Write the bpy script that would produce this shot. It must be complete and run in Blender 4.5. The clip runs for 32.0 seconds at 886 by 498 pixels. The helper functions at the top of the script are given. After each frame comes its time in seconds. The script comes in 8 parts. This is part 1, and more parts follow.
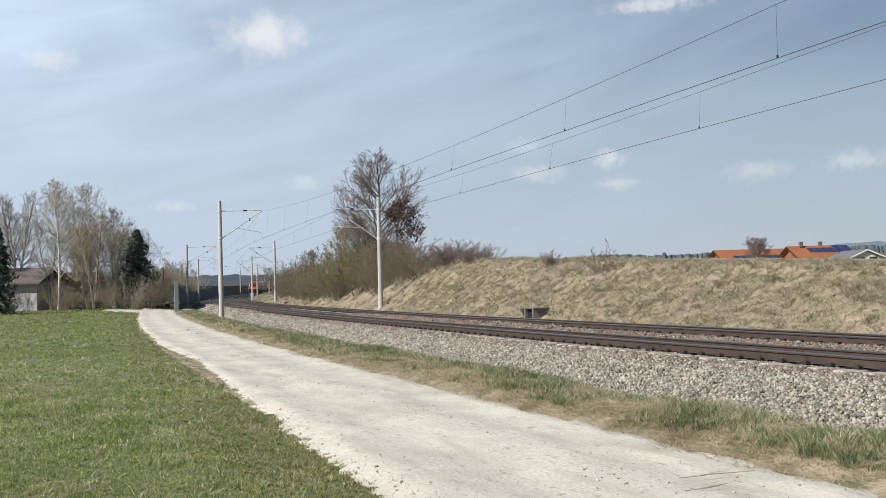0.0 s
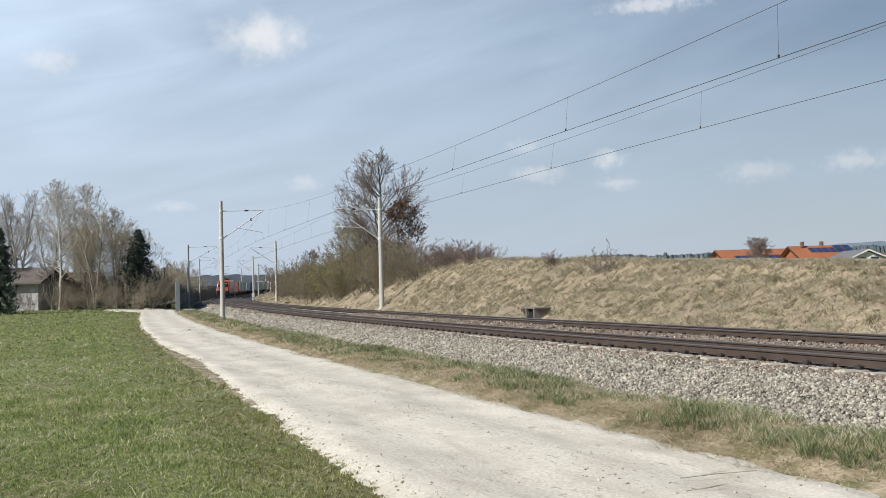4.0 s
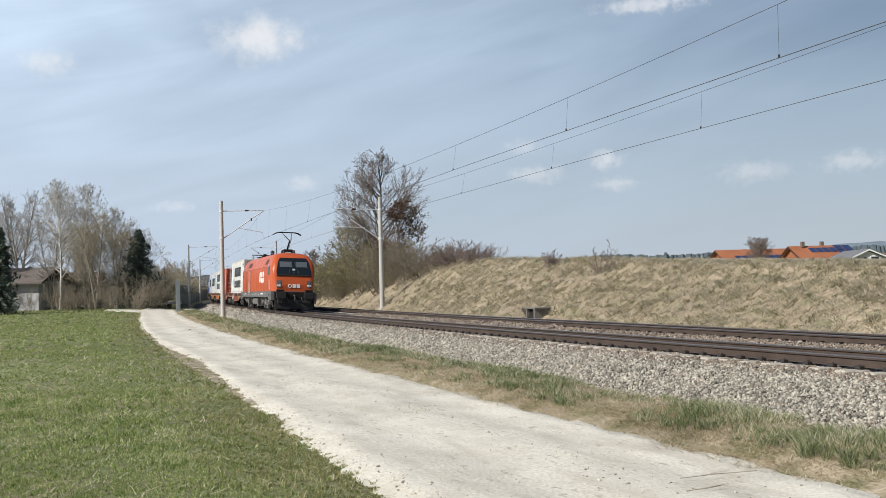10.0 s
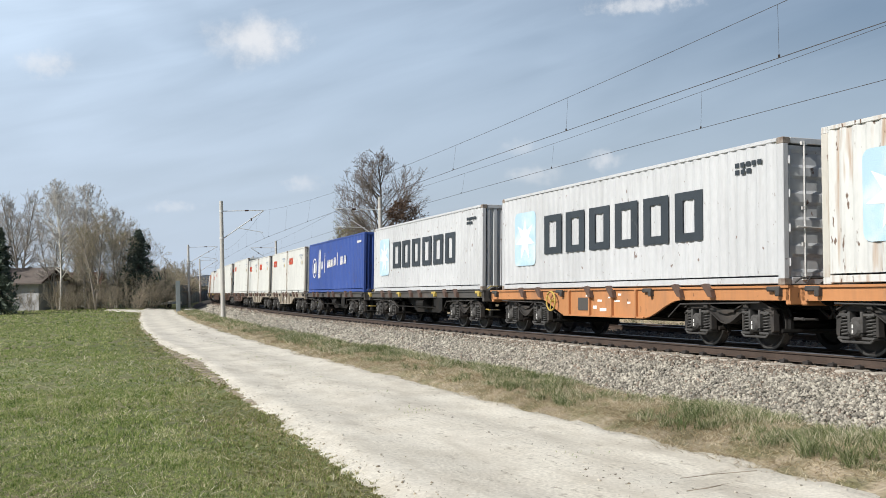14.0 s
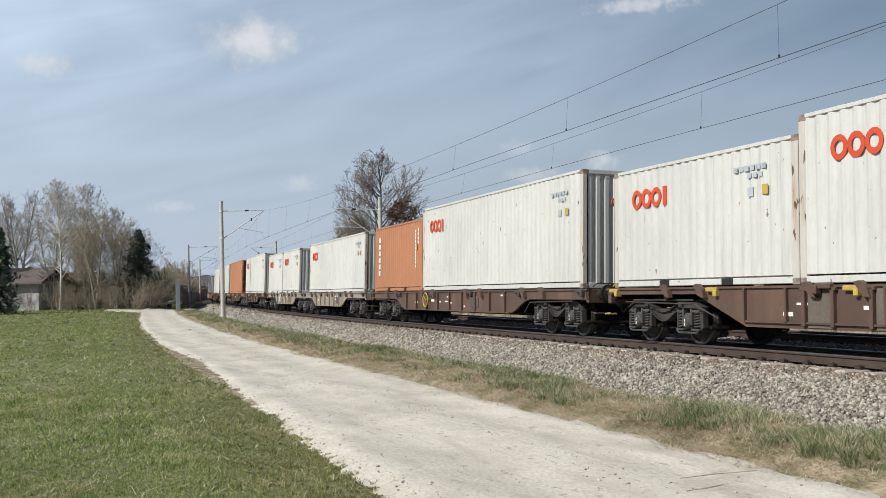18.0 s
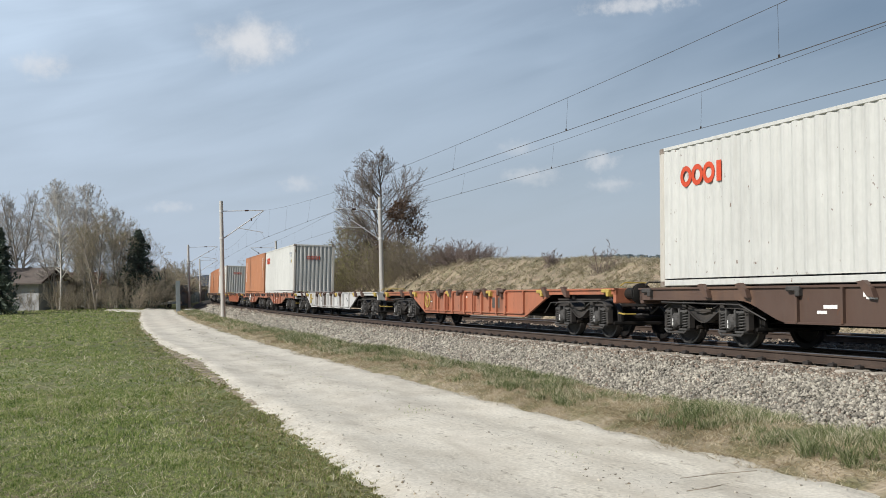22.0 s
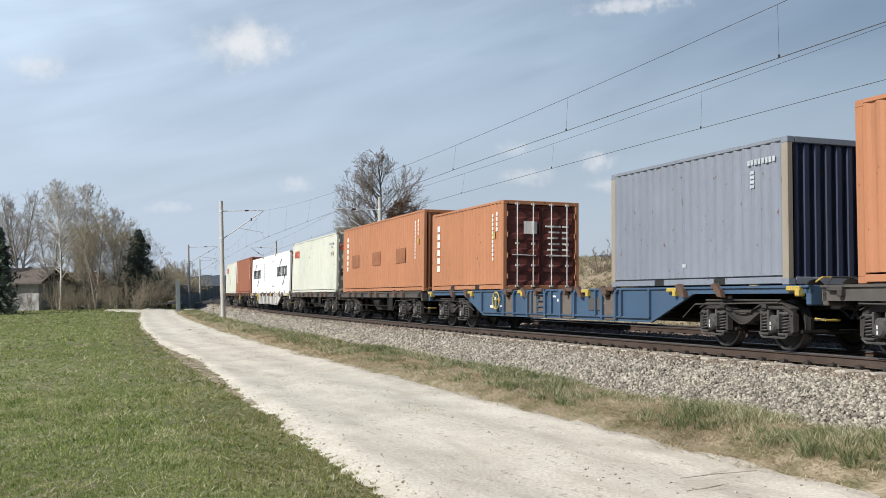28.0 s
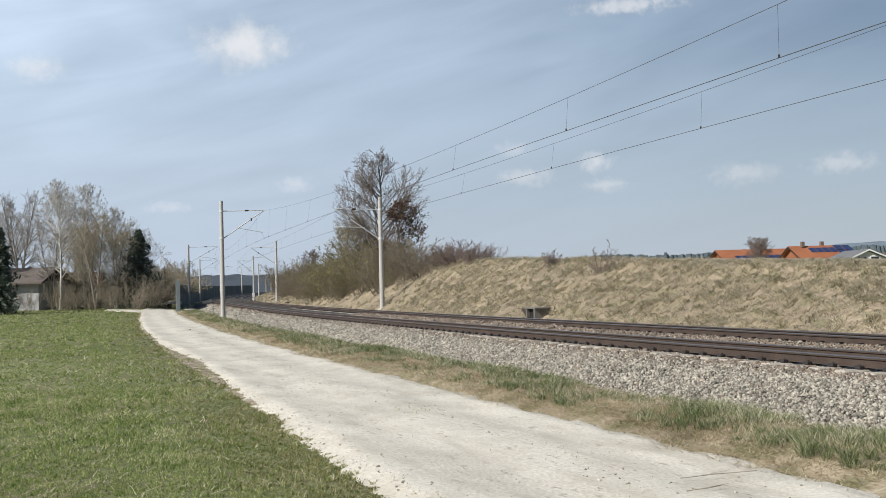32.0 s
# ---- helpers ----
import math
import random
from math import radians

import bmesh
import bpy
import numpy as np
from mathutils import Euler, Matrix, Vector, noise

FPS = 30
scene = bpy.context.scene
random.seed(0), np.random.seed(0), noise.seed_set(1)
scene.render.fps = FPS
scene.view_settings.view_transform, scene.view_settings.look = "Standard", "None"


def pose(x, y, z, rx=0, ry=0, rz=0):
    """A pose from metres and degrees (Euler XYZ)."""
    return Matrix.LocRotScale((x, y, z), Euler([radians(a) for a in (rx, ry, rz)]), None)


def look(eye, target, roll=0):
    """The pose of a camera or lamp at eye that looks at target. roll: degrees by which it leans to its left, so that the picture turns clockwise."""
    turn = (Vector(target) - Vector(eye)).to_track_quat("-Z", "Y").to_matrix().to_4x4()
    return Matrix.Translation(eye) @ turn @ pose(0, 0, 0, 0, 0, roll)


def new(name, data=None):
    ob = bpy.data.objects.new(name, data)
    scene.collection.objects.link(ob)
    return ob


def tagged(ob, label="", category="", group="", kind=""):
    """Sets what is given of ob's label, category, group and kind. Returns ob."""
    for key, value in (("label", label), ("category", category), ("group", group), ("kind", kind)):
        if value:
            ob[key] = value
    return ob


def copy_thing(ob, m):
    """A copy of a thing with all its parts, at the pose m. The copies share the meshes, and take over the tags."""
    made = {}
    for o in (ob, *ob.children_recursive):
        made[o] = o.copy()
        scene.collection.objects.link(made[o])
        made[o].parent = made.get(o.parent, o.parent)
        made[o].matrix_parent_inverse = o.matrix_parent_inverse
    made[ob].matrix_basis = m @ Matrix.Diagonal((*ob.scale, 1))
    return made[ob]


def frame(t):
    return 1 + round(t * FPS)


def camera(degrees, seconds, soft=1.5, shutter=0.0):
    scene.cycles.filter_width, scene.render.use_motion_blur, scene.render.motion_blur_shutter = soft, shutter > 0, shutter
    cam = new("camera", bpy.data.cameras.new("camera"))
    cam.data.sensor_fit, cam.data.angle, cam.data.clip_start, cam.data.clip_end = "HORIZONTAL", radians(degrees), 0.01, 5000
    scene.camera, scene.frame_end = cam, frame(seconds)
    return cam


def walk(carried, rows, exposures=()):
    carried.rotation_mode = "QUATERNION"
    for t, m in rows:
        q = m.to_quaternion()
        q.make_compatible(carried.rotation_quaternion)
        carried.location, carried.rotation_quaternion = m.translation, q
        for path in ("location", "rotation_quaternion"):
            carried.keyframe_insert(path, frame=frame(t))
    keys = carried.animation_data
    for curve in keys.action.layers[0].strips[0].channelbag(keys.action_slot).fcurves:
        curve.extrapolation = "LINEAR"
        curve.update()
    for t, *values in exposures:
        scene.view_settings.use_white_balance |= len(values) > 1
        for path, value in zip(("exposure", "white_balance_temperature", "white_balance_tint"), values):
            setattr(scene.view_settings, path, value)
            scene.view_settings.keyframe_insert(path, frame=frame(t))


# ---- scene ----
cam = camera(47.91, 32.0, soft=0.5)
EYE = 2.05                       # lens above the gravel path


def aim(yaw):
    """The camera on its stand, turned a hair to the side at first."""
    return Matrix.Translation((0, 0, EYE)) @ pose(0, 0, 0, 0, 0, yaw) @ look((0, 0, 0), (0, 1, math.tan(0.03793)), -1.539)


walk(cam, [(0, aim(-0.085)), (0.6, aim(-0.03)), (3.5, aim(-0.025)), (5.5, aim(0)), (32, aim(0))],
     exposures=[(0, 0.16), (14.5, 0.16), (16.5, -0.03), (22.3, -0.03), (23.2, 0.08), (24, 0.13), (28.7, 0.15), (29.6, 0.04), (30.4, 0.02), (31.4, 0.09), (32, 0.11)])

# ---- light ----
SUN = Vector((-0.66, -0.42, 0.63)).normalized()     # towards the sun
world = bpy.data.worlds.new("world")
scene.world = world
world.use_nodes = True


def sky():
    nt = world.node_tree
    nt.nodes.clear()
    n = nt.nodes.new
    tex = n("ShaderNodeTexSky")
    tex.sky_type, tex.sun_disc = "NISHITA", False
    tex.sun_elevation, tex.sun_rotation = math.asin(SUN.z), math.atan2(SUN.x, SUN.y)
    tex.air_density, tex.dust_density, tex.ozone_density, tex.altitude = 1.2, 0.8, 3.0, 500
    co = n("ShaderNodeTexCoord")
    # thin wisps of high cloud that climb to the right: broad veils and finer combed streaks
    def wisps(tilt, stretch, size, detail, twist):
        mp, no = n("ShaderNodeMapping"), n("ShaderNodeTexNoise")
        mp.vector_type = "TEXTURE"
        mp.inputs["Rotation"].default_value = (0.0, radians(-tilt), 0.0)
        mp.inputs["Scale"].default_value = stretch
        no.inputs["Scale"].default_value, no.inputs["Detail"].default_value, no.inputs["Roughness"].default_value = size, detail, 0.55
        no.inputs["Distortion"].default_value = twist
        nt.links.new(co.outputs["Generated"], mp.inputs["Vector"])
        nt.links.new(mp.outputs["Vector"], no.inputs["Vector"])
        return no.outputs["Fac"]
    blend = n("ShaderNodeMix")
    blend.inputs["Factor"].default_value = 0.30
    nt.links.new(wisps(11, (1.0, 1.0, 0.30), 2.6, 3, 0.5), blend.inputs["A"])
    nt.links.new(wisps(15, (1.0, 1.0, 0.16), 5.0, 6, 0.6), blend.inputs["B"])
    rp = n("ShaderNodeMapRange")
    rp.inputs["From Min"].default_value, rp.inputs["From Max"].default_value = 0.36, 0.66
    rp.inputs["To Min"].default_value, rp.inputs["To Max"].default_value = 0.55, 0.90
    # more veil towards the left and the horizon
    sep = n("ShaderNodeSeparateXYZ")
    side = n("ShaderNodeMapRange")
    side.inputs["From Min"].default_value, side.inputs["From Max"].default_value = 0.42, -0.35
    side.inputs["To Min"].default_value, side.inputs["To Max"].default_value = 0.30, 1.06
    back = n("ShaderNodeMapRange")                      # the haze thins out away from the view
    back.inputs["From Min"].default_value, back.inputs["From Max"].default_value = 0.62, -0.15
    back.inputs["To Min"].default_value, back.inputs["To Max"].default_value = 1.0, 0.05
    fade = n("ShaderNodeMath")
    fade.operation = "MULTIPLY"
    low = n("ShaderNodeMapRange")
    low.inputs["From Min"].default_value, low.inputs["From Max"].default_value = 0.0, 0.22
    low.inputs["To Min"].default_value, low.inputs["To Max"].default_value = 0.12, 0.0
    high = n("ShaderNodeMapRange")                      # the zenith is clear
    high.inputs["From Min"].default_value, high.inputs["From Max"].default_value = 0.30, 0.52
    high.inputs["To Min"].default_value, high.inputs["To Max"].default_value = 1.0, 0.06
    thin = n("ShaderNodeMath")
    thin.operation = "MULTIPLY"
    mul, add = n("ShaderNodeMath"), n("ShaderNodeMath")
    mul.operation, add.operation, add.use_clamp = "MULTIPLY", "ADD", True
    mix = n("ShaderNodeMix")
    mix.data_type = "RGBA"
    mix.inputs["B"].default_value = (12.3, 15.0, 18.4, 1)
    haze = n("ShaderNodeMapRange")                      # grey-blue haze over the horizon
    haze.inputs["From Min"].default_value, haze.inputs["From Max"].default_value = 0.0, 0.24
    haze.inputs["To Min"].default_value, haze.inputs["To Max"].default_value = 0.72, 0.0
    dim = n("ShaderNodeMix")
    dim.data_type = "RGBA"
    dim.inputs["B"].default_value = (8.5, 9.7, 11.4, 1)
    bg, out = n("ShaderNodeBackground"), n("ShaderNodeOutputWorld")
    bg.inputs["Strength"].default_value = 0.050
    ln = nt.links.new
    ln(blend.outputs["Result"], rp.inputs["Value"])
    ln(co.outputs["Generated"], sep.inputs["Vector"])
    ln(sep.outputs["X"], side.inputs["Value"])
    ln(sep.outputs["Z"], low.inputs["Value"])
    ln(rp.outputs["Result"], mul.inputs[0])
    ln(side.outputs["Result"], mul.inputs[1])
    ln(sep.outputs["Z"], high.inputs["Value"])
    ln(mul.outputs["Value"], thin.inputs[0])
    ln(high.outputs["Result"], thin.inputs[1])
    ln(thin.outputs["Value"], add.inputs[0])
    ln(low.outputs["Result"], add.inputs[1])
    ln(sep.outputs["Y"], back.inputs["Value"])
    ln(add.outputs["Value"], fade.inputs[0])
    ln(back.outputs["Result"], fade.inputs[1])
    ln(fade.outputs["Value"], mix.inputs["Factor"])
    ln(tex.outputs["Color"], mix.inputs["A"])
    ln(sep.outputs["Z"], haze.inputs["Value"])
    ln(haze.outputs["Result"], dim.inputs["Factor"])
    ln(mix.outputs["Result"], dim.inputs["A"])
    ln(dim.outputs["Result"], bg.inputs["Color"])
    ln(bg.outputs["Background"], out.inputs["Surface"])


sky()
sun = new("sun", bpy.data.lights.new("sun", "SUN"))
sun.data.energy, sun.data.angle, sun.data.color = 4.75, radians(0.6), (1.0, 0.955, 0.89)
sun.matrix_world = look((-40, -10, 60), Vector((-40, -10, 60)) - SUN)


# ---- materials ----
def material(name, base, rough=0.6, metal=0.0, var=0.14, scale=3.0, fine=45.0, bump=0.15, second=None, amount=0.5,
             stretch=(1, 1, 1), rand=0.0, island=0.0, spec=0.4, fine_var=0.12, edge=0.12):
    """A surface with variation at two scales, an optional second colour in patches, and fine relief."""
    m = bpy.data.materials.new(name)
    m.use_nodes = True
    nt = m.node_tree
    nt.nodes.clear()
    n, ln = nt.nodes.new, nt.links.new
    out, b = n("ShaderNodeOutputMaterial"), n("ShaderNodeBsdfPrincipled")
    b.inputs["Roughness"].default_value, b.inputs["Metallic"].default_value = rough, metal
    b.inputs["Specular IOR Level"].default_value = spec
    ln(b.outputs["BSDF"], out.inputs["Surface"])
    co, mp = n("ShaderNodeTexCoord"), n("ShaderNodeMapping")
    mp.inputs["Scale"].default_value = stretch
    ln(co.outputs["Object"], mp.inputs["Vector"])
    big, small = n("ShaderNodeTexNoise"), n("ShaderNodeTexNoise")
    for t, s, d in ((big, scale, 4), (small, fine, 3)):
        t.inputs["Scale"].default_value, t.inputs["Detail"].default_value = s, d
        ln(mp.outputs["Vector"], t.inputs["Vector"])
    last = None

    def mixed(a, b_, fac, mode="MIX"):
        x = n("ShaderNodeMix")
        x.data_type, x.blend_type = "RGBA", mode
        for sock, v in (("A", a), ("B", b_)):
            if isinstance(v, tuple):
                x.inputs[sock].default_value = (*v[:3], 1)
            else:
                ln(v, x.inputs[sock])
        if isinstance(fac, float):
            x.inputs["Factor"].default_value = fac
        else:
            ln(fac, x.inputs["Factor"])
        return x.outputs["Result"]

    def ranged(v, a, b_, c, d):
        r = n("ShaderNodeMapRange")
        for k, val in zip(("From Min", "From Max", "To Min", "To Max"), (a, b_, c, d)):
            r.inputs[k].default_value = val
        ln(v, r.inputs["Value"])
        return r.outputs["Result"]

    last = tuple(base)
    if second:
        last = mixed(last, tuple(second), ranged(big.outputs["Fac"], 1 - amount - edge, 1 - amount + edge, 0, 1))
        extra = n("ShaderNodeTexNoise")
        extra.inputs["Scale"].default_value, extra.inputs["Detail"].default_value = scale * 0.37, 3
        ln(mp.outputs["Vector"], extra.inputs["Vector"])
        tone = extra.outputs["Fac"]
    else:
        tone = big.outputs["Fac"]
    k1 = ranged(tone, 0.3, 0.7, 1 - var, 1 + var)
    k2 = ranged(small.outputs["Fac"], 0.3, 0.7, 1 - fine_var, 1 + fine_var)
    kk = n("ShaderNodeMath")
    kk.operation = "MULTIPLY"
    ln(k1, kk.inputs[0])
    ln(k2, kk.inputs[1])
    fac = kk.outputs["Value"]
    for on, src, sock in ((rand, "ShaderNodeObjectInfo", "Random"), (island, "ShaderNodeNewGeometry", "Random Per Island")):
        if on:
            g, k3 = n(src), n("ShaderNodeMath")
            k3.operation = "MULTIPLY"
            ln(fac, k3.inputs[0])
            ln(ranged(g.outputs[sock], 0, 1, 1 - on, 1 + on), k3.inputs[1])
            fac = k3.outputs["Value"]
    hv = n("ShaderNodeHueSaturation")
    ln(fac, hv.inputs["Value"])
    if isinstance(last, tuple):
        hv.inputs["Color"].default_value = (*last[:3], 1)
    else:
        ln(last, hv.inputs["Color"])
    ln(hv.outputs["Color"], b.inputs["Base Color"])
    ln(ranged(big.outputs["Fac"], 0.3, 0.7, max(0.05, rough - 0.08), min(1, rough + 0.08)), b.inputs["Roughness"])
    if bump:
        bp = n("ShaderNodeBump")
        bp.inputs["Strength"].default_value, bp.inputs["Distance"].default_value = bump, 0.02
        ln(small.outputs["Fac"], bp.inputs["Height"])
        ln(bp.outputs["Normal"], b.inputs["Normal"])
    return m


M = {}


# ---- geometry helpers ----
class Geo:
    """Collects corners and faces of one mesh."""

    def __init__(self):
        self.v, self.f = [], []

    def add(self, verts, faces):
        o = len(self.v)
        self.v.extend(tuple(p) for p in verts)
        self.f.extend(tuple(i + o for i in f) for f in faces)
        return self

    def box(self, c, d, bev=0.0):
        """A box round c with sizes d, its edges cut by bev."""
        hx, hy, hz = (a / 2 for a in d)
        cx, cy, cz = c
        if not bev:
            vs = [(cx + i * hx, cy + j * hy, cz + k * hz) for i in (-1, 1) for j in (-1, 1) for k in (-1, 1)]
            return self.add(vs, [(0, 1, 3, 2), (4, 6, 7, 5), (0, 4, 5, 1), (2, 3, 7, 6), (0, 2, 6, 4), (1, 5, 7, 3)])
        b = min(bev, hx * 0.9, hy * 0.9, hz * 0.9)
        vs, idx = [], {}
        for i in (-1, 1):
            for j in (-1, 1):
                for k in (-1, 1):
                    for a in range(3):
                        p = [i * hx, j * hy, k * hz]
                        for q, sgn in enumerate((i, j, k)):
                            if q != a:
                                p[q] -= sgn * b
                        idx[i, j, k, a] = len(vs)
                        vs.append((cx + p[0], cy + p[1], cz + p[2]))
        fs = []
        for a in range(3):
            u, w = (a + 1) % 3, (a + 2) % 3
            for sg in (-1, 1):
                ring = []
                for su, sw in ((-1, -1), (1, -1), (1, 1), (-1, 1)):
                    key = [0, 0, 0]
                    key[a], key[u], key[w] = sg, su, sw
                    ring.append(idx[(*key, a)])
                fs.append(tuple(ring if sg > 0 else ring[::-1]))
            for su in (-1, 1):
                for sw in (-1, 1):
                    k0, k1 = [0, 0, 0], [0, 0, 0]
                    k0[a], k1[a] = -1, 1
                    k0[u] = k1[u] = su
                    k0[w] = k1[w] = sw
                    r = (idx[(*k0, u)], idx[(*k1, u)], idx[(*k1, w)], idx[(*k0, w)])
                    fs.append(r if su * sw < 0 else r[::-1])
        for i in (-1, 1):
            for j in (-1, 1):
                for k in (-1, 1):
                    r = tuple(idx[i, j, k, a] for a in range(3))
                    fs.append(r if i * j * k > 0 else r[::-1])
        return self.add(vs, fs)

    def prism(self, prof, y0, y1):
        """A profile of (x, z) drawn out from y0 to y1."""
        n = len(prof)
        vs = [(x, y0, z) for x, z in prof] + [(x, y1, z) for x, z in prof]
        return self.add(vs, [(i, (i + 1) % n, n + (i + 1) % n, n + i) for i in range(n)] + [tuple(range(n))[::-1], tuple(range(n, 2 * n))])

    def tube(self, p0, p1, r0, r1=None, n=8, caps=True):
        r1 = r0 if r1 is None else r1
        p0, p1 = Vector(p0), Vector(p1)
        d = (p1 - p0).normalized()
        a = d.orthogonal().normalized()
        b = d.cross(a)
        vs = []
        for p, r in ((p0, r0), (p1, r1)):
            for i in range(n):
                t = 2 * math.pi * i / n
                vs.append(p + (a * math.cos(t) + b * math.sin(t)) * r)
        fs = [(i, (i + 1) % n, n + (i + 1) % n, n + i) for i in range(n)]
        if caps:
            fs += [tuple(range(n))[::-1], tuple(range(n, 2 * n))]
        return self.add(vs, fs)

    def line(self, pts, r, n=6):
        """A bent rod through points."""
        for p, q in zip(pts, pts[1:]):
            self.tube(p, q, r, r, n)
        return self

    def ring(self, c, axis, r, w, n=20, m=6):
        """A torus, for hand wheels."""
        axis = Vector(axis).normalized()
        a = axis.orthogonal().normalized()
        b = axis.cross(a)
        vs = []
        for i in range(n):
            t = 2 * math.pi * i / n
            o = a * math.cos(t) + b * math.sin(t)
            for j in range(m):
                u = 2 * math.pi * j / m
                vs.append(Vector(c) + o * (r + w * math.cos(u)) + axis * w * math.sin(u))
        return self.add(vs, [(i * m + j, i * m + (j + 1) % m, ((i + 1) % n) * m + (j + 1) % m, ((i + 1) % n) * m + j) for i in range(n) for j in range(m)])

    def lathe(self, prof, c, axis, n=24):
        """A turned body: prof of (radius, along)."""
        axis = Vector(axis).normalized()
        a = axis.orthogonal().normalized()
        b = axis.cross(a)
        k = len(prof)
        vs = []
        for i in range(n):
            t = 2 * math.pi * i / n
            o = a * math.cos(t) + b * math.sin(t)
            vs += [Vector(c) + o * r + axis * h for r, h in prof]
        return self.add(vs, [(i * k + j, i * k + j + 1, ((i + 1) % n) * k + j + 1, ((i + 1) % n) * k + j) for i in range(n) for j in range(k - 1)])

    def sheet(self, rows, flip=False):
        """Rows of points of equal length, joined by quads."""
        w = len(rows[0])
        fs = [(i * w + j, i * w + j + 1, (i + 1) * w + j + 1, (i + 1) * w + j) for i in range(len(rows) - 1) for j in range(w - 1)]
        return self.add([p for r in rows for p in r], [f[::-1] for f in fs] if flip else fs)

    def mesh(self, name, smooth=False):
        me = bpy.data.meshes.new(name)
        me.from_pydata([tuple(p) for p in self.v], [], self.f)
        if smooth:
            me.shade_smooth()
        me.update()
        return me


def part(name, g, mat, parent=None, label="", smooth=False):
    """One mesh object under a thing; g is a Geo or a mesh to share."""
    me = g.mesh(name, smooth) if isinstance(g, Geo) else g
    if not me.materials:
        me.materials.append(mat)
    ob = new(name, me)
    if parent:
        ob.parent = parent
    if label:
        tagged(ob, label)
    return ob


def thing(name, label, category, group="", m=None):
    ob = new(name)
    ob.empty_display_size = 0.2
    if m is not None:
        ob.matrix_basis = m
    return tagged(ob, label, category, group)


def structure(name, g, mat, label="", smooth=False):
    ob = part(name, g, mat, None, label, smooth)
    return tagged(ob, kind="structure")


def np_mesh(name, verts, faces, mat, smooth=False):
    """A mesh from numpy arrays of corners and of faces of one size."""
    me = bpy.data.meshes.new(name)
    verts, faces = np.asarray(verts, dtype=np.float32), np.asarray(faces, dtype=np.int32)
    k = faces.shape[1]
    me.vertices.add(len(verts))
    me.vertices.foreach_set("co", verts.ravel())
    me.loops.add(faces.size)
    me.loops.foreach_set("vertex_index", faces.ravel())
    me.polygons.add(len(faces))
    me.polygons.foreach_set("loop_start", np.arange(0, faces.size, k, dtype=np.int32))
    me.polygons.foreach_set("loop_total", np.full(len(faces), k, dtype=np.int32))
    me.materials.append(mat)
    me.update(calc_edges=True)
    me.validate()
    if smooth:
        me.shade_smooth()
    return me


# ---- the line of the railway ----
# s runs along the near track away from the camera, lat is metres to the camera's side of it.
K_AT = [-40, 20, 60, 100, 150, 200, 260, 320, 400]
K_OF = [-0.001229, -0.001155, -0.00079, -0.000663, -0.001033, -0.000976, -0.000696, -0.000902, -0.00111]
SG = np.arange(-620, 921, 1.0)
_k = np.interp(SG, K_AT, K_OF)
_i0 = int(np.argmin(abs(SG)))
_th = np.concatenate([[0], np.cumsum((_k[1:] + _k[:-1]) / 2)])
TH = _th - _th[_i0] + 1.944035
_x = np.concatenate([[0], np.cumsum((np.cos(TH[1:]) + np.cos(TH[:-1])) / 2)])
_y = np.concatenate([[0], np.cumsum((np.sin(TH[1:]) + np.sin(TH[:-1])) / 2)])
TX, TY = _x - _x[_i0] + 9.131, _y - _y[_i0] + 12.148
_sz = np.clip(SG, -40, 400)
TZ = EYE - 1.3293 - 0.000887 * _sz + 1.1e-5 * _sz ** 2
TC = 0.0318 + 0.0321 * np.clip(SG / 150, -0.3, 1)
GAP = 4.0                        # between the two tracks


def track(s):
    """Place, heading, rail height and lean of the near track."""
    return [float(np.interp(s, SG, a)) for a in (TX, TY, TH, TZ, TC)]


def at(s, lat, z=0.0):
    """A point beside the track, z metres above the rails there."""
    x, y, h, tz, _ = track(s)
    return Vector((x - math.sin(h) * lat, y + math.cos(h) * lat, tz + z))


def frame_at(s, lat=0.0, z=0.0):
    """A pose whose x looks back along the line (the way the train goes), z up."""
    x, y, h, tz, _ = track(s)
    return pose(x - math.sin(h) * lat, y + math.cos(h) * lat, tz + z, 0, 0, math.degrees(h) + 180)


def to_track(x, y):
    """s and lat of points in the plan (numpy arrays)."""
    s = (x - 9.131) * math.cos(1.944) + (y - 12.148) * math.sin(1.944)
    for _ in range(14):
        px, py, h = (np.interp(s, SG, a) for a in (TX, TY, TH))
        s = np.clip(s + (x - px) * np.cos(h) + (y - py) * np.sin(h), -620, 920)
    px, py, h = (np.interp(s, SG, a) for a in (TX, TY, TH))
    return s, -np.sin(h) * (x - px) + np.cos(h) * (y - py)


NV = [0, 6, 9, 12, 18, 24, 32]
VV = [27.55, 27.60, 27.71, 27.62, 27.13, 26.93, 26.82]      # speed of the train, m/s


def front(t):
    """Where along the line the engine's front is at t seconds."""
    tt = np.arange(0, 32.01, 0.1)
    v = np.interp(tt, NV, VV)
    c = np.concatenate([[0], np.cumsum((v[1:] + v[:-1]) / 2 * 0.1)])
    return float(np.interp(12.0667, tt, c) - np.interp(t, tt, c) - 1.1 * np.clip(t - 19, 0, 1))      # a little faster from 19 to 20 s


def ride(s, half):
    """The pose of a vehicle that stands on the near track with its middle at s, its bogies half metres either way."""
    a, b = at(s - half, 0), at(s + half, 0)
    c = (a + b) / 2
    d = (a - b).normalized()
    x, y, h, tz, lean = track(s)
    m = Matrix.Translation(c) @ d.to_track_quat("X", "Z").to_matrix().to_4x4()
    return m @ Matrix.Rotation(-lean, 4, "X")


def hash01(a, b):
    return (np.sin(a * 12.9898 + b * 78.233) * 43758.5453) % 1.0


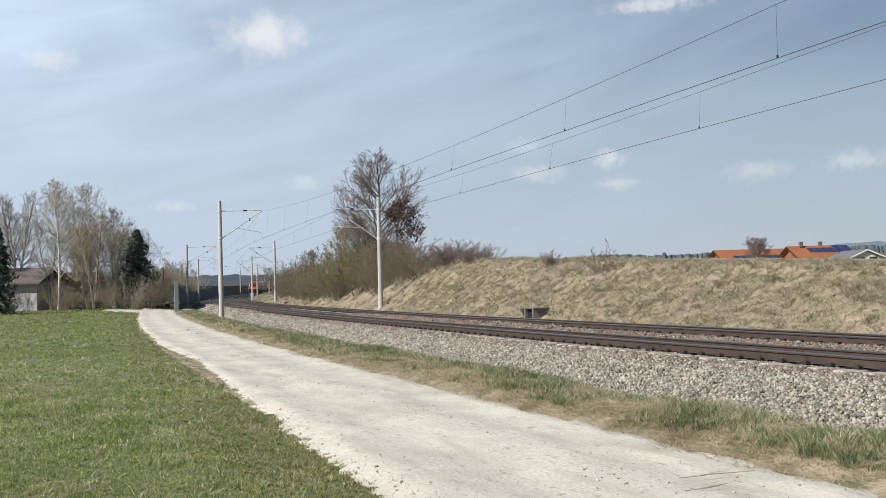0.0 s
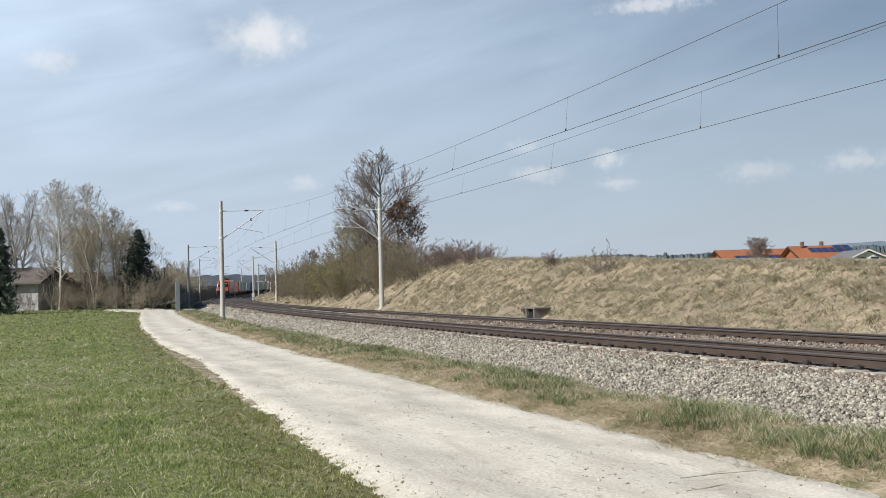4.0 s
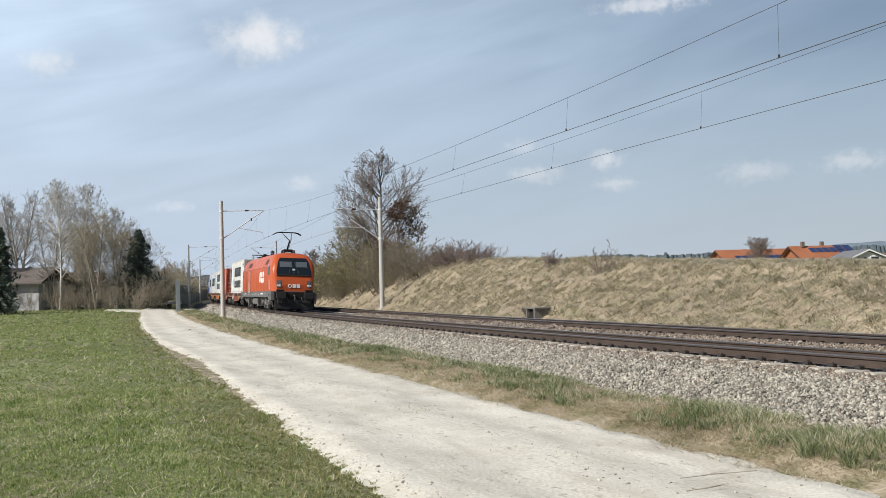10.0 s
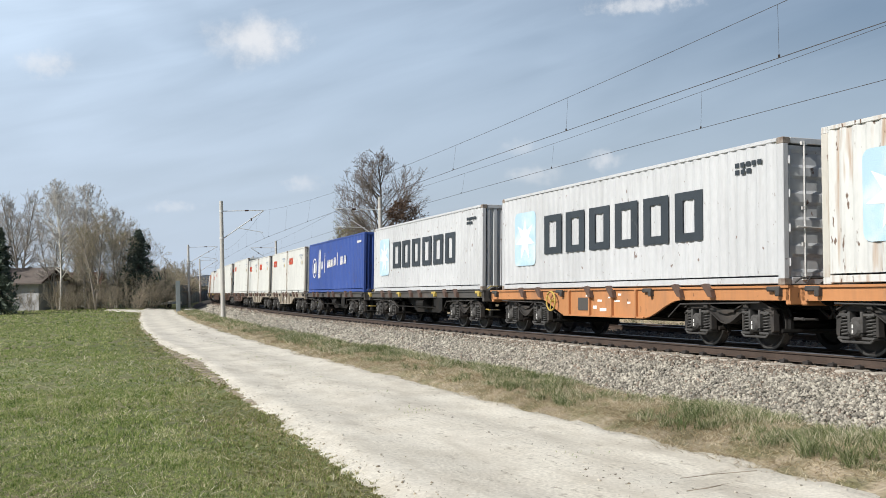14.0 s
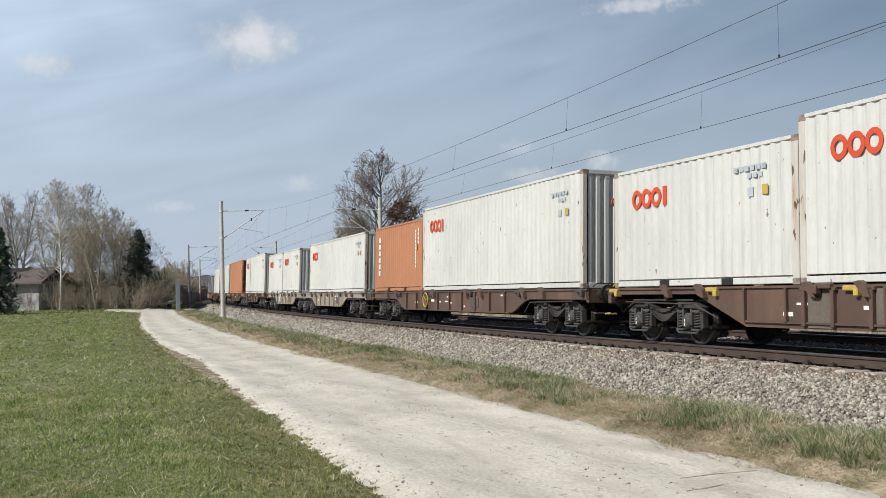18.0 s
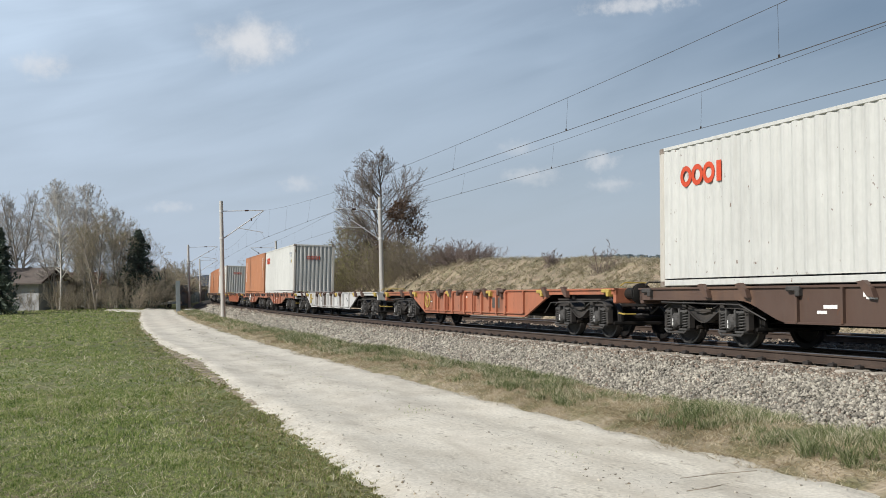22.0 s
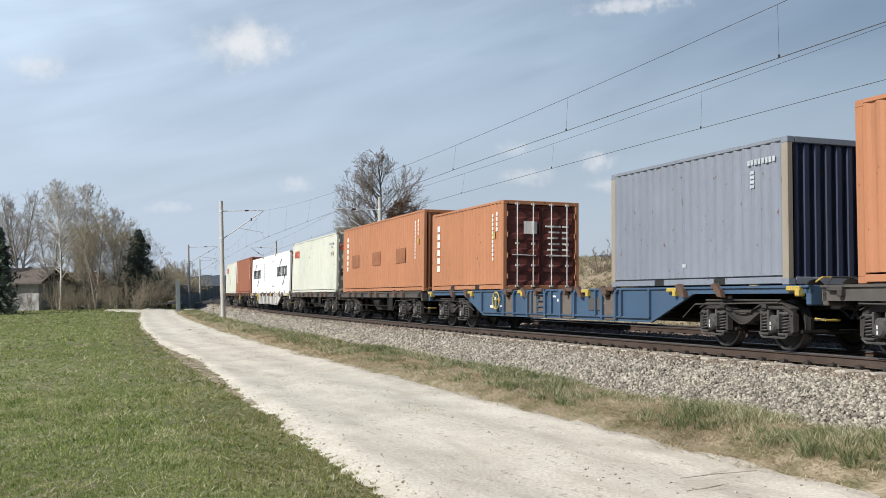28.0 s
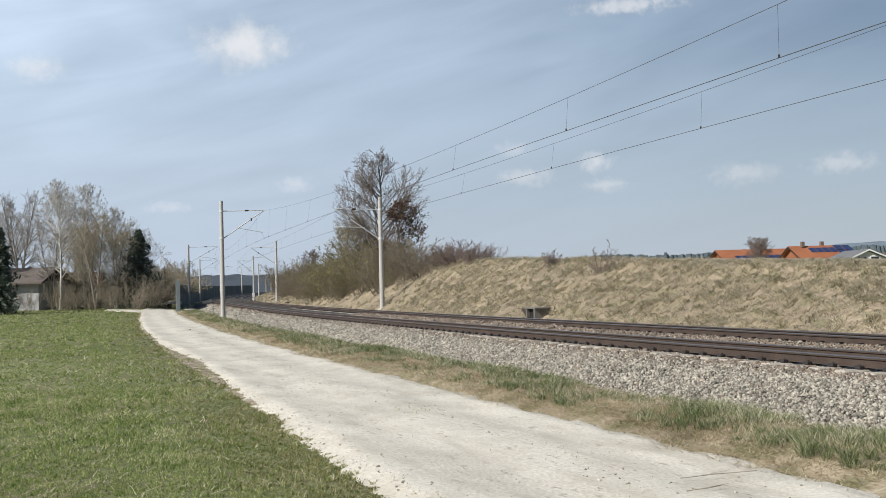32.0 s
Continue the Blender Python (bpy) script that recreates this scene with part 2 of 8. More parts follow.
def bumps(x, y, size, seed=0.0):
    """Smooth random heights from 0 to 1 (numpy arrays)."""
    u, v = x / size + seed * 7.31, y / size + seed * 3.17
    i, j = np.floor(u), np.floor(v)
    a, b = u - i, v - j
    a, b = a * a * (3 - 2 * a), b * b * (3 - 2 * b)
    return ((hash01(i, j) * (1 - a) + hash01(i + 1, j) * a) * (1 - b) + (hash01(i, j + 1) * (1 - a) + hash01(i + 1, j + 1) * a) * b)


def crest(s):
    """Height of the cutting's top above the rails."""
    return np.interp(s, [-60, 0, 15, 24, 38, 58, 75, 95, 130, 200, 260], [1.15, 1.25, 1.52, 1.88, 2.48, 3.1, 2.8, 2.2, 1.5, 1.1, 0.9])


def ground_z(x, y):
    """Height of the ground."""
    s, lat = to_track(x, y)
    tz = np.interp(s, SG, TZ)
    base = 0.05 * (bumps(x, y, 9.0) - 0.5) + 0.45 * np.clip((s - 90) / 50, 0, 1) * np.clip((lat - 6) / 4, 0, 1)
    top = crest(s) + tz + 0.16 * (bumps(x, y, 6.0, 2) - 0.5)
    t = np.clip((-6.9 - lat) / 5.0, 0, 1)
    cut = (tz - 0.42) * (1 - t) + top * t
    # the plateau falls away slowly behind the crest
    cut = np.where(lat < -12, top - 0.012 * np.clip(-12 - lat, 0, 90), cut)
    cut = cut - 0.35 * np.clip((-7.0 - lat) / 0.6, 0, 1) * np.clip((lat + 29) / 6, 0, 1)
    k = np.clip((2.2 - lat) / 3.0, 0, 1)
    return np.where(lat < -6.6, cut, base * (1 - k) + (tz - 0.62) * k)


# ---- ground ----
M["field"] = material("field_soil", (0.14, 0.16, 0.06), 0.95, var=0.25, scale=0.35, fine=26, bump=0.5, second=(0.175, 0.155, 0.085), amount=0.42, fine_var=0.45)
M["path"] = material("limestone_gravel", (0.63, 0.60, 0.52), 0.95, var=0.09, scale=1.3, fine=22, bump=0.5, second=(0.575, 0.54, 0.46), amount=0.46, fine_var=0.16, edge=0.10)


def wear_streaks(m, turn):
    """Trodden grey streaks along the way and dark flecks of damp earth."""
    nt = m.node_tree
    n, ln = nt.nodes.new, nt.links.new
    b = next(q for q in nt.nodes if q.type == "BSDF_PRINCIPLED")
    col = b.inputs["Base Color"].links[0].from_socket
    co = n("ShaderNodeTexCoord")
    for tint, size, stretch, lo, hi, most in (((0.42, 0.385, 0.32), 1.6, (4.0, 1, 1), 0.50, 0.70, 0.72), ((0.30, 0.27, 0.22), 9.0, (2.4, 1, 1), 0.60, 0.69, 0.68), ((0.72, 0.69, 0.61), 1.1, (3.0, 1, 1), 0.52, 0.70, 0.5)):
        mp, no, mr, mx = n("ShaderNodeMapping"), n("ShaderNodeTexNoise"), n("ShaderNodeMapRange"), n("ShaderNodeMix")
        mp.vector_type = "TEXTURE"
        mp.inputs["Rotation"].default_value, mp.inputs["Scale"].default_value = (0, 0, turn), stretch
        mp.inputs["Location"].default_value = (size, 2 * size, 0)
        no.inputs["Scale"].default_value, no.inputs["Detail"].default_value, no.inputs["Roughness"].default_value = size, 5, 0.6
        for k, v in zip(("From Min", "From Max", "To Min", "To Max"), (lo, hi, 0.0, most)):
            mr.inputs[k].default_value = v
        mx.data_type = "RGBA"
        mx.inputs["B"].default_value = (*tint, 1)
        ln(co.outputs["Object"], mp.inputs["Vector"])
        ln(mp.outputs["Vector"], no.inputs["Vector"])
        ln(no.outputs["Fac"], mr.inputs["Value"])
        ln(mr.outputs["Result"], mx.inputs["Factor"])
        ln(col, mx.inputs["A"])
        col = mx.outputs["Result"]
    ln(col, b.inputs["Base Color"])


wear_streaks(M["path"], 1.95)
M["fringe"] = material("trodden_brown_earth", (0.27, 0.225, 0.16), 0.97, var=0.25, scale=5.0, fine=34, bump=0.8, second=(0.45, 0.40, 0.32), amount=0.42, fine_var=0.35)
# bed far darker than its stones: the shade in their gaps is coloured in
M["ballast"] = material("gap_shade_ballast_bed", (0.06, 0.055, 0.05), 0.95, var=0.2, scale=1.5, fine=24, bump=1.0, fine_var=0.5)
M["bank"] = material("dry_bank", (0.29, 0.235, 0.17), 0.97, var=0.30, scale=1.6, fine=9, bump=0.9, second=(0.21, 0.195, 0.115), amount=0.42, fine_var=0.4)
M["verge"] = material("verge_earth", (0.40, 0.335, 0.245), 0.97, var=0.2, scale=1.6, fine=18, bump=0.8, second=(0.17, 0.16, 0.08), amount=0.5, fine_var=0.3)


def axis_steps(lo, hi, fine_lo, fine_hi, step, grow=1.16):
    a = list(np.arange(fine_lo, fine_hi + step / 2, step))
    d = step
    while a[-1] < hi:
        d *= grow
        a.append(min(hi, a[-1] + d))
    d = step
    b = [fine_lo]
    while b[-1] > lo:
        d *= grow
        b.append(max(lo, b[-1] - d))
    return np.array(b[:0:-1] + a)


def make_ground():
    xs, ys = axis_steps(-2600, 2600, -60, 48, 1.1), axis_steps(-1500, 4200, -12, 150, 1.1)
    gx, gy = np.meshgrid(xs, ys)
    x, y = gx.ravel(), gy.ravel()
    z = ground_z(x, y)
    r = np.hypot(x, y - 60)
    z = np.where(r > 420, z * np.clip(1 - (r - 420) / 300, 0, 1) + np.clip((r - 420) / 300, 0, 1) * -1.0, z)
    w = len(xs)
    i = (np.arange(len(ys) - 1)[:, None] * w + np.arange(w - 1)[None]).ravel()
    me = np_mesh("ground", np.stack([x, y, z], 1), np.stack([i, i + 1, i + w + 1, i + w], 1), M["field"], True)
    tagged(new("ground", me), "green spring meadow with dry patches", "meadow", kind="structure")


make_ground()


def ribbon(name, s_list, lats, zf, mat, label, smooth=True, jitter=0.0):
    """A strip along the line: zf(s, lat) gives heights above the world's zero."""
    s, l = np.meshgrid(np.array(s_list, float), np.array(lats, float), indexing="ij")
    s, l = s.ravel(), l.ravel()
    if jitter:
        edge = (l == max(lats)) | (l == min(lats))
        l = l + np.where(edge, jitter * (bumps(s, l * 0 + lats[0], 1.7, 5) + 0.5 * bumps(s, l * 0, 0.45, 3) - 0.75), 0)
    h = np.interp(s, SG, TH)
    x, y = np.interp(s, SG, TX) - np.sin(h) * l, np.interp(s, SG, TY) + np.cos(h) * l
    z = zf(s, l, x, y)
    w = len(lats)
    i = (np.arange(len(s_list) - 1)[:, None] * w + np.arange(w - 1)[None]).ravel()
    me = np_mesh(name, np.stack([x, y, z], 1), np.stack([i, i + w, i + w + 1, i + 1], 1), mat, smooth)
    return tagged(new(name, me), label, kind="structure")


def rail_z(s):
    return np.interp(s, SG, TZ)


S_LONG = np.concatenate([np.arange(-600, -20, 12.0), np.arange(-20, 90, 0.25), np.arange(90, 220, 1.0), np.arange(220, 900, 6.0)])


def ballast_z(s, l, x, y):
    """Two beds, a dip between, a shoulder and a slope to the camera's side."""
    prof = np.interp(l, [-7.4, -6.3, -5.5, -2.6, -2.0, -1.4, 0.5, 0.9, 1.3, 1.6, 2.0, 3.55], [-0.55, -0.32, -0.22, -0.22, -0.30, -0.22, -0.235, -0.255, -0.265, -0.29, -0.36, -0.86])
    lean = np.clip(l, -5.5, 1.6)
    lean = np.where(lean < -2.0, lean + GAP, lean) * np.interp(s, SG, TC) * np.clip((3.6 - l) / 2, 0, 1) * np.clip((l + 7.4) / 1.5, 0, 1)
    return np.maximum(rail_z(s) + prof + lean + 0.05 * (bumps(x, y, 0.5, 1) - 0.5) * np.clip(1.4 - abs(l + 2) / 6, 0.4, 1), -0.03)


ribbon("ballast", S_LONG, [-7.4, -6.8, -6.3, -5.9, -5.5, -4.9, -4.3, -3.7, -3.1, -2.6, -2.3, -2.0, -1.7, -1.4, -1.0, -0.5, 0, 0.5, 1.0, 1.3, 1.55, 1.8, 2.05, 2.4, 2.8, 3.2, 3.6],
       ballast_z, M["ballast"], "crushed stone ballast bed, darkened for the shade between stones", False)

S_PATH = np.concatenate([np.arange(-120, -6, 2.0), np.arange(-6, 40, 0.15), np.arange(40, 60, 0.3), np.arange(60, 128, 1.0)])


def verge_z(s, l, x, y):
    t = np.clip((l - 3.2) / 2.6, 0, 1)
    edge = np.clip(np.minimum(l - 3.0, 6.1 - l) / 0.7, 0, 1)
    return -0.06 + 0.115 * edge + 0.09 * np.sin(math.pi * t) * (0.4 + bumps(x, y, 1.3, 4)) + 0.045 * (bumps(x, y, 0.35, 4) - 0.5)


ribbon("verge", S_PATH, [3.0, 3.3, 3.6, 3.9, 4.2, 4.5, 4.8, 5.1, 5.3, 5.5, 5.7, 5.9, 6.1], verge_z, M["verge"], "strip of rough dry and green grass beside the ballast", jitter=0.5)


def path_z(s, l, x, y):
    u = (l - 5.6) / 4.1
    rut = -0.045 * (np.exp(-((u - 0.27) / 0.11) ** 2) + np.exp(-((u - 0.70) / 0.11) ** 2))
    rag = 0.30 * (bumps(x, y, 0.6, 12) - 0.5) + 0.32 * (bumps(x, y, 0.16, 13) - 0.5)
    rim = 9.97 + 0.16 * np.clip((4 - s) / 4, -1, 1) - 0.34 * np.exp(-((s - 24) / 9) ** 2)
    edge = np.clip(np.minimum(l - 5.62 + rag, rim - l + rag * 0.4) / 0.5, -0.4, 1)
    return -0.045 + 0.125 * edge + 0.45 * np.clip((s - 90) / 50, 0, 1) * np.clip((l - 6) / 4, 0, 1) + rut + 0.006 * (bumps(x, y, 0.8, 6) - 0.5) + 0.007 * (bumps(x, y, 0.22, 8) - 0.5)


ribbon("gravel_path", S_PATH, [5.3 + 0.10 * i for i in range(11)] + [6.5 + 0.2 * i for i in range(13)] + [9.0 + 0.1 * i for i in range(11)], path_z, M["path"], "pale limestone gravel farm track")


def fringe_z(s, l, x, y):
    return ground_z(x, y) + 0.018 + 0.02 * (bumps(x, y, 0.3, 21) - 0.5) - 0.06 * np.clip((l - 9.62) / 0.16, 0, 1)


ribbon("trodden_edge", S_PATH, [9.1 + 0.07 * i for i in range(11)], fringe_z, M["fringe"], "strip of bare brown earth between meadow and farm track", jitter=0.25)


def branch():
    """Where the farm track bends off along the wood."""
    rows = []
    for i in range(13):
        t = i / 12
        x0, y0, x1, y1 = -29.0 - 11.5 * t, 101.5 + 17.5 * t, -34.5 - 8.5 * t, 121.0 + 6.5 * t
        u = np.linspace(0, 1, 7)
        xx, yy = x0 + (x1 - x0) * u, y0 + (y1 - y0) * u
        z = ground_z(xx, yy) + np.array([-0.05, 0.06, 0.08, 0.08, 0.08, 0.06, -0.05])
        rows.append([(float(a), float(b), float(c)) for a, b, c in zip(xx, yy, z)])
    structure("gravel_branch", Geo().sheet(rows), M["path"], "pale gravel branch of the farm track beside the wood", True)


branch()


def bank_z(s, l, x, y):
    t = np.clip((-6.9 - l) / 5.0, 0, 1)
    top = crest(s) + rail_z(s)
    lump = 0.20 * (bumps(x, y, 1.2, 1) - 0.45) + 0.20 * (bumps(x, y, 0.42, 2) - 0.45)
    z = (rail_z(s) - 0.36) * (1 - t) + top * t + lump * np.clip(t * 6, 0.1, 1) + 0.05
    return np.where(l < -12, top + 0.05 + lump * 0.6 - 0.012 * np.clip(-12 - l, 0, 90), z)


ribbon("cutting_bank", np.concatenate([np.arange(-90, 5, 1.5), np.arange(5, 80, 0.3), np.arange(80, 260, 1.0)]),
       [-6.7 - 0.25 * i for i in range(24)] + [-13.2, -14, -15, -17, -20, -24, -30], bank_z, M["bank"], "cutting bank with matted dry straw-coloured grass")


# ---- the tracks ----
M["rail"] = material("rusty_rail", (0.085, 0.062, 0.05), 0.65, metal=0.3, var=0.2, scale=4, fine=60, bump=0.1)
M["rail_top"] = material("polished_rail_head", (0.22, 0.22, 0.23), 0.35, metal=0.8, var=0.08, scale=3, fine=70, bump=0.03)
M["sleeper"] = material("concrete_sleeper", (0.43, 0.395, 0.34), 0.9, var=0.15, scale=6, fine=60, rand=0.12)
M["clip"] = material("rail_fastening", (0.035, 0.03, 0.028), 0.7, var=0.2, scale=9)
RAIL_PROF = [(-0.075, -0.172), (0.075, -0.172), (0.072, -0.160), (0.012, -0.135), (0.010, -0.055), (0.036, -0.040), (0.036, -0.012),
             (-0.036, -0.012), (-0.036, -0.040), (-0.010, -0.055), (-0.012, -0.135), (-0.072, -0.160)]
HEAD_PROF = [(0.036, -0.012), (0.034, -0.003), (0.022, 0.0), (-0.022, 0.0), (-0.034, -0.003), (-0.036, -0.012)]
S_RAIL = np.concatenate([np.arange(-600, -20, 8.0), np.arange(-20, 120, 1.5), np.arange(120, 360, 3.0), np.arange(360, 900, 8.0)])


def rail_geo(off, prof, closed):
    g, rows = Geo(), []
    for s in S_RAIL:
        x, y, h, tz, lean = track(s)
        base = -GAP if off < -2 else 0
        rows.append([Vector((x - math.sin(h) * (off + a), y + math.cos(h) * (off + a), tz + b + (off - base) * math.sin(lean))) for a, b in prof + (prof[:1] if closed else [])])
    return g.sheet(rows, True)


def make_tracks():
    me_s = Geo().box((0, 0, -0.075), (0.26, 2.6, 0.19), 0.03).mesh("sleeper")
    gc = Geo().box((0, 0.0, 0.055), (0.13, 0.11, 0.06), 0.012).tube((0, 0.015, 0.04), (0, 0.015, 0.10), 0.024, 0.02, 6)
    me_c = gc.mesh("rail_fastening")
    spots = [y + k * 0.125 for y in (-0.7535, 0.7535) for k in (-1, 1)]
    me_s.materials.append(M["sleeper"])
    me_c.materials.append(M["clip"])
    for base, word in ((0.0, "with brown rails on concrete sleepers in ballast"), (-GAP, "beyond the first, brown rails in ballast")):
        tr = thing("railway_track", "curved railway track " + word, "railway track", "pair of tracks")
        for k in (-0.7535, 0.7535):
            rail = part("rail", rail_geo(base + k, RAIL_PROF, True), M["rail"], tr, "rusty brown steel rail")
            part("rail_head", rail_geo(base + k, HEAD_PROF, False), M["rail_top"], rail, "polished running surface")
        rest = Geo()
        for i in range(150):
            s = -14 + i * 0.6
            x, y, h, tz, lean = track(s)
            m = frame_at(s, base, -0.225) @ Matrix.Rotation(-lean, 4, "X")
            sl = part("sleeper", me_s, M["sleeper"], tr)
            sl.matrix_basis = m
            for y in spots:
                if base == 0.0 and 14 <= i < 89:
                    part("fastening", me_c, M["clip"], sl).location = (0, y, 0)
                else:
                    o = len(rest.v)
                    rest.box((0, y, 0.055), (0.13, 0.11, 0.07))
                    rest.v[o:] = [tuple(m @ Vector(p)) for p in rest.v[o:]]
        tagged(part("fastening_stock", rest, M["clip"], tr), kind="stuff")


make_tracks()


# ---- train: materials ----
RUST = (0.16, 0.065, 0.025)
M["red_engine"] = material("red_engine_paint", (0.47, 0.092, 0.030), 0.36, var=0.05, scale=1.2, fine=30, bump=0.0, spec=0.28, fine_var=0.015)
M["grey_skirt"] = material("grey_engine_skirt", (0.13, 0.13, 0.13), 0.55, var=0.1, scale=2, fine=40, bump=0.03)
M["dark_gear"] = material("dark_running_gear", (0.012, 0.0115, 0.011), 0.75, var=0.25, scale=3, fine=40, bump=0.2, second=(0.028, 0.022, 0.018), amount=0.4, spec=0.25)
M["gear_grey"] = material("dusty_axle_box", (0.055, 0.052, 0.05), 0.7, var=0.25, scale=6, fine=50, bump=0.1)
M["bogie_frame"] = material("dusty_bogie_frame", (0.040, 0.037, 0.035), 0.75, var=0.25, scale=3, fine=30, bump=0.15, second=(0.062, 0.053, 0.046), amount=0.4)
M["axle_grey"] = material("dusty_grey_casting", (0.07, 0.068, 0.066), 0.7, var=0.25, scale=6, fine=40, bump=0.15, second=(0.05, 0.046, 0.043), amount=0.35)
# taupe that carries the shade of the wagons' open bays
M["bay"] = material("taupe_shaded_bay_paint", (0.135, 0.112, 0.095), 0.7, var=0.2, scale=2, fine=20, bump=0.1, second=(0.08, 0.068, 0.06), amount=0.35)
M["wheel"] = material("wheel_steel", (0.016, 0.014, 0.013), 0.6, metal=0.2, var=0.2, scale=5, fine=40)
M["tread"] = material("worn_wheel_tread", (0.10, 0.095, 0.09), 0.45, metal=0.6, var=0.05)
# this black also fills pockets and openings in place of shade
M["black"] = material("black_rubber_and_hollow_shade", (0.02, 0.02, 0.02), 0.6, var=0.1)
M["casting"] = material("worn_corner_casting", (0.25, 0.22, 0.19), 0.7, var=0.2, scale=8, second=(0.13, 0.09, 0.07), amount=0.4)
M["steel"] = material("galvanised_rod", (0.62, 0.62, 0.60), 0.45, metal=0.3, var=0.1, scale=8)
M["white_mark"] = material("white_marking", (0.80, 0.79, 0.76), 0.6, var=0.05, scale=3, second=(0.60, 0.56, 0.5), amount=0.25)
M["pale_mark"] = material("faded_pale_marking", (0.42, 0.46, 0.50), 0.6, var=0.1, scale=5, second=(0.25, 0.28, 0.33), amount=0.4)
M["dark_mark"] = material("dark_marking", (0.035, 0.045, 0.055), 0.6, var=0.15, scale=3, second=(0.3, 0.3, 0.29), amount=0.2)
M["red_mark"] = material("red_marking", (0.58, 0.075, 0.03), 0.6, var=0.08, scale=3, second=(0.62, 0.2, 0.13), amount=0.25)
M["yellow"] = material("yellow_fitting", (0.46, 0.34, 0.08), 0.55, var=0.15, scale=5, second=(0.30, 0.22, 0.07), amount=0.35)
M["sky_mark"] = material("light_blue_marking", (0.42, 0.60, 0.72), 0.6, var=0.08, scale=2, second=(0.60, 0.68, 0.71), amount=0.42)
M["glass"] = material("dark_cab_glass", (0.012, 0.016, 0.02), 0.06, var=0.05, bump=0, spec=0.9)
M["lamp_cover"] = material("headlight_cover", (0.11, 0.105, 0.10), 0.12, var=0.1, bump=0, spec=0.8)
M["side_glass"] = material("tinted_side_glass", (0.10, 0.115, 0.125), 0.08, var=0.05, bump=0, spec=0.8)
M["engine_gear"] = material("grey_engine_gear", (0.16, 0.157, 0.152), 0.7, var=0.2, scale=4)
# the engine gear's grey again, darkened for shade on frame and boxes
M["engine_frame"] = material("shaded_grey_bogie_frame", (0.14, 0.137, 0.132), 0.7, var=0.2, scale=3)
M["lamp"] = material("headlight_glass", (0.75, 0.75, 0.72), 0.15, var=0.05, bump=0)
M["grille"] = material("roof_grille", (0.09, 0.055, 0.05), 0.7, var=0.15, scale=6)
M["brown_patch"] = material("rusty_repair_patch", (0.27, 0.115, 0.06), 0.85, var=0.2, scale=3)


def paint(name, base, rust=0.18, rough=0.55, second=None, var=0.07, streak=False, specks=0.30):
    """Weathered coach paint: faded panels, runs of dirt down the wall, chips and runs of rust."""
    m = material(name, base, rough, var=var, scale=1.1, fine=14, bump=0.05, second=second or tuple(0.55 * a + 0.45 * b for a, b in zip(base, RUST)),
                 amount=rust if not streak else 0.30, fine_var=0.04, stretch=(1, 1, 0.45), edge=0.06)
    nt = m.node_tree
    n, ln = nt.nodes.new, nt.links.new
    b = next(q for q in nt.nodes if q.type == "BSDF_PRINCIPLED")
    col = b.inputs["Base Color"].links[0].from_socket
    co, info, off = n("ShaderNodeTexCoord"), n("ShaderNodeObjectInfo"), n("ShaderNodeVectorMath")
    off.operation = "MULTIPLY_ADD"                       # every wall has its own stains
    off.inputs[1].default_value = (1, 1, 1)
    ln(co.outputs["Object"], off.inputs[0])
    ln(info.outputs["Random"], off.inputs[2])

    def layer(col, tint, scale, stretch, lo, hi, most, detail=3):
        mp, no, mr, mx = n("ShaderNodeMapping"), n("ShaderNodeTexNoise"), n("ShaderNodeMapRange"), n("ShaderNodeMix")
        mp.inputs["Scale"].default_value = stretch
        no.inputs["Scale"].default_value, no.inputs["Detail"].default_value = scale, detail
        for k, v in zip(("From Min", "From Max", "To Min", "To Max"), (lo, hi, 0.0, most)):
            mr.inputs[k].default_value = v
        mx.data_type = "RGBA"
        mx.inputs["B"].default_value = (*tint, 1)
        ln(off.outputs["Vector"], mp.inputs["Vector"])
        ln(mp.outputs["Vector"], no.inputs["Vector"])
        ln(no.outputs["Fac"], mr.inputs["Value"])
        ln(mr.outputs["Result"], mx.inputs["Factor"])
        ln(col, mx.inputs["A"])
        return mx.outputs["Result"]

    dirt = tuple(0.45 * a + 0.55 * c for a, c in zip(base, (0.10, 0.085, 0.07)))
    col = layer(col, dirt, 8.0, (1, 1, 0.07), 0.50, 0.80, 0.36)                      # runs of dirt
    col = layer(col, tuple(min(1, a * 1.12 + 0.02) for a in base), 0.9, (1, 1, 1), 0.5, 0.75, 0.5)
    if streak:
        col = layer(col, (0.36, 0.22, 0.12), 8.0, (1, 1, 0.10), 0.54, 0.72, 0.75)    # runs of rust
        col = layer(col, (0.10, 0.045, 0.02), 9.0, (1, 1, 0.30), 0.635, 0.67, 0.9)
    else:
        col = layer(col, (0.12, 0.06, 0.035), 9.0, (1, 1, 0.6), 0.70 - 0.06 * specks, 0.74 - 0.06 * specks, 0.8)
    ln(col, b.inputs["Base Color"])
    return m


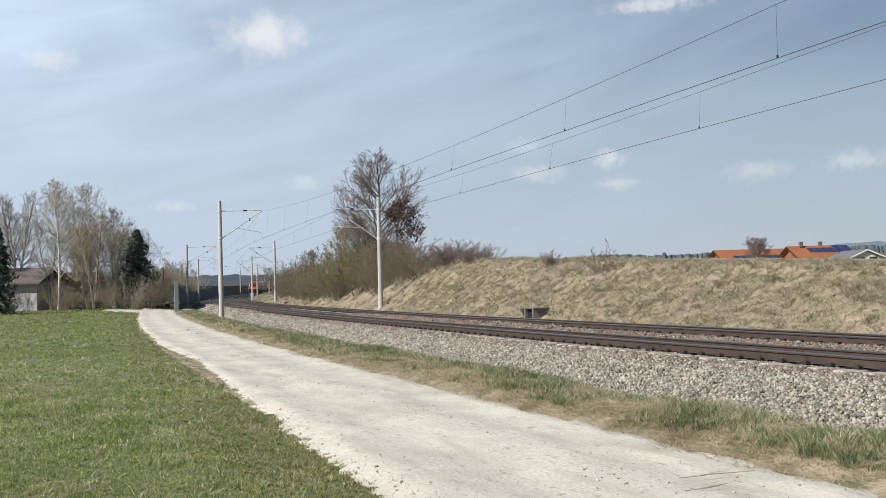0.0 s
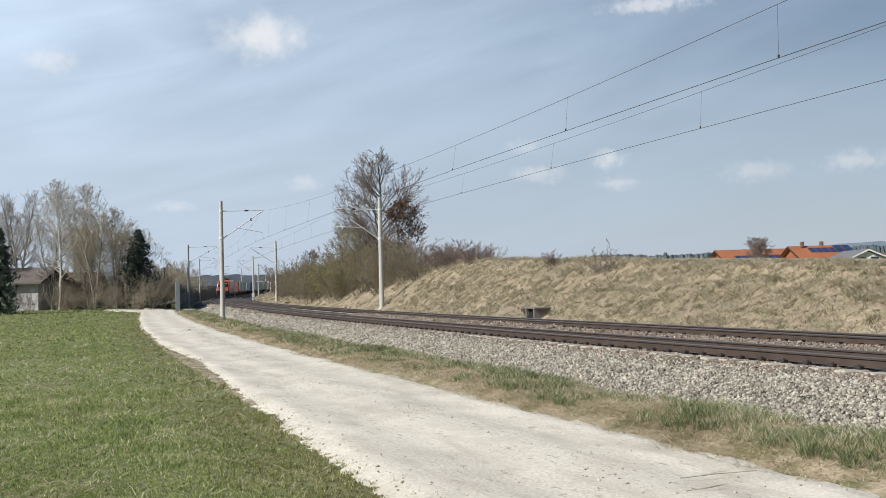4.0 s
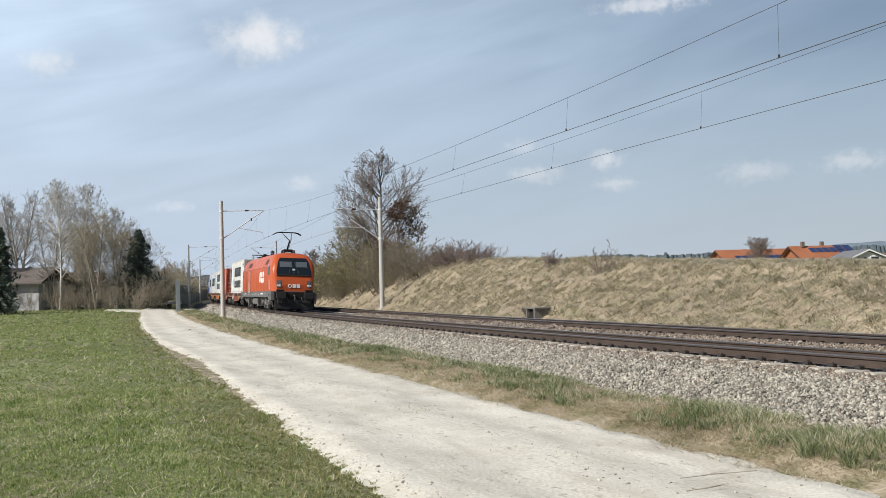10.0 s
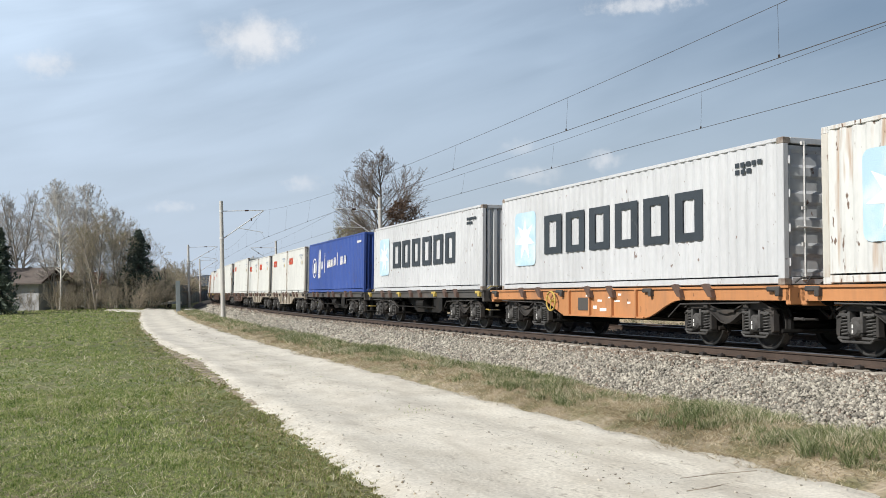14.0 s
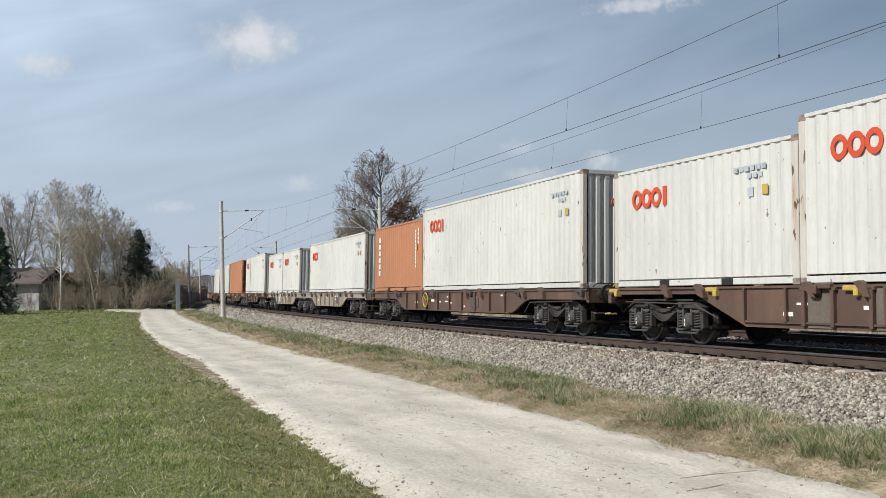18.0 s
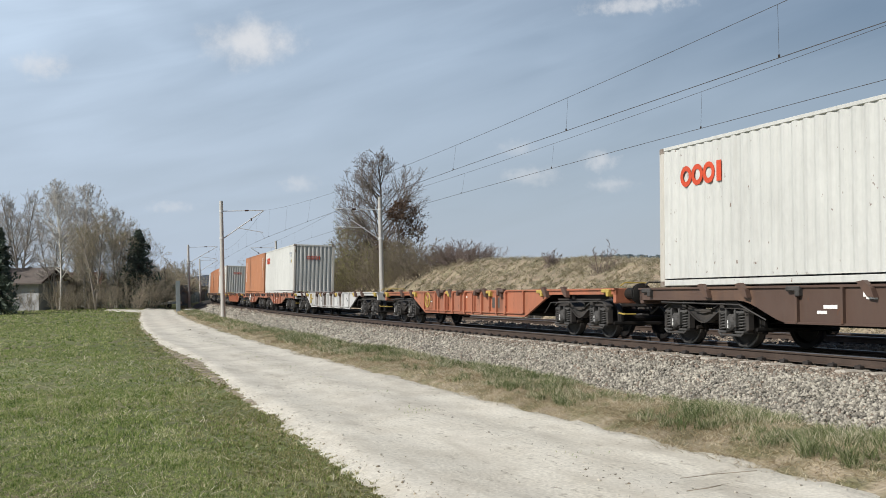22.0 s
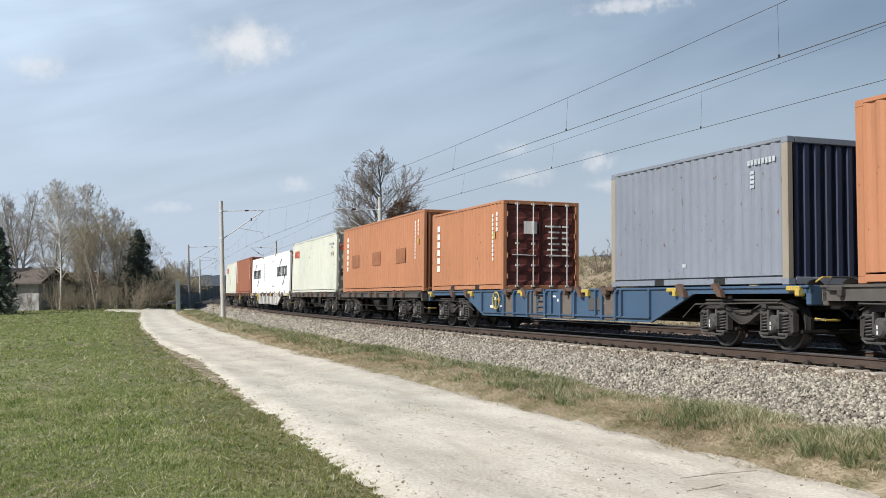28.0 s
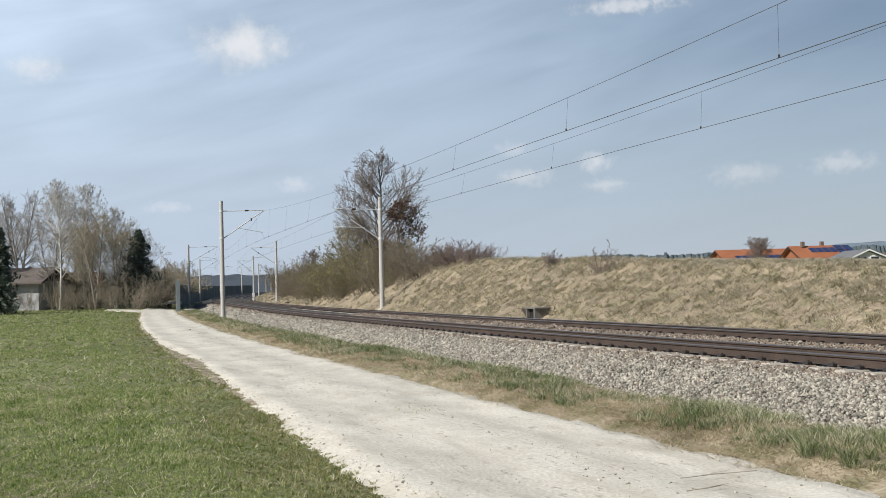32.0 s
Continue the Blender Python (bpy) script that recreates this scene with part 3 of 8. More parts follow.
PAINT = {
    "rusty_post": paint("rusty_white_corner_paint", (0.53, 0.51, 0.46), 0.4, second=(0.40, 0.31, 0.22), streak=True),
    "rusty_white": paint("rusty_white_paint", (0.575, 0.585, 0.57), 0.40, second=(0.56, 0.55, 0.51), streak=True),
    "white": paint("cream_white_paint", (0.555, 0.565, 0.54), 0.22, second=(0.515, 0.515, 0.475), specks=0.0),
    "clean_white": paint("bright_white_paint", (0.86, 0.86, 0.85), 0.14, second=(0.72, 0.70, 0.66)),
    "grey": paint("pale_grey_paint", (0.51, 0.525, 0.54), 0.2, second=(0.46, 0.465, 0.46)),
    "blue": paint("royal_blue_paint", (0.035, 0.075, 0.28), 0.2, second=(0.06, 0.09, 0.24)),
    "orange": paint("terracotta_paint", (0.405, 0.180, 0.092), 0.2, second=(0.36, 0.155, 0.08), specks=0.05),
    "brown": paint("red_brown_paint", (0.275, 0.105, 0.06), 0.2, second=(0.235, 0.09, 0.05)),
    "red": paint("brick_red_paint", (0.45, 0.112, 0.070), 0.18, second=(0.39, 0.105, 0.065)),
    "slate": paint("slate_grey_paint", (0.20, 0.225, 0.275), 0.25, second=(0.25, 0.25, 0.26)),
    "mint": paint("pale_green_white_paint", (0.55, 0.57, 0.50), 0.2, second=(0.50, 0.515, 0.45)),
    "w_red": paint("rusty_red_wagon_paint", (0.345, 0.145, 0.09), 0.40, second=(0.20, 0.09, 0.055)),
    "w_orange": paint("orange_wagon_paint", (0.47, 0.215, 0.09), 0.35, second=(0.36, 0.18, 0.09)),
    "w_vermilion": paint("vermilion_wagon_paint", (0.40, 0.15, 0.085), 0.4, second=(0.31, 0.14, 0.085)),
    "w_brown": paint("brown_wagon_paint", (0.098, 0.062, 0.048), 0.4, second=(0.145, 0.088, 0.06)),
    "w_grey": paint("grey_wagon_paint", (0.075, 0.07, 0.065), 0.35, second=(0.12, 0.10, 0.085)),
    "w_beige": paint("dusty_beige_wagon_paint", (0.30, 0.265, 0.215), 0.4, second=(0.20, 0.165, 0.125)),
    "w_white": paint("white_wagon_paint", (0.53, 0.53, 0.52), 0.25, second=(0.45, 0.42, 0.38)),
    "w_blue": paint("blue_wagon_paint", (0.05, 0.095, 0.165), 0.3, second=(0.08, 0.10, 0.13)),
    # slate and terracotta darkened for leading ends that lie in shade
    "slate_end_shade": paint("shaded_slate_end_paint", (0.022, 0.032, 0.07), 0.2, second=(0.03, 0.035, 0.05)),
    "door_shade": paint("shaded_terracotta_door_paint", (0.13, 0.035, 0.028), 0.2, second=(0.10, 0.03, 0.025)),
}
SHARED = {}


def shared(key, build):
    """One mesh for all alike pieces."""
    if key not in SHARED:
        SHARED[key] = build().mesh(key[0])
    return SHARED[key]


# ---- containers: x looks ahead, the camera's side is -y, z = 0 at the floor castings ----
HW = 1.219


def waves(a, b, pitch=0.278, depth=0.024, flat=0.26):
    n = max(3, round((b - a) / pitch))
    p = (b - a) / n
    out = []
    for i in range(n):
        x = a + i * p
        out += [(x, 0), (x + p * flat, 0), (x + p * 0.5, depth), (x + p * (0.5 + flat), depth)]
    return out + [(b, 0)]


def side_geo(L, H, side, flat):
    w = [(-L / 2 + 0.16, 0), (L / 2 - 0.16, 0)] if flat else waves(-L / 2 + 0.16, L / 2 - 0.16)
    y = lambda d: side * (HW - 0.012 - d)
    return Geo().sheet([[(x, y(d), z) for x, d in w] for z in (0.175, H - 0.07)], side > 0)


def end_geo(L, H, sgn, flat=False):
    w = waves(-HW + 0.15, HW - 0.15, 0.25, 0.06, 0.40)
    x = lambda d: sgn * (L / 2 - 0.02 - d)
    return Geo().sheet([[(x(d), y, z) for y, d in w] for z in (0.13, H - 0.10)], sgn < 0)


def door_geo(L, H, y0, y1):
    """One leaf with five pressed panels."""
    g, x = Geo(), L / 2 - 0.035
    zs, rows = [0.16], []
    n, h = 5, (H - 0.30) / 5
    for i in range(n):
        z = 0.16 + i * h
        rows += [(z, 0), (z + h * 0.16, 0), (z + h * 0.28, -0.03), (z + h * 0.72, -0.03), (z + h * 0.84, 0)]
    rows.append((H - 0.14, 0))
    g.sheet([[(x + d, y0, z), (x + d, y1, z)] for z, d in rows])
    g.box((x - 0.02, y0 + 0.03, H / 2), (0.05, 0.06, H - 0.28))
    return g.box((x - 0.02, y1 - 0.03, H / 2), (0.05, 0.06, H - 0.28))


def rod_geo(L, H):
    x = L / 2 + 0.022
    g = Geo().tube((x, 0, 0.10), (x, 0, H - 0.06), 0.019, 0.019, 6)
    for z in (0.12, 0.72, 1.35, H - 0.1):
        g.box((x - 0.01, 0, z), (0.04, 0.11, 0.06))
    return g


def bars(g, x, z, w, h, n, up=False):
    """A row (or column) of small plates that stand for an unreadable line, on the camera's side."""
    for i in range(n):
        if up:
            g.box((x, -HW - 0.002, z - (i + 0.5) * h / n), (w, 0.006, h / n * 0.72))
        else:
            g.box((x + (i + 0.5) * w / n, -HW - 0.002, z), (w / n * 0.74, 0.006, h))
    return g


def disc_ring(g, x, z, r, inner, a0=0, a1=360, sx=1.0):
    """A flat ring on the camera's side."""
    n = 22
    rows = []
    for k in range(n + 1):
        t = radians(a0 + (a1 - a0) * k / n)
        rows.append([(x + sx * rr * math.cos(t), -HW - yy, z + rr * math.sin(t)) for rr, yy in ((inner, 0.0), (inner, 0.005), (r, 0.005), (r, 0.0))])
    return g.sheet(rows)


def star(g, x, z, r, n=7):
    vs = []
    for i in range(2 * n):
        t = math.pi / 2 + math.pi * i / n
        q = r if i % 2 == 0 else r * 0.42
        vs.append((x + q * math.cos(t), -HW - 0.009, z + q * math.sin(t)))
    vs.append((x, -HW - 0.009, z))
    return g.add(vs, [(i, (i + 1) % (2 * n), 2 * n) for i in range(2 * n)])


def slabs(g, x, z, w, h, n, slant=0.0):
    """A painted word as a row of plain hollow blocks, one to a letter."""
    p = w / n
    for i in range(n):
        a, b = x + i * p + p * 0.10, x + (i + 1) * p - p * 0.10
        c = (b - a) * 0.29
        for x0, x1, lo, hi in ((a, a + c, 0.0, h), (b - c, b, 0.0, h), (a + c, b - c, 0.0, h * 0.17), (a + c, b - c, h * 0.83, h)):
            g.prism([(x0 + slant * lo, z + lo), (x1 + slant * lo, z + lo), (x1 + slant * hi, z + hi), (x0 + slant * hi, z + hi)], -HW - 0.006, -HW)
    return g


def rounded_plate(x, z, w, h, c):
    """A flat painted square with round corners."""
    pts = []
    for sx, sz, a0 in ((1, 1, 0), (-1, 1, 90), (-1, -1, 180), (1, -1, 270)):
        for k in range(5):
            t = radians(a0 + 22.5 * k)
            pts.append((x + sx * (w / 2 - c) + c * math.cos(t), z + sz * (h / 2 - c) + c * math.sin(t)))
    return Geo().prism(pts, -HW - 0.004, -HW + 0.002)


def marks_of(kind, L, H, box):
    """Painted signs on the camera's side of a container."""
    r, f = -L / 2, L / 2
    g = Geo()
    if kind in ("star_word", "star_two_words"):
        two = kind == "star_two_words"
        plate = rounded_plate(r + 1.55, H * 0.53, 1.3, 1.45, 0.16)
        part("painted_panel", plate, M["sky_mark"], box, "light blue square")
        part("painted_star", star(Geo(), r + 1.55, H * 0.53, 0.60), M["white_mark"], box, "white star")
        if two:
            part("painted_sign", slabs(slabs(Geo(), r + 3.3, H * 0.53, 5.9, 0.80, 6), r + 3.3, H * 0.19, 5.9, 0.62, 7), M["dark_mark"], box, "dark word shapes in two rows")
        else:
            part("painted_sign", slabs(Geo(), r + 2.6, H * 0.35, 7.2, 1.0, 6), M["dark_mark"], box, "dark word shape")
        bars(g, f - 1.35, H * 0.86, 0.8, 0.09, 5)
        bars(g, f - 1.35, H * 0.81, 0.5, 0.09, 3)
        part("painted_lettering", g, M["dark_mark"], box, "unreadable small marks")
    elif kind in ("rings", "big_rings", "low_rings"):
        k = {"rings": 0.21, "big_rings": 0.36, "low_rings": 0.26}[kind]
        x, z = (r + (1.35 if kind == "low_rings" else 0.95), H - 0.68) if kind != "big_rings" else (r + 1.45, H * 0.36)
        for i in range(3):
            disc_ring(g, x + i * 1.78 * k, z, k, k * 0.52, 0, 360, 0.9)
        g.box((x + 5.1 * k, -HW - 0.002, z), (0.7 * k, 0.006, 1.9 * k))
        part("painted_sign", g, M["red_mark"], box, "orange-red ring shapes")
        g = bars(bars(Geo(), f - 1.75, H * 0.83, 0.95, 0.10, 6), f - 1.35, H * 0.775, 0.45, 0.09, 3)
        g.box((f - 1.25, -HW - 0.002, H * 0.66), (0.16, 0.006, 0.17))
        part("painted_lettering", g, M["pale_mark"], box, "unreadable small marks")
        if kind == "low_rings":
            part("repair_patch", Geo().box((r + 4.95, -HW - 0.001, 1.18), (1.3, 0.006, 0.66)), PAINT["white"], box, "fresh white repair patch")
        part("warning_plate", Geo().box((f - 0.85, -HW - 0.002, H * 0.665), (0.16, 0.006, 0.18)), M["yellow"], box, "small yellow plate")
    elif kind in ("column", "column_patches", "marks"):
        if kind != "marks":
            bars(g, r + (0.9 if L > 7 else 0.65), H - 0.38, 0.24, 1.6, 6, True)
        bars(g, f - (1.0 if L > 7 else 0.75), H - 0.34, 0.09, 1.4, 11, True)
        bars(g, f - (0.66 if L > 7 else 0.45), H - 0.30, 0.10, 0.6, 4, True)
        part("painted_lettering", g, M["white_mark"], box, "white column of letter shapes")
        part("warning_plate", Geo().box((f - 0.66, -HW - 0.002, H * 0.62), (0.16, 0.006, 0.2)), M["yellow"], box, "small yellow plate")
        if kind == "column_patches":
            for x in (2.3, 5.75, 9.2):
                part("repair_patch", Geo().box((r + x, -HW - 0.001, H * 0.47), (1.25, 0.006, 0.55)), M["brown_patch"], box, "darker brown patch")
    elif kind == "slant_word":
        slabs(g, r + 0.95, H * 0.40, 1.75, 0.42, 3, 0.3)
        for i in range(3):
            g.prism([(r + 2.75, H * 0.40 + i * 0.16), (r + 3.1, H * 0.40 + i * 0.16 + 0.06), (r + 3.55, H * 0.56 + i * 0.13), (r + 3.0, H * 0.50 + i * 0.13)], -HW - 0.006, -HW)
        bars(g, f - 1.0, H - 0.36, 0.07, 1.35, 10, True)
        bars(g, f - 0.7, H - 0.36, 0.08, 0.7, 5, True)
        part("painted_sign", g, M["white_mark"], box, "white slanted word and wing shapes")
    elif kind == "script":
        disc_ring(g, r + 1.5, H * 0.5, 0.52, 0.46)
        g.prism([(r + 1.25, H * 0.40), (r + 1.75, H * 0.40), (r + 1.7, H * 0.62), (r + 1.3, H * 0.58)], -HW - 0.006, -HW)
        for i, (w, h, z) in enumerate(((0.55, 1.5, -0.55), (0.40, 0.42, -0.1), (0.16, 1.0, -0.3), (0.7, 0.42, -0.08), (0.5, 0.40, -0.05), (0.45, 0.42, 0.0), (0.12, 0.62, 0.0), (0.5, 0.42, 0.0), (0.45, 0.42, 0.02))):
            x = r + 2.5 + i * 0.72
            for q in range(3):
                g.prism([(x + q * w * 0.33, H * 0.5 + z + q * 0.05), (x + q * w * 0.33 + w * 0.22, H * 0.5 + z), (x + q * w * 0.33 + w * 0.26, H * 0.5 + z + h), (x + q * w * 0.33 + 0.05, H * 0.5 + z + h * 0.9)], -HW - 0.006, -HW)
        bars(g, f - 1.3, H * 0.86, 0.8, 0.1, 5)
        part("painted_sign", g, M["white_mark"], box, "white handwritten word shape and ring")
    elif kind == "arc_word":
        slabs(slabs(g, r + 0.85, H * 0.42, 1.95, 0.62, 3), r + 3.0, H * 0.42, 2.0, 0.62, 3)
        part("painted_sign", g, M["dark_mark"], box, "dark blue word shape")
        g = disc_ring(disc_ring(Geo(), r + 3.0, H * 0.42, 1.12, 1.02, 95, 165, 1.25), r + 3.0, H * 0.62, 1.12, 1.02, 275, 345, 1.15)
        part("painted_arc", g, M["dark_mark"], box, "dark arc")
    elif kind == "pale_column":
        bars(bars(g, r + 0.8, H - 0.45, 0.26, 1.3, 6, True), f - 1.5, H * 0.83, 0.8, 0.08, 5)
        slabs(g, f - 1.3, H * 0.16, 0.95, 0.11, 6)
        part("painted_lettering", g, M["pale_mark"], box, "pale grey letter shapes")
    elif kind == "slate":
        bars(bars(g, f - 1.1, H - 0.36, 0.8, 0.10, 8), f - 0.95, H - 0.50, 0.12, 0.34, 4, True)
        g.box((r + 2.9, -HW - 0.002, 0.42), (0.12, 0.006, 0.07))
        part("painted_lettering", g, M["pale_mark"], box, "pale unreadable marks")


def container(L, H, paint_key, marks, lead, label, flat=False):
    """A freight container; lead: what its leading end shows."""
    mat = PAINT[paint_key]
    # shade on leading slate ends and terracotta doors is put into their paint
    end_mat = PAINT["slate_end_shade"] if paint_key == "slate" else (PAINT["door_shade"] if paint_key == "orange" and lead == "doors" else mat)
    box = thing("container", label, "container", "containers on the train")
    for side in (-1, 1):
        part("side_panel", shared(("side_panel", L, H, side, flat, paint_key), lambda: side_geo(L, H, side, flat)), mat, box)
        part("bottom_rail", shared(("bottom_rail", L, side, paint_key), lambda: bottom_rail(L, side)), mat, box)
        part("top_rail", shared(("top_rail", L, H, side, paint_key), lambda: Geo().box((0, side * (HW - 0.03), H - 0.035), (L - 0.3, 0.06, 0.07), 0.008)), mat, box)
    if flat:
        for i in range(9):
            part("panel_seam", shared(("panel_seam", H, paint_key), lambda: Geo().box((0, -(HW - 0.011), H / 2 + 0.04), (0.012, 0.008, H - 0.24))), mat, box).location = (-L / 2 + 0.16 + (L - 0.32) * (i + 0.5) / 9, 0, 0)
    if L < 7:
        # black blocks behind the rail stand for the shade inside the pockets
        for x in (-1.04, 1.04):
            part("fork_pocket", shared(("fork_pocket",), lambda: Geo().box((0, -HW + 0.05, 0.085), (0.355, 0.05, 0.118))), M["black"], box, "black block for the shade in a fork pocket").location = (x, 0, 0)
    part("roof_panel", shared(("roof_panel", L, H, paint_key), lambda: roof_geo(L, H)), mat, box)
    part("floor_panel", shared(("floor_panel", L, paint_key), lambda: Geo().box((0, 0, 0.10), (L - 0.34, 2.3, 0.05))), mat, box)
    post = PAINT["w_beige"] if paint_key == "slate" else (PAINT["rusty_post"] if paint_key in ("rusty_white", "white") else mat)
    for sx in (-1, 1):
        for sy in (-1, 1):
            part("corner_post", shared(("corner_post", H, id(post)), lambda: Geo().box((0, 0, H / 2), (0.16, 0.12, H - 0.22), 0.012)), post, box).location = (sx * (L / 2 - 0.08), sy * (HW - 0.06), 0)
            for z in (0.06, H - 0.06):
                part("corner_casting", shared(("corner_casting", paint_key), casting_geo), mat if paint_key not in ("white", "clean_white", "grey", "mint") else M["casting"], box).location = (sx * (L / 2 - 0.089), sy * (HW - 0.081), z)
    for sx in (-1, 1):
        part("end_header", shared(("end_header", L, H, sx, paint_key), lambda: Geo().box((sx * (L / 2 - 0.05), 0, H - 0.055), (0.09, 2.1, 0.11), 0.01)), mat, box)
        part("end_sill", shared(("end_sill", L, sx, paint_key), lambda: Geo().box((sx * (L / 2 - 0.05), 0, 0.08), (0.09, 2.1, 0.13), 0.01)), mat, box)
    part("end_panel", shared(("end_panel", L, H, -1, paint_key), lambda: end_geo(L, H, -1)), mat, box)
    if lead == "corrugated":
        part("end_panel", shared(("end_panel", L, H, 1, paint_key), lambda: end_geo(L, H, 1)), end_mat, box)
        if marks.endswith("rings"):
            g = Geo()
            for i in range(3):
                g.ring((L / 2 - 0.005, -0.35 + i * 0.23, H - 0.78), (1, 0, 0), 0.085, 0.020, 16, 5)
            g.box((L / 2 - 0.008, 0.30, H - 0.78), (0.02, 0.06, 0.20))
            part("painted_sign", g, M["red_mark"], box, "red ring shapes")
    elif lead == "doors":
        for y0, y1 in ((-HW + 0.14, -0.012), (0.012, HW - 0.14)):
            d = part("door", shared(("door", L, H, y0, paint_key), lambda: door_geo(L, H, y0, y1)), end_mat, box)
            for y in (y0 + 0.30, y1 - 0.26):
                part("lock_rod", shared(("lock_rod", L, H), lambda: rod_geo(L, H)), M["steel"], d, "galvanised lock rod").location = (0, y, 0)
            g = Geo().tube((L / 2 + 0.05, y0 + 0.12, 1.02), (L / 2 + 0.05, y1 - 0.2, 1.0), 0.016, 0.016, 6)
            part("door_handle", g, M["steel"], d, "galvanised handle")
            for z in (0.4, 1.0, 1.6, H - 0.4):
                part("hinge", shared(("hinge", paint_key), lambda: Geo().tube((0, 0, -0.07), (0, 0, 0.07), 0.025, 0.025, 6)), mat, d).location = (L / 2 - 0.005, y0 if y0 < -0.5 else y1, z)
        g = Geo()
        x = L / 2 - 0.028
        for i in range(6):
            g.box((x, 0.42 if i % 2 else 0.38, H * 0.72 - i * 0.17), (0.02, 0.34 if i else 0.5, 0.05)).box((x, 0.78, H * 0.72 - i * 0.17), (0.02, 0.2, 0.05))
        part("painted_lettering", g, M["white_mark"] if paint_key in ("orange", "brown", "red") else M["gear_grey"], box, "unreadable small marks")
        if marks.endswith("rings"):
            g = Geo()
            for i in range(3):
                g.ring((L / 2 - 0.02, -0.95 + i * 0.25, H - 0.7), (1, 0, 0), 0.095, 0.03, 16, 5)
            part("painted_sign", g.box((L / 2 - 0.02, -0.22, H - 0.7), (0.03, 0.08, 0.24)), M["red_mark"], box, "red ring shapes")
            part("warning_plate", Geo().box((L / 2 - 0.02, -0.45, H * 0.58), (0.03, 0.32, 0.3)), M["yellow"], box, "orange-yellow plate")
            part("data_plate", Geo().box((L / 2 - 0.02, -0.85, H * 0.34), (0.03, 0.3, 0.34)), M["dark_mark"], box, "dark square plate")
        elif marks in ("marks",):
            part("painted_panel", Geo().box((L / 2 - 0.02, -0.33, H * 0.72), (0.03, 0.42, 0.36)), M["red_mark"], box, "red square sign")
        elif marks in ("column",):
            part("painted_panel", Geo().box((L / 2 - 0.02, -0.35, H * 0.70), (0.03, 0.42, 0.36)), M["white_mark"], box, "pale square sign")
    elif lead == "reefer":
        g = Geo().box((L / 2 - 0.06, 0, H * 0.84), (0.06, 2.0, 0.55), 0.02)
        part("end_panel", g, mat, box)
        # the recess is a dark block, shade given by its colour
        part("machine_recess", Geo().box((L / 2 - 0.22, 0, H * 0.36), (0.1, 2.0, H * 0.62)), M["gear_grey"], box, "dark grey block for the shaded cooling machinery recess")
        part("cooling_fan", Geo().lathe([(0.0, 0.02), (0.27, 0.02), (0.30, 0.06), (0.33, 0.02)], (L / 2 - 0.17, 0.30, H * 0.46), (1, 0, 0), 22).ring((L / 2 - 0.08, 0.30, H * 0.46), (1, 0, 0), 0.31, 0.03, 22, 6), M["axle_grey"], box, "round dark fan with guard")
        part("control_box", Geo().box((L / 2 - 0.10, -0.62, H * 0.47), (0.14, 0.55, 0.75), 0.02), PAINT["white"], box, "white control box")
        part("service_panel", Geo().box((L / 2 - 0.10, 0.15, H * 0.17), (0.14, 1.5, 0.34), 0.02), PAINT["white"], box, "white service panel")
        part("vent_panel", Geo().box((L / 2 - 0.12, 0.80, H * 0.50), (0.10, 0.30, 0.8), 0.02), M["axle_grey"], box)
        for k in (-1, 1):
            part("frame_brace", Geo().tube((L / 2 - 0.03, k * 1.0, H * 0.70), (L / 2 - 0.03, k * 0.42, 0.15), 0.03, 0.03, 6), PAINT["white"], box, "white diagonal brace")
            part("frame_post", Geo().tube((L / 2 - 0.03, k * 1.02, 0.14), (L / 2 - 0.03, k * 1.02, H * 0.72), 0.025, 0.025, 6), PAINT["white"], box)
    marks_of(marks, L, H, box)
    return box


def bottom_rail(L, side):
    g = Geo()
    if L > 7:
        return g.box((0, side * (HW - 0.03), 0.085), (L - 0.3, 0.06, 0.12), 0.01)
    for a, b in ((-L / 2 + 0.16, -1.22), (-0.86, 0.86), (1.22, L / 2 - 0.16)):       # fork pockets between
        g.box(((a + b) / 2, side * (HW - 0.03), 0.085), (b - a, 0.06, 0.12), 0.01)
    g.box((0, side * (HW - 0.09), 0.162), (L - 0.3, 0.03, 0.04))
    return g


def casting_geo():
    g = Geo().box((0, 0, 0), (0.178, 0.162, 0.118), 0.012)
    return g


def roof_geo(L, H):
    w = waves(-L / 2 + 0.18, L / 2 - 0.18, 0.30, 0.02)
    return Geo().sheet([[(x, y, H - 0.012 - d) for x, d in w] for y in (-HW + 0.05, HW - 0.05)])


# ---- bogies and wagons ----
WR = 0.46


def wheel_geo(side):
    prof = [(0.06, 0.10), (0.16, 0.10), (0.20, 0.055), (0.36, 0.045), (0.40, 0.065), (WR, 0.065), (WR + 0.006, -0.05), (WR + 0.028, -0.07), (0.39, -0.07), (0.34, -0.03), (0.1, -0.05)]
    return Geo().lathe([(r, side * a) for r, a in prof], (0, side * 0.72, 0), (0, 1, 0), 28)


def tread_geo(side):
    return Geo().lathe([(WR - 0.045, side * 0.0665), (WR - 0.003, side * 0.0665), (WR + 0.001, side * 0.06), (WR + 0.007, -side * 0.05)], (0, side * 0.72, 0), (0, 1, 0), 28)


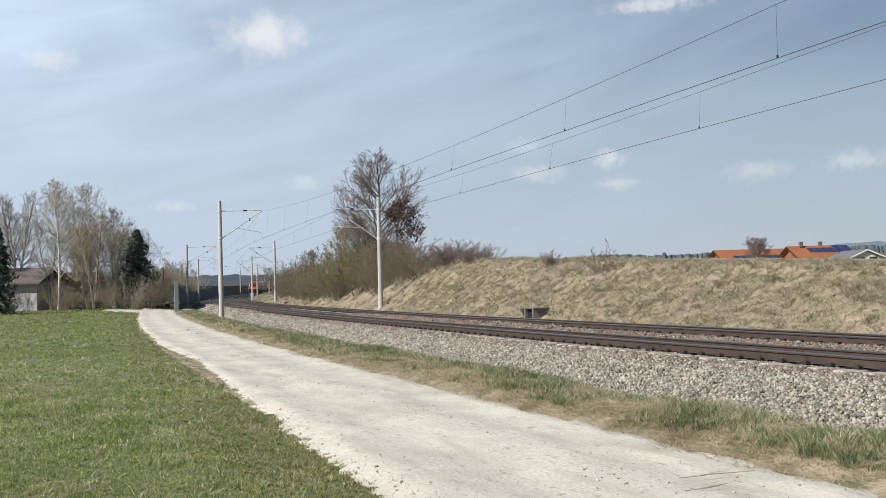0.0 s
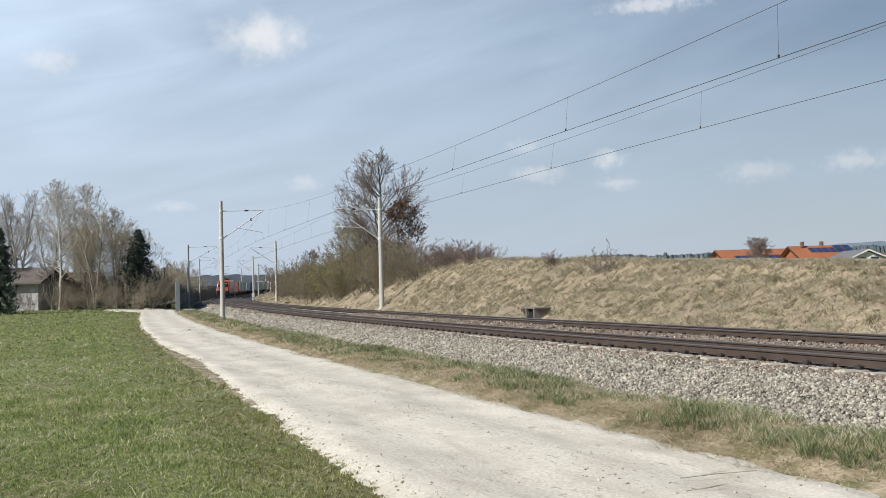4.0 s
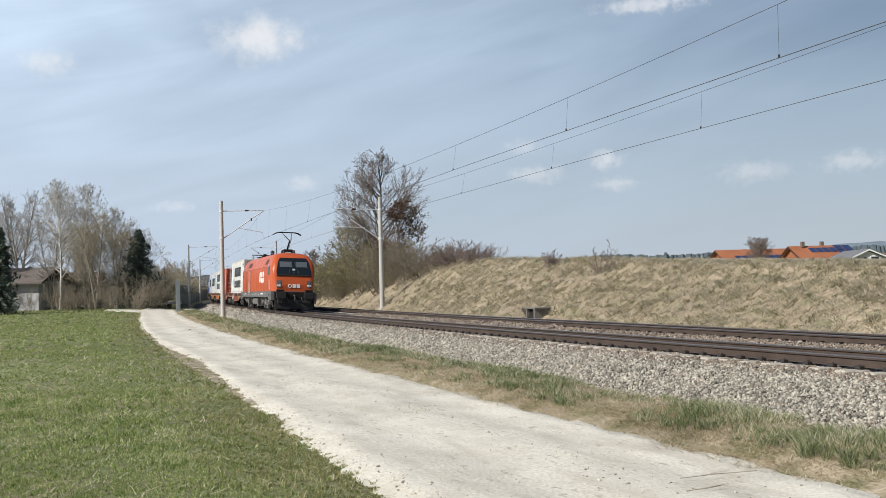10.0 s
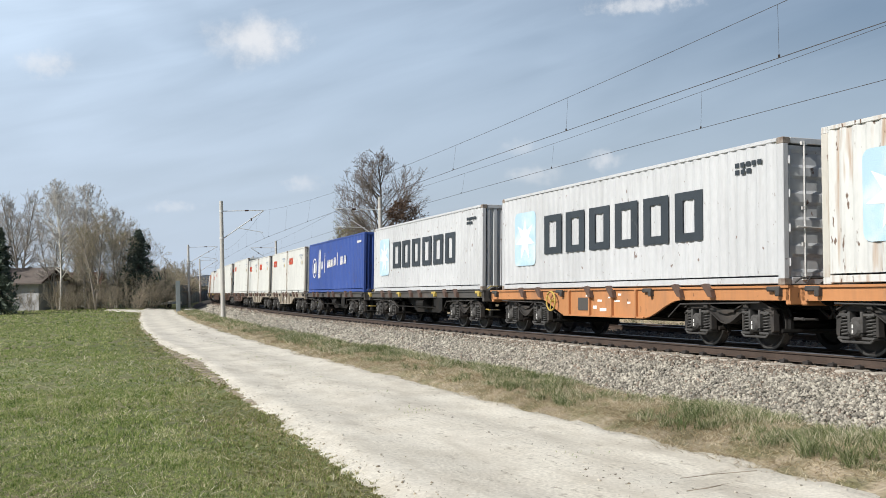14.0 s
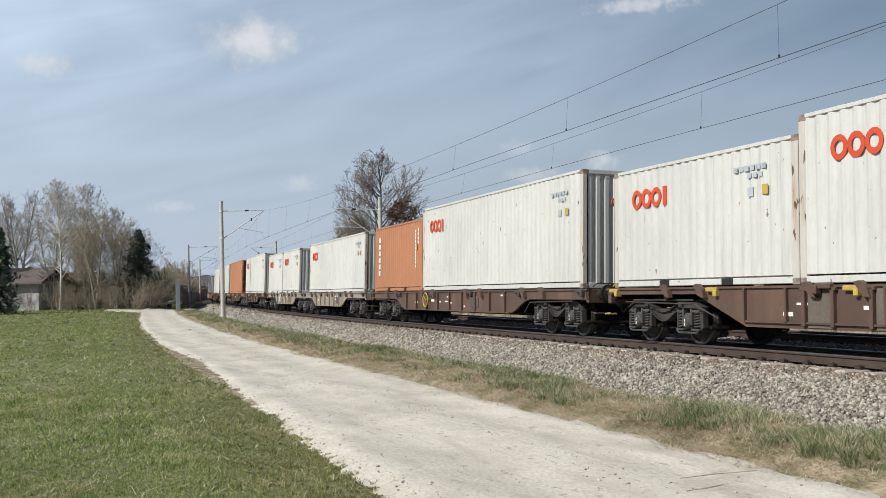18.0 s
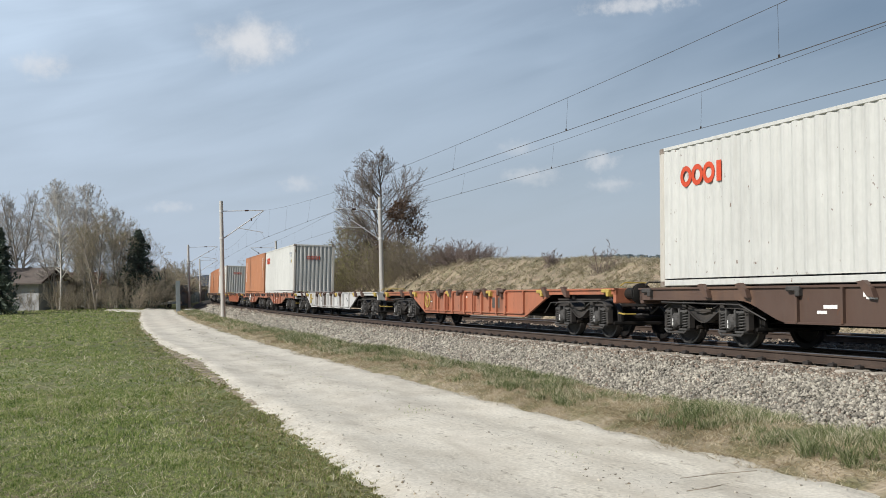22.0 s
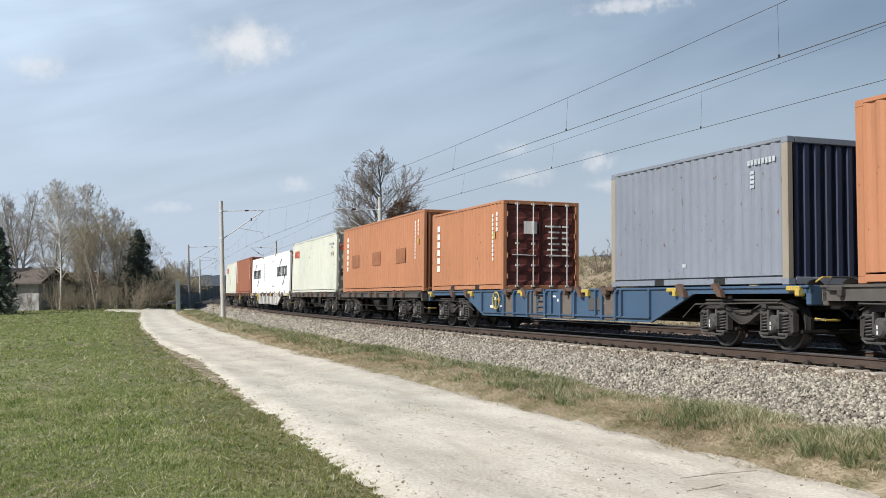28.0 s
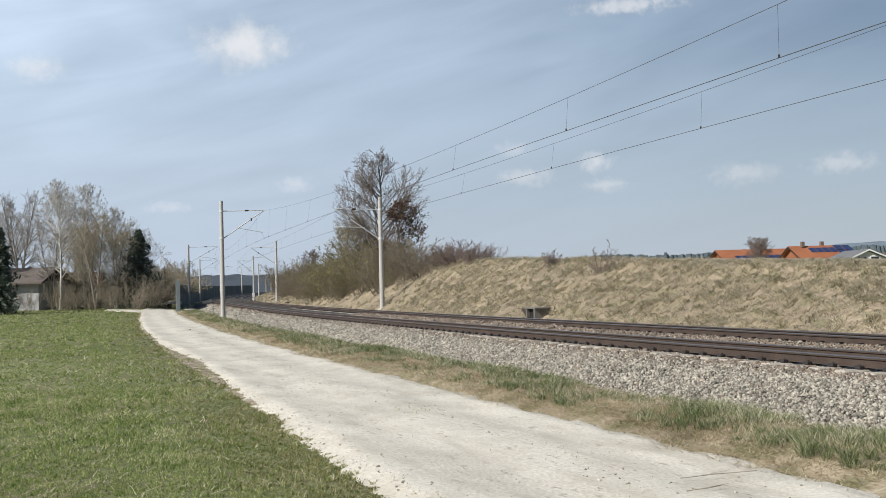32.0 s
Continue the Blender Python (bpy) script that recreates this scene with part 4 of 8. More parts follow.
def axlebox_geo(side):
    """Cast housing between two spring pockets, with its cover, guide horns and the keeper bar below."""
    y = side * 1.0
    g = Geo().box((0, y, 0.02), (0.27, 0.24, 0.32), 0.045)
    g.lathe([(0.0, side * 0.17), (0.10, side * 0.17), (0.135, side * 0.13), (0.135, 0)], (0, y, 0.0), (0, 1, 0), 14)
    for k in (-1, 1):
        g.box((k * 0.26, y, -0.155), (0.26, 0.25, 0.045), 0.012).box((k * 0.26, y, 0.215), (0.24, 0.22, 0.05), 0.012)
        g.box((k * 0.135, y + side * 0.05, 0.10), (0.05, 0.16, 0.34), 0.012)
    return g.line([(-0.36, y + side * 0.1, -0.17), (-0.30, y + side * 0.1, -0.215), (0.30, y + side * 0.1, -0.215), (0.36, y + side * 0.1, -0.17)], 0.022, 6)


def spring_geo(r=0.085, w=0.021, h=0.29, turns=5.5):
    """A coil spring round z."""
    pts = []
    n = int(turns * 8)
    for i in range(n + 1):
        t = 2 * math.pi * i / 8
        pts.append((r * math.cos(t), r * math.sin(t), h * i / n))
    rows = []
    for i, p in enumerate(pts):
        t = 2 * math.pi * i / 8
        o = Vector((math.cos(t), math.sin(t), 0))
        rows.append([Vector(p) + o * w * math.cos(u) + Vector((0, 0, w * math.sin(u))) for u in [2 * math.pi * j / 4 for j in range(5)]])
    return Geo().sheet(rows)


def sideframe_geo(side):
    """A pressed swan-necked beam that dips between the axles, with horns at its ends."""
    y = side * 1.0
    up, low = [], []
    for i in range(33):
        x = -1.34 + 2.68 * i / 32
        dip = 0.5 + 0.5 * math.cos(math.pi * min(1.0, abs(x) / 0.72))
        end = max(0.0, abs(x) - 1.12) / 0.22
        up.append((x, 0.395 - 0.20 * dip - 0.10 * end))
        low.append((x, 0.285 - 0.28 * dip - 0.11 * end))
    g = Geo()
    for q in range(32):                                # flanges and web
        quad = [low[q], low[q + 1], up[q + 1], up[q]]
        g.prism(quad, y - 0.035, y + 0.035)
        g.prism([(low[q][0], low[q][1] - 0.012), (low[q + 1][0], low[q + 1][1] - 0.012), (low[q + 1][0], low[q + 1][1] + 0.012), (low[q][0], low[q][1] + 0.012)], y - 0.09, y + 0.09)
        g.prism([(up[q][0], up[q][1] - 0.012), (up[q + 1][0], up[q + 1][1] - 0.012), (up[q + 1][0], up[q + 1][1] + 0.012), (up[q][0], up[q][1] + 0.012)], y - 0.09, y + 0.09)
    for k in (-1, 1):
        g.prism([(k * 1.24, 0.22), (k * 1.36, 0.20), (k * 1.37, -0.10), (k * 1.30, -0.14)], y - 0.06, y + 0.06)
        g.box((k * 0.50, y, 0.05), (0.05, 0.14, 0.36), 0.012)
        g.box((k * 0.62, y + side * 0.06, 0.33), (0.12, 0.10, 0.16), 0.02)
    g.box((0, y, 0.24), (0.52, 0.20, 0.07), 0.015)
    return g.tube((-1.1, y + side * 0.10, 0.44), (1.1, y + side * 0.10, 0.44), 0.022, 0.022, 6)


def brake_geo():
    g = Geo()
    for x in (-1.45, -0.38, 0.38, 1.45):
        g.tube((x, -0.95, -0.1), (x, 0.95, -0.1), 0.04, 0.04, 6)
        for y in (-0.74, 0.74):
            g.box((x * 0.985, y, -0.02), (0.08, 0.1, 0.34), 0.02)
    return g.box((0, 0, 0.10), (0.5, 1.9, 0.22), 0.04).box((0, -0.45, 0.32), (0.7, 0.2, 0.16), 0.03)


def bogie(parent, x):
    b = part("bogie", shared(("bogie",), brake_geo), M["dark_gear"], parent, "two-axle bogie with coil springs")
    b.location = (x, 0, WR)
    for side in (-1, 1):
        part("side_frame", shared(("side_frame", side), lambda: sideframe_geo(side)), M["bogie_frame"], b, "dusty grey pressed side frame")
        for k in (-0.9, 0.9):
            part("wheel", shared(("wheel", side), lambda: wheel_geo(side)), M["wheel"], b).location = (k, 0, 0)
            part("wheel_tread", shared(("wheel_tread", side), lambda: tread_geo(side)), M["tread"], b).location = (k, 0, 0)
            part("axle_box", shared(("axle_box", side), lambda: axlebox_geo(side)), M["axle_grey"], b).location = (k, 0, 0)
            part("painted_stripe", shared(("painted_stripe", side), lambda: Geo().box((0, side * 1.1745, 0.035), (0.022, 0.008, 0.06)).box((0, side * 1.1745, -0.045), (0.022, 0.008, 0.06))), M["white_mark"], b, "white check stripe").location = (k, 0, 0)
            for q in (-0.27, 0.27):
                part("coil_spring", shared(("coil_spring",), lambda: spring_geo(0.078, 0.019, 0.33, 6)), M["axle_grey"], b).location = (k + q, side * 1.03, -0.135)
    for k in (-0.9, 0.9):
        part("axle", shared(("axle",), lambda: Geo().tube((0, -0.98, 0), (0, 0.98, 0), 0.075, 0.075, 10)), M["wheel"], b).location = (k, 0, 0)
    return b


def buffer_geo(sgn):
    g = Geo().lathe([(0.0, 0), (0.13, 0), (0.13, 0.30), (0.10, 0.32), (0.10, 0.50), (0.225, 0.53), (0.23, 0.57), (0.15, 0.60), (0.0, 0.61)], (0, 0, 0), (sgn, 0, 0), 16)
    return g


TOP = 1.16                       # loading plane above the rails


def beam_profile(style, L, f, r):
    """The outline of a side sill; f and r: the bogies' places."""
    a, b = L / 2, -L / 2
    lo = TOP - 0.26
    if style == "belly":
        d = 0.52
        prof = [(b, TOP), (a, TOP), (a, lo), (f - 0.9, lo)]
        for i in range(9):
            t = i / 8
            prof.append((f - 1.25 - 1.5 * t, lo - (lo - d + 0.02) * (0.5 - 0.5 * math.cos(math.pi * t))))
        for i in range(9):
            t = 1 - i / 8
            prof.append((r + 1.25 + 1.5 * t, lo - (lo - d + 0.02) * (0.5 - 0.5 * math.cos(math.pi * t))))
        return prof + [(r + 0.9, lo), (b, lo)]
    if style == "wedge":
        return [(b, TOP), (a, TOP), (a, TOP - 0.14), (f - 1.35, TOP - 0.14), (f - 2.9, 0.42), (r + 2.9, 0.42), (r + 1.35, TOP - 0.14), (b, TOP - 0.14)]
    if style == "shallow":
        return [(b, TOP), (a, TOP), (a, TOP - 0.3), (f - 1.0, TOP - 0.26), (f - 2.4, 0.58), (f - 3.4, 0.52), (r + 3.4, 0.52), (r + 2.4, 0.58), (r + 1.0, TOP - 0.26), (b, TOP - 0.3)]
    return [(b, TOP), (a, TOP), (a, TOP - 0.22), (b, TOP - 0.22)]


def wagon(style, L, f, r, key, label, wheel="", fittings="dark", ends=(True, True), extra=""):
    """A flat container wagon of length L; f and r: places of its bogies."""
    mat = PAINT[key]
    w = thing("container_wagon", label, "freight wagon", "wagons of the train")
    for side in (-1, 1):
        g = Geo().prism(beam_profile(style, L, f, r), side * 1.20 - 0.03, side * 1.20 + 0.03)
        g.box((0, side * 1.21, TOP - 0.02), (L, 0.12, 0.04))
        if style in ("belly", "wedge", "shallow"):
            g.box(((f + r) / 2, side * 1.20, 0.52), (f - r - (5.8 if style != "belly" else 5.2), 0.16, 0.035))
        part("side_beam", g, mat, w)
        n = int((f - r - 5.0) / 1.15)
        if style != "flat":
            for i in range(n + 1):
                x = r + 2.9 + (f - r - 5.8) * i / max(n, 1)
                part("stiffener", shared(("stiffener", key), lambda: Geo().box((0, 0, 0), (0.05, 0.09, 0.60), 0.008)), mat, w).location = (x, side * 1.255, TOP - 0.34)
    part("deck_frame", deck_geo(L, style, f, r), M["dark_gear"], w)
    for sx, buf in ((1, ends[0]), (-1, ends[1])):
        part("end_beam", Geo().box((sx * (L / 2 - 0.06), 0, TOP - 0.17), (0.12, 2.46, 0.34), 0.02), mat, w)
        if buf:
            for y in (-0.875, 0.875):
                part("buffer", shared(("buffer", sx), lambda: buffer_geo(sx)), M["dark_gear"], w).location = (sx * L / 2, y, 1.04)
            part("coupling_hook", Geo().tube((sx * L / 2, 0, 1.0), (sx * (L / 2 + 0.45), 0, 0.9), 0.05, 0.04, 8).ring((sx * (L / 2 + 0.4), 0, 0.8), (0, 1, 0), 0.13, 0.03, 12, 6), M["dark_gear"], w)
            part("brake_hose", Geo().line([(sx * (L / 2 - 0.05), -0.4, 0.95), (sx * (L / 2 + 0.2), -0.42, 0.6), (sx * (L / 2 + 0.45), -0.4, 0.75)], 0.025), M["black"], w)
            part("handrail", Geo().line([(sx * (L / 2 + 0.02), -1.15, 0.6), (sx * (L / 2 + 0.25), -1.15, 0.58), (sx * (L / 2 + 0.25), -0.85, 0.58)], 0.02).line([(sx * (L / 2 - 0.02), -1.1, TOP + 0.05), (sx * (L / 2 + 0.02), -1.0, TOP + 0.13), (sx * (L / 2 + 0.02), -0.45, TOP + 0.13), (sx * (L / 2 - 0.02), -0.35, TOP)], 0.016), M["yellow"] if fittings == "yellow" else M["gear_grey"], w)
    for b in (f, r):
        if b is not None:
            bogie(w, b)
    fm = M["yellow"] if fittings == "yellow" else M["gear_grey"]
    for i in range(6 if L > 15 else 4):
        x = -L / 2 + 0.35 + (L - 0.7) * i / (5 if L > 15 else 3)
        for side in (-1, 1):
            part("container_lock", shared(("container_lock", fittings), lambda: Geo().box((0, 0, 0), (0.34, 0.14, 0.09), 0.02).box((0.12, 0, -0.07), (0.1, 0.16, 0.12), 0.015)), fm, w).location = (x, side * 1.25, TOP - 0.06)
    nb = 8 if L > 15 else 6
    for i in range(nb):                                   # hinged brackets along the sill
        x = -L / 2 + 0.9 + (L - 1.8) * (i + 0.5 + 0.22 * (-1) ** i) / nb
        part("stake_bracket", shared(("stake_bracket", key), lambda: Geo().prism([(-0.20, 0.05), (-0.06, 0.07), (0.10, -0.05), (0.16, -0.20), (0.02, -0.18), (-0.12, -0.03)], -0.05, 0.05)), PAINT["w_brown"], w).location = (x, -1.285, TOP - 0.01)
    for b, k in ((f, 1), (r, -1)):                        # release rod and brake pull beside the bogies
        part("release_rod", Geo().line([(b + k * 1.2, -1.24, TOP - 0.30), (b - k * 1.3, -1.22, TOP - 0.34), (b - k * 1.9, -1.1, 0.55)], 0.015, 5), M["gear_grey"], w)
    if wheel:
        x = float(wheel.split()[1])
        hub = (x, -1.34, 0.86)
        g = Geo().ring(hub, (0, 1, 0), 0.24, 0.022, 24, 6)
        for k in range(3):
            t = 2 * math.pi * k / 3 + 0.4
            g.tube(hub, (hub[0] + 0.24 * math.cos(t), hub[1], hub[2] + 0.24 * math.sin(t)), 0.014, 0.014, 5)
        g.tube((x, -1.2, 0.86), hub, 0.03, 0.03, 6)
        part("brake_wheel", g, M["yellow"] if wheel.startswith("yellow") else M["steel"], w, "yellow hand brake wheel" if wheel.startswith("yellow") else "pale hand brake wheel")
    if style != "flat":
        g = Geo()
        rnd = random.Random(int(L * 100) + len(key) + int(abs(f) * 37))
        for i in range(9):
            x = r + 3.2 + (f - r - 6.4) * rnd.random()
            g.box((x, -1.233, 0.66 + 0.36 * rnd.random()), (0.10 + 0.22 * rnd.random(), 0.006, 0.03 + 0.05 * rnd.random()))
        part("painted_lettering", g, M["dark_mark"] if key == "w_white" else M["white_mark"], w, "unreadable small marks")
        part("data_board", Geo().box((r + 3.6 if f - r < 10 else (f + r) / 2 + 2.2, -1.24, 0.80), (0.55, 0.02, 0.30), 0.005), M["dark_mark"] if key == "w_white" else PAINT["w_grey"], w, "dark data board")
    if style == "wedge":
        span = f - r - 6.2
        for u, wide in ((0.20, 0.55), (0.40, 0.95), (0.60, 0.62), (0.83, 0.50)):
            x = r + 3.1 + span * u
            # plate stands proud of the beam; its darker colour gives the recess's shade
            part("recess_panel", Geo().box((x, -1.238, 0.77), (wide, 0.016, 0.66), 0.004), M["bay"] if key != "w_vermilion" else PAINT["w_red"], w, "flat plate in a darker tone for a shaded recess")
            for k in (-1, 1):
                part("bay_post", shared(("bay_post", key), lambda: Geo().box((0, -1.255, 0), (0.08, 0.11, 0.66), 0.012).box((0, -1.25, 0.30), (0.16, 0.12, 0.06), 0.01)), mat, w).location = (x + k * (wide / 2 + 0.06), 0, 0.79)
            part("swing_lock", shared(("swing_lock",), lambda: Geo().box((0, -1.30, 0), (0.36, 0.12, 0.10), 0.02).box((-0.14, -1.33, -0.06), (0.10, 0.14, 0.16), 0.02)), PAINT["w_brown"], w, "rusty brown hinged lock").location = (x + wide * 0.3, 0, TOP - 0.02)
    if extra == "yellow_word":
        part("painted_sign", slabs_on(r + 7.3, 0.62, 0.85, 0.15, 5), M["yellow"], w, "yellow word shape")
    if extra == "ladder" or (style == "wedge" and key != "w_vermilion"):
        x = (f + r) / 2 - 0.6
        # on white wagons the ladder takes the shaded bay colour
        lm = M["bay"] if key == "w_white" else mat
        for k in (-0.22, 0.22):
            part("ladder_rail", shared(("ladder_rail", key), lambda: Geo().tube((0, -1.29, 0.50), (0, -1.29, TOP), 0.022, 0.022, 6)), lm, w).location = (x + k, 0, 0)
        for i in range(4):
            part("ladder_rung", shared(("ladder_rung", key), lambda: Geo().tube((-0.22, -1.29, 0), (0.22, -1.29, 0), 0.016, 0.016, 6)), lm, w).location = (x, 0, 0.57 + i * 0.15)
    return w


def slabs_on(x, z, w, h, n):
    g = Geo()
    for i in range(n):
        g.box((x + (i + 0.5) * w / n, -1.236, z + (0.02 if i % 2 else 0.0)), (w / n * 0.7, 0.008, h), 0.0)
    return g


def deck_geo(L, style, f, r):
    """Centre sill, cross members and, under a plain sill, the dark belly with its tank."""
    g = Geo().box((0, 0, TOP - 0.24), (L - 0.1, 0.42, 0.36), 0.02).box(((f + r) / 2, 0.5, 0.66), (f - r - 2.6, 0.06, 0.5)).tube((r, -0.3, 0.5), (f, -0.3, 0.5), 0.04, 0.04, 6)
    n = int(L / 2.0)
    for i in range(n + 1):
        g.box((-L / 2 + 0.2 + (L - 0.4) * i / n, 0, TOP - 0.14), (0.14, 2.34, 0.2))
    if style == "flat":
        m = (f + r) / 2
        for y in (-0.75, 0.75):
            g.prism([(r + 1.9, TOP - 0.2), (f - 1.9, TOP - 0.2), (f - 3.2, 0.42), (r + 3.2, 0.42)], y - 0.03, y + 0.03)
        g.tube((m - 0.35, -0.98, 0.72), (m + 0.45, -0.98, 0.72), 0.17, 0.17, 14)
        g.box((m + 1.9, -1.0, 0.78), (0.5, 0.3, 0.3), 0.03)
        g.tube((r + 1.6, -1.1, 0.62), (f - 1.6, -1.1, 0.60), 0.02, 0.02, 6)
        g.box((f - 2.0, -1.22, 0.72), (0.6, 0.02, 0.42), 0.0)
    else:
        g.box(((f + r) / 2, 0, 0.75), (f - r - 6.5, 1.7, 0.25), 0.03)
        g.box(((f + r) / 2, 0, TOP - 0.05), (f - r - 2.0, 2.2, 0.05))
    return g


# ---- the engine ----
def nose(x):
    """Top height, half width and shoulder height of the body near its ends, by the distance from the middle."""
    a = abs(x)
    top = float(np.interp(a, [0, 7.0, 7.6, 8.05, 8.35, 8.62, 8.86, 9.05, 9.16, 9.24], [3.93, 3.93, 3.90, 3.78, 3.60, 3.28, 2.90, 2.45, 2.10, 1.75]))
    half = float(np.interp(a, [0, 7.6, 8.4, 8.9, 9.16, 9.24], [1.49, 1.49, 1.45, 1.36, 1.24, 1.12]))
    return top, half


def half_section(x):
    """One side of the shell, from the sill to the crown."""
    top, half = nose(x)
    k = float(np.interp(abs(x), [7.4, 8.6], [0, 1]))
    sh = min(2.92 + 0.12 * k, top - 0.30)                     # where the side leans in
    roof = half * (0.74 + 0.08 * k)
    rise = top - sh
    pts = [(half, 1.22), (half, 1.6)]
    pts += [(half * (1 - 0.006 * k), max(sh, 1.62)), (half * 0.985, sh + 0.05 * rise), (roof + 0.10, sh + 0.66 * rise), (roof + 0.02, sh + 0.80 * rise),
            (roof - 0.12, sh + 0.91 * rise), (roof * 0.5, sh + 0.985 * rise), (0, top)]
    zs = [1.22]
    for y, z in pts[1:]:
        zs.append(max(zs[-1] + 0.004, min(z, top + 0.04)))
    return [(y, z) for (y, _), z in zip(pts, zs)]


def body_section(x):
    pts = half_section(x)
    return [(x, -y, z) for y, z in pts] + [(x, y, z) for y, z in pts[-2::-1]]


def shell_y(x, z):
    """Half width of the shell at x and height z."""
    pts = half_section(x)
    return float(np.interp(z, [p[1] for p in pts], [p[0] for p in pts], right=-1))


SHELL_X = np.arange(7.0, 9.25, 0.01)


def screen_point(y, z, out=0.012):
    """A point on the front of the shell."""
    lo, hi = 7.0, 9.24
    for _ in range(18):
        m = (lo + hi) / 2
        if shell_y(m, z) >= abs(y):
            lo = m
        else:
            hi = m
    return (lo + out, y, z)


def front_patch(sx, rows):
    """A patch that lies on the front; rows of (y, z)."""
    g = Geo().sheet([[tuple(c * (sx if q == 0 else 1) for q, c in enumerate(screen_point(y, z, 0.02))) for y, z in r] for r in rows], sx < 0)
    return g


def side_patch(side, rows, out=0.014):
    """A patch that lies on the side; rows of (x, z)."""
    return Geo().sheet([[(x, side * (shell_y(x, z) + out), z) for x, z in r] for r in rows], side > 0)


def engine():
    e = thing("electric_locomotive", "red electric locomotive with rounded cab and grey skirt", "locomotive")
    xs = [-9.24, -9.16, -9.05, -8.86, -8.62, -8.35, -8.05, -7.6, -7.0] + [-6 + i for i in range(13)] + [7.0, 7.6, 8.05, 8.35, 8.62, 8.86, 9.05, 9.16, 9.24]
    g = Geo().sheet([body_section(x) for x in xs])
    for x in (xs[0], xs[-1]):
        sec = body_section(x)
        g.add(sec, [tuple(range(len(sec)))] if x > 0 else [tuple(range(len(sec)))[::-1]])
    me = g.mesh("body")
    me.shade_smooth()
    part("body", me, M["red_engine"], e, "glossy red body shell")
    # skirt
    g = Geo().prism([(-9.26, 1.30), (9.26, 1.30), (9.28, 0.72), (8.2, 0.72), (7.6, 0.90), (-7.6, 0.90), (-8.2, 0.72), (-9.28, 0.72)], -1.50, 1.50)
    part("skirt", g, M["grey_skirt"], e, "dark grey skirt")
    for sx in (-1, 1):
        part("buffer_beam", Geo().box((sx * 9.30, 0, 1.02), (0.16, 2.66, 0.5), 0.03), M["dark_gear"], e)
        part("snow_plough", Geo().prism([(sx * 8.9, 0.72), (sx * 9.35, 0.72), (sx * 9.42, 0.18), (sx * 9.2, 0.16)], -1.25, 1.25), M["black"], e)
        for y in (-0.9, 0.9):
            b = part("buffer", Geo().box((sx * 9.54, y, 1.02), (0.36, 0.42, 0.42), 0.06).box((sx * 9.73, y, 1.02), (0.08, 0.66, 0.40), 0.03), M["black"], e)
            part("crash_box", Geo().box((sx * 9.44, y * 1.05, 1.32), (0.24, 0.50, 0.20), 0.03), M["dark_gear"], e)
            part("buffer_guard", Geo().box((sx * 9.46, y, 0.68), (0.10, 0.44, 0.34), 0.03), M["black"], e)
        part("coupling_hook", Geo().tube((sx * 9.35, 0, 1.05), (sx * 9.65, 0, 0.98), 0.06, 0.04, 8).ring((sx * 9.6, 0, 0.82), (0, 1, 0), 0.15, 0.03, 12, 6), M["gear_grey"], e)
        for y in (-0.45, 0.5):
            part("air_hose", Geo().line([(sx * 9.35, y, 0.95), (sx * 9.5, y, 0.7), (sx * 9.52, y + 0.1, 0.55)], 0.028), M["gear_grey"], e)
        # windscreen, lamps
        rows = [[((1.19 - 0.22 * i / 10 - 0.11 * max(0, (i - 7) / 3) ** 2 - 0.07 * max(0, (2 - i) / 2) ** 2) * t, 2.42 + 0.112 * i) for t in [-1 + 0.125 * j for j in range(17)]] for i in range(11)]
        ws = part("windscreen", front_patch(sx, rows), M["glass"], e, "dark glossy windscreen", True)
        for t in (-0.02,):
            a, b = screen_point(0.0, 2.42, 0.03), screen_point(0.0, 3.52, 0.03)
            part("centre_bar", Geo().tube((sx * a[0], 0, a[2]), (sx * b[0], 0, b[2]), 0.025, 0.025, 4), M["black"], ws)
        # paler patches on the glass: blinds and inner reflection put into colour
        for y0, y1 in ((-0.92, -0.10), (0.14, 0.90)):
            rows = [[(y0 + (y1 - y0) * j / 6, 2.92 + 0.36 * i / 3) for j in range(7)] for i in range(4)]
            gb = Geo().sheet([[tuple(c * (sx if q == 0 else 1) for q, c in enumerate(screen_point(y, z, 0.026))) for y, z in r] for r in rows], sx < 0)
            part("sun_blind", gb, M["side_glass"], ws, "paler patch for sun blind and inner reflection")
        for y in (-1, 1):
            rows = [[(y * (0.86 + 0.30 * j / 5), 1.56 + 0.46 * i / 4) for j in range(6)] for i in range(5)]
            if y > 0:
                rows = [r[::1] for r in rows]
            else:
                rows = [r[::-1] for r in rows]
            hl = part("headlight", front_patch(sx, rows), M["lamp_cover"], e, "clear rectangular headlight unit")
            px = screen_point(y * 0.95, 1.68, 0.02)[0]
            part("headlight_lens", Geo().lathe([(0, 0.03), (0.07, 0.025), (0.085, 0)], (sx * px, y * 0.95, 1.68), (sx, 0, 0), 14), M["lamp"], hl, "bright round lens")
            px = screen_point(y * 1.09, 1.68, 0.02)[0]
            part("headlight_lens", Geo().lathe([(0, 0.03), (0.05, 0.025), (0.06, 0)], (sx * px, y * 1.09, 1.68), (sx, 0, 0), 14), M["lamp"], hl, "bright round lens")
        px, _, _ = screen_point(0, 2.72, 0.04)
        part("top_headlight", Geo().box((sx * px, 0.0, 2.74), (0.05, 0.18, 0.12), 0.02), M["lamp"], e)
        for y, k in ((-0.35, 0.25), (0.35, -0.3)):
            a, b = screen_point(y, 2.45, 0.05), screen_point(y + k, 3.25, 0.05)
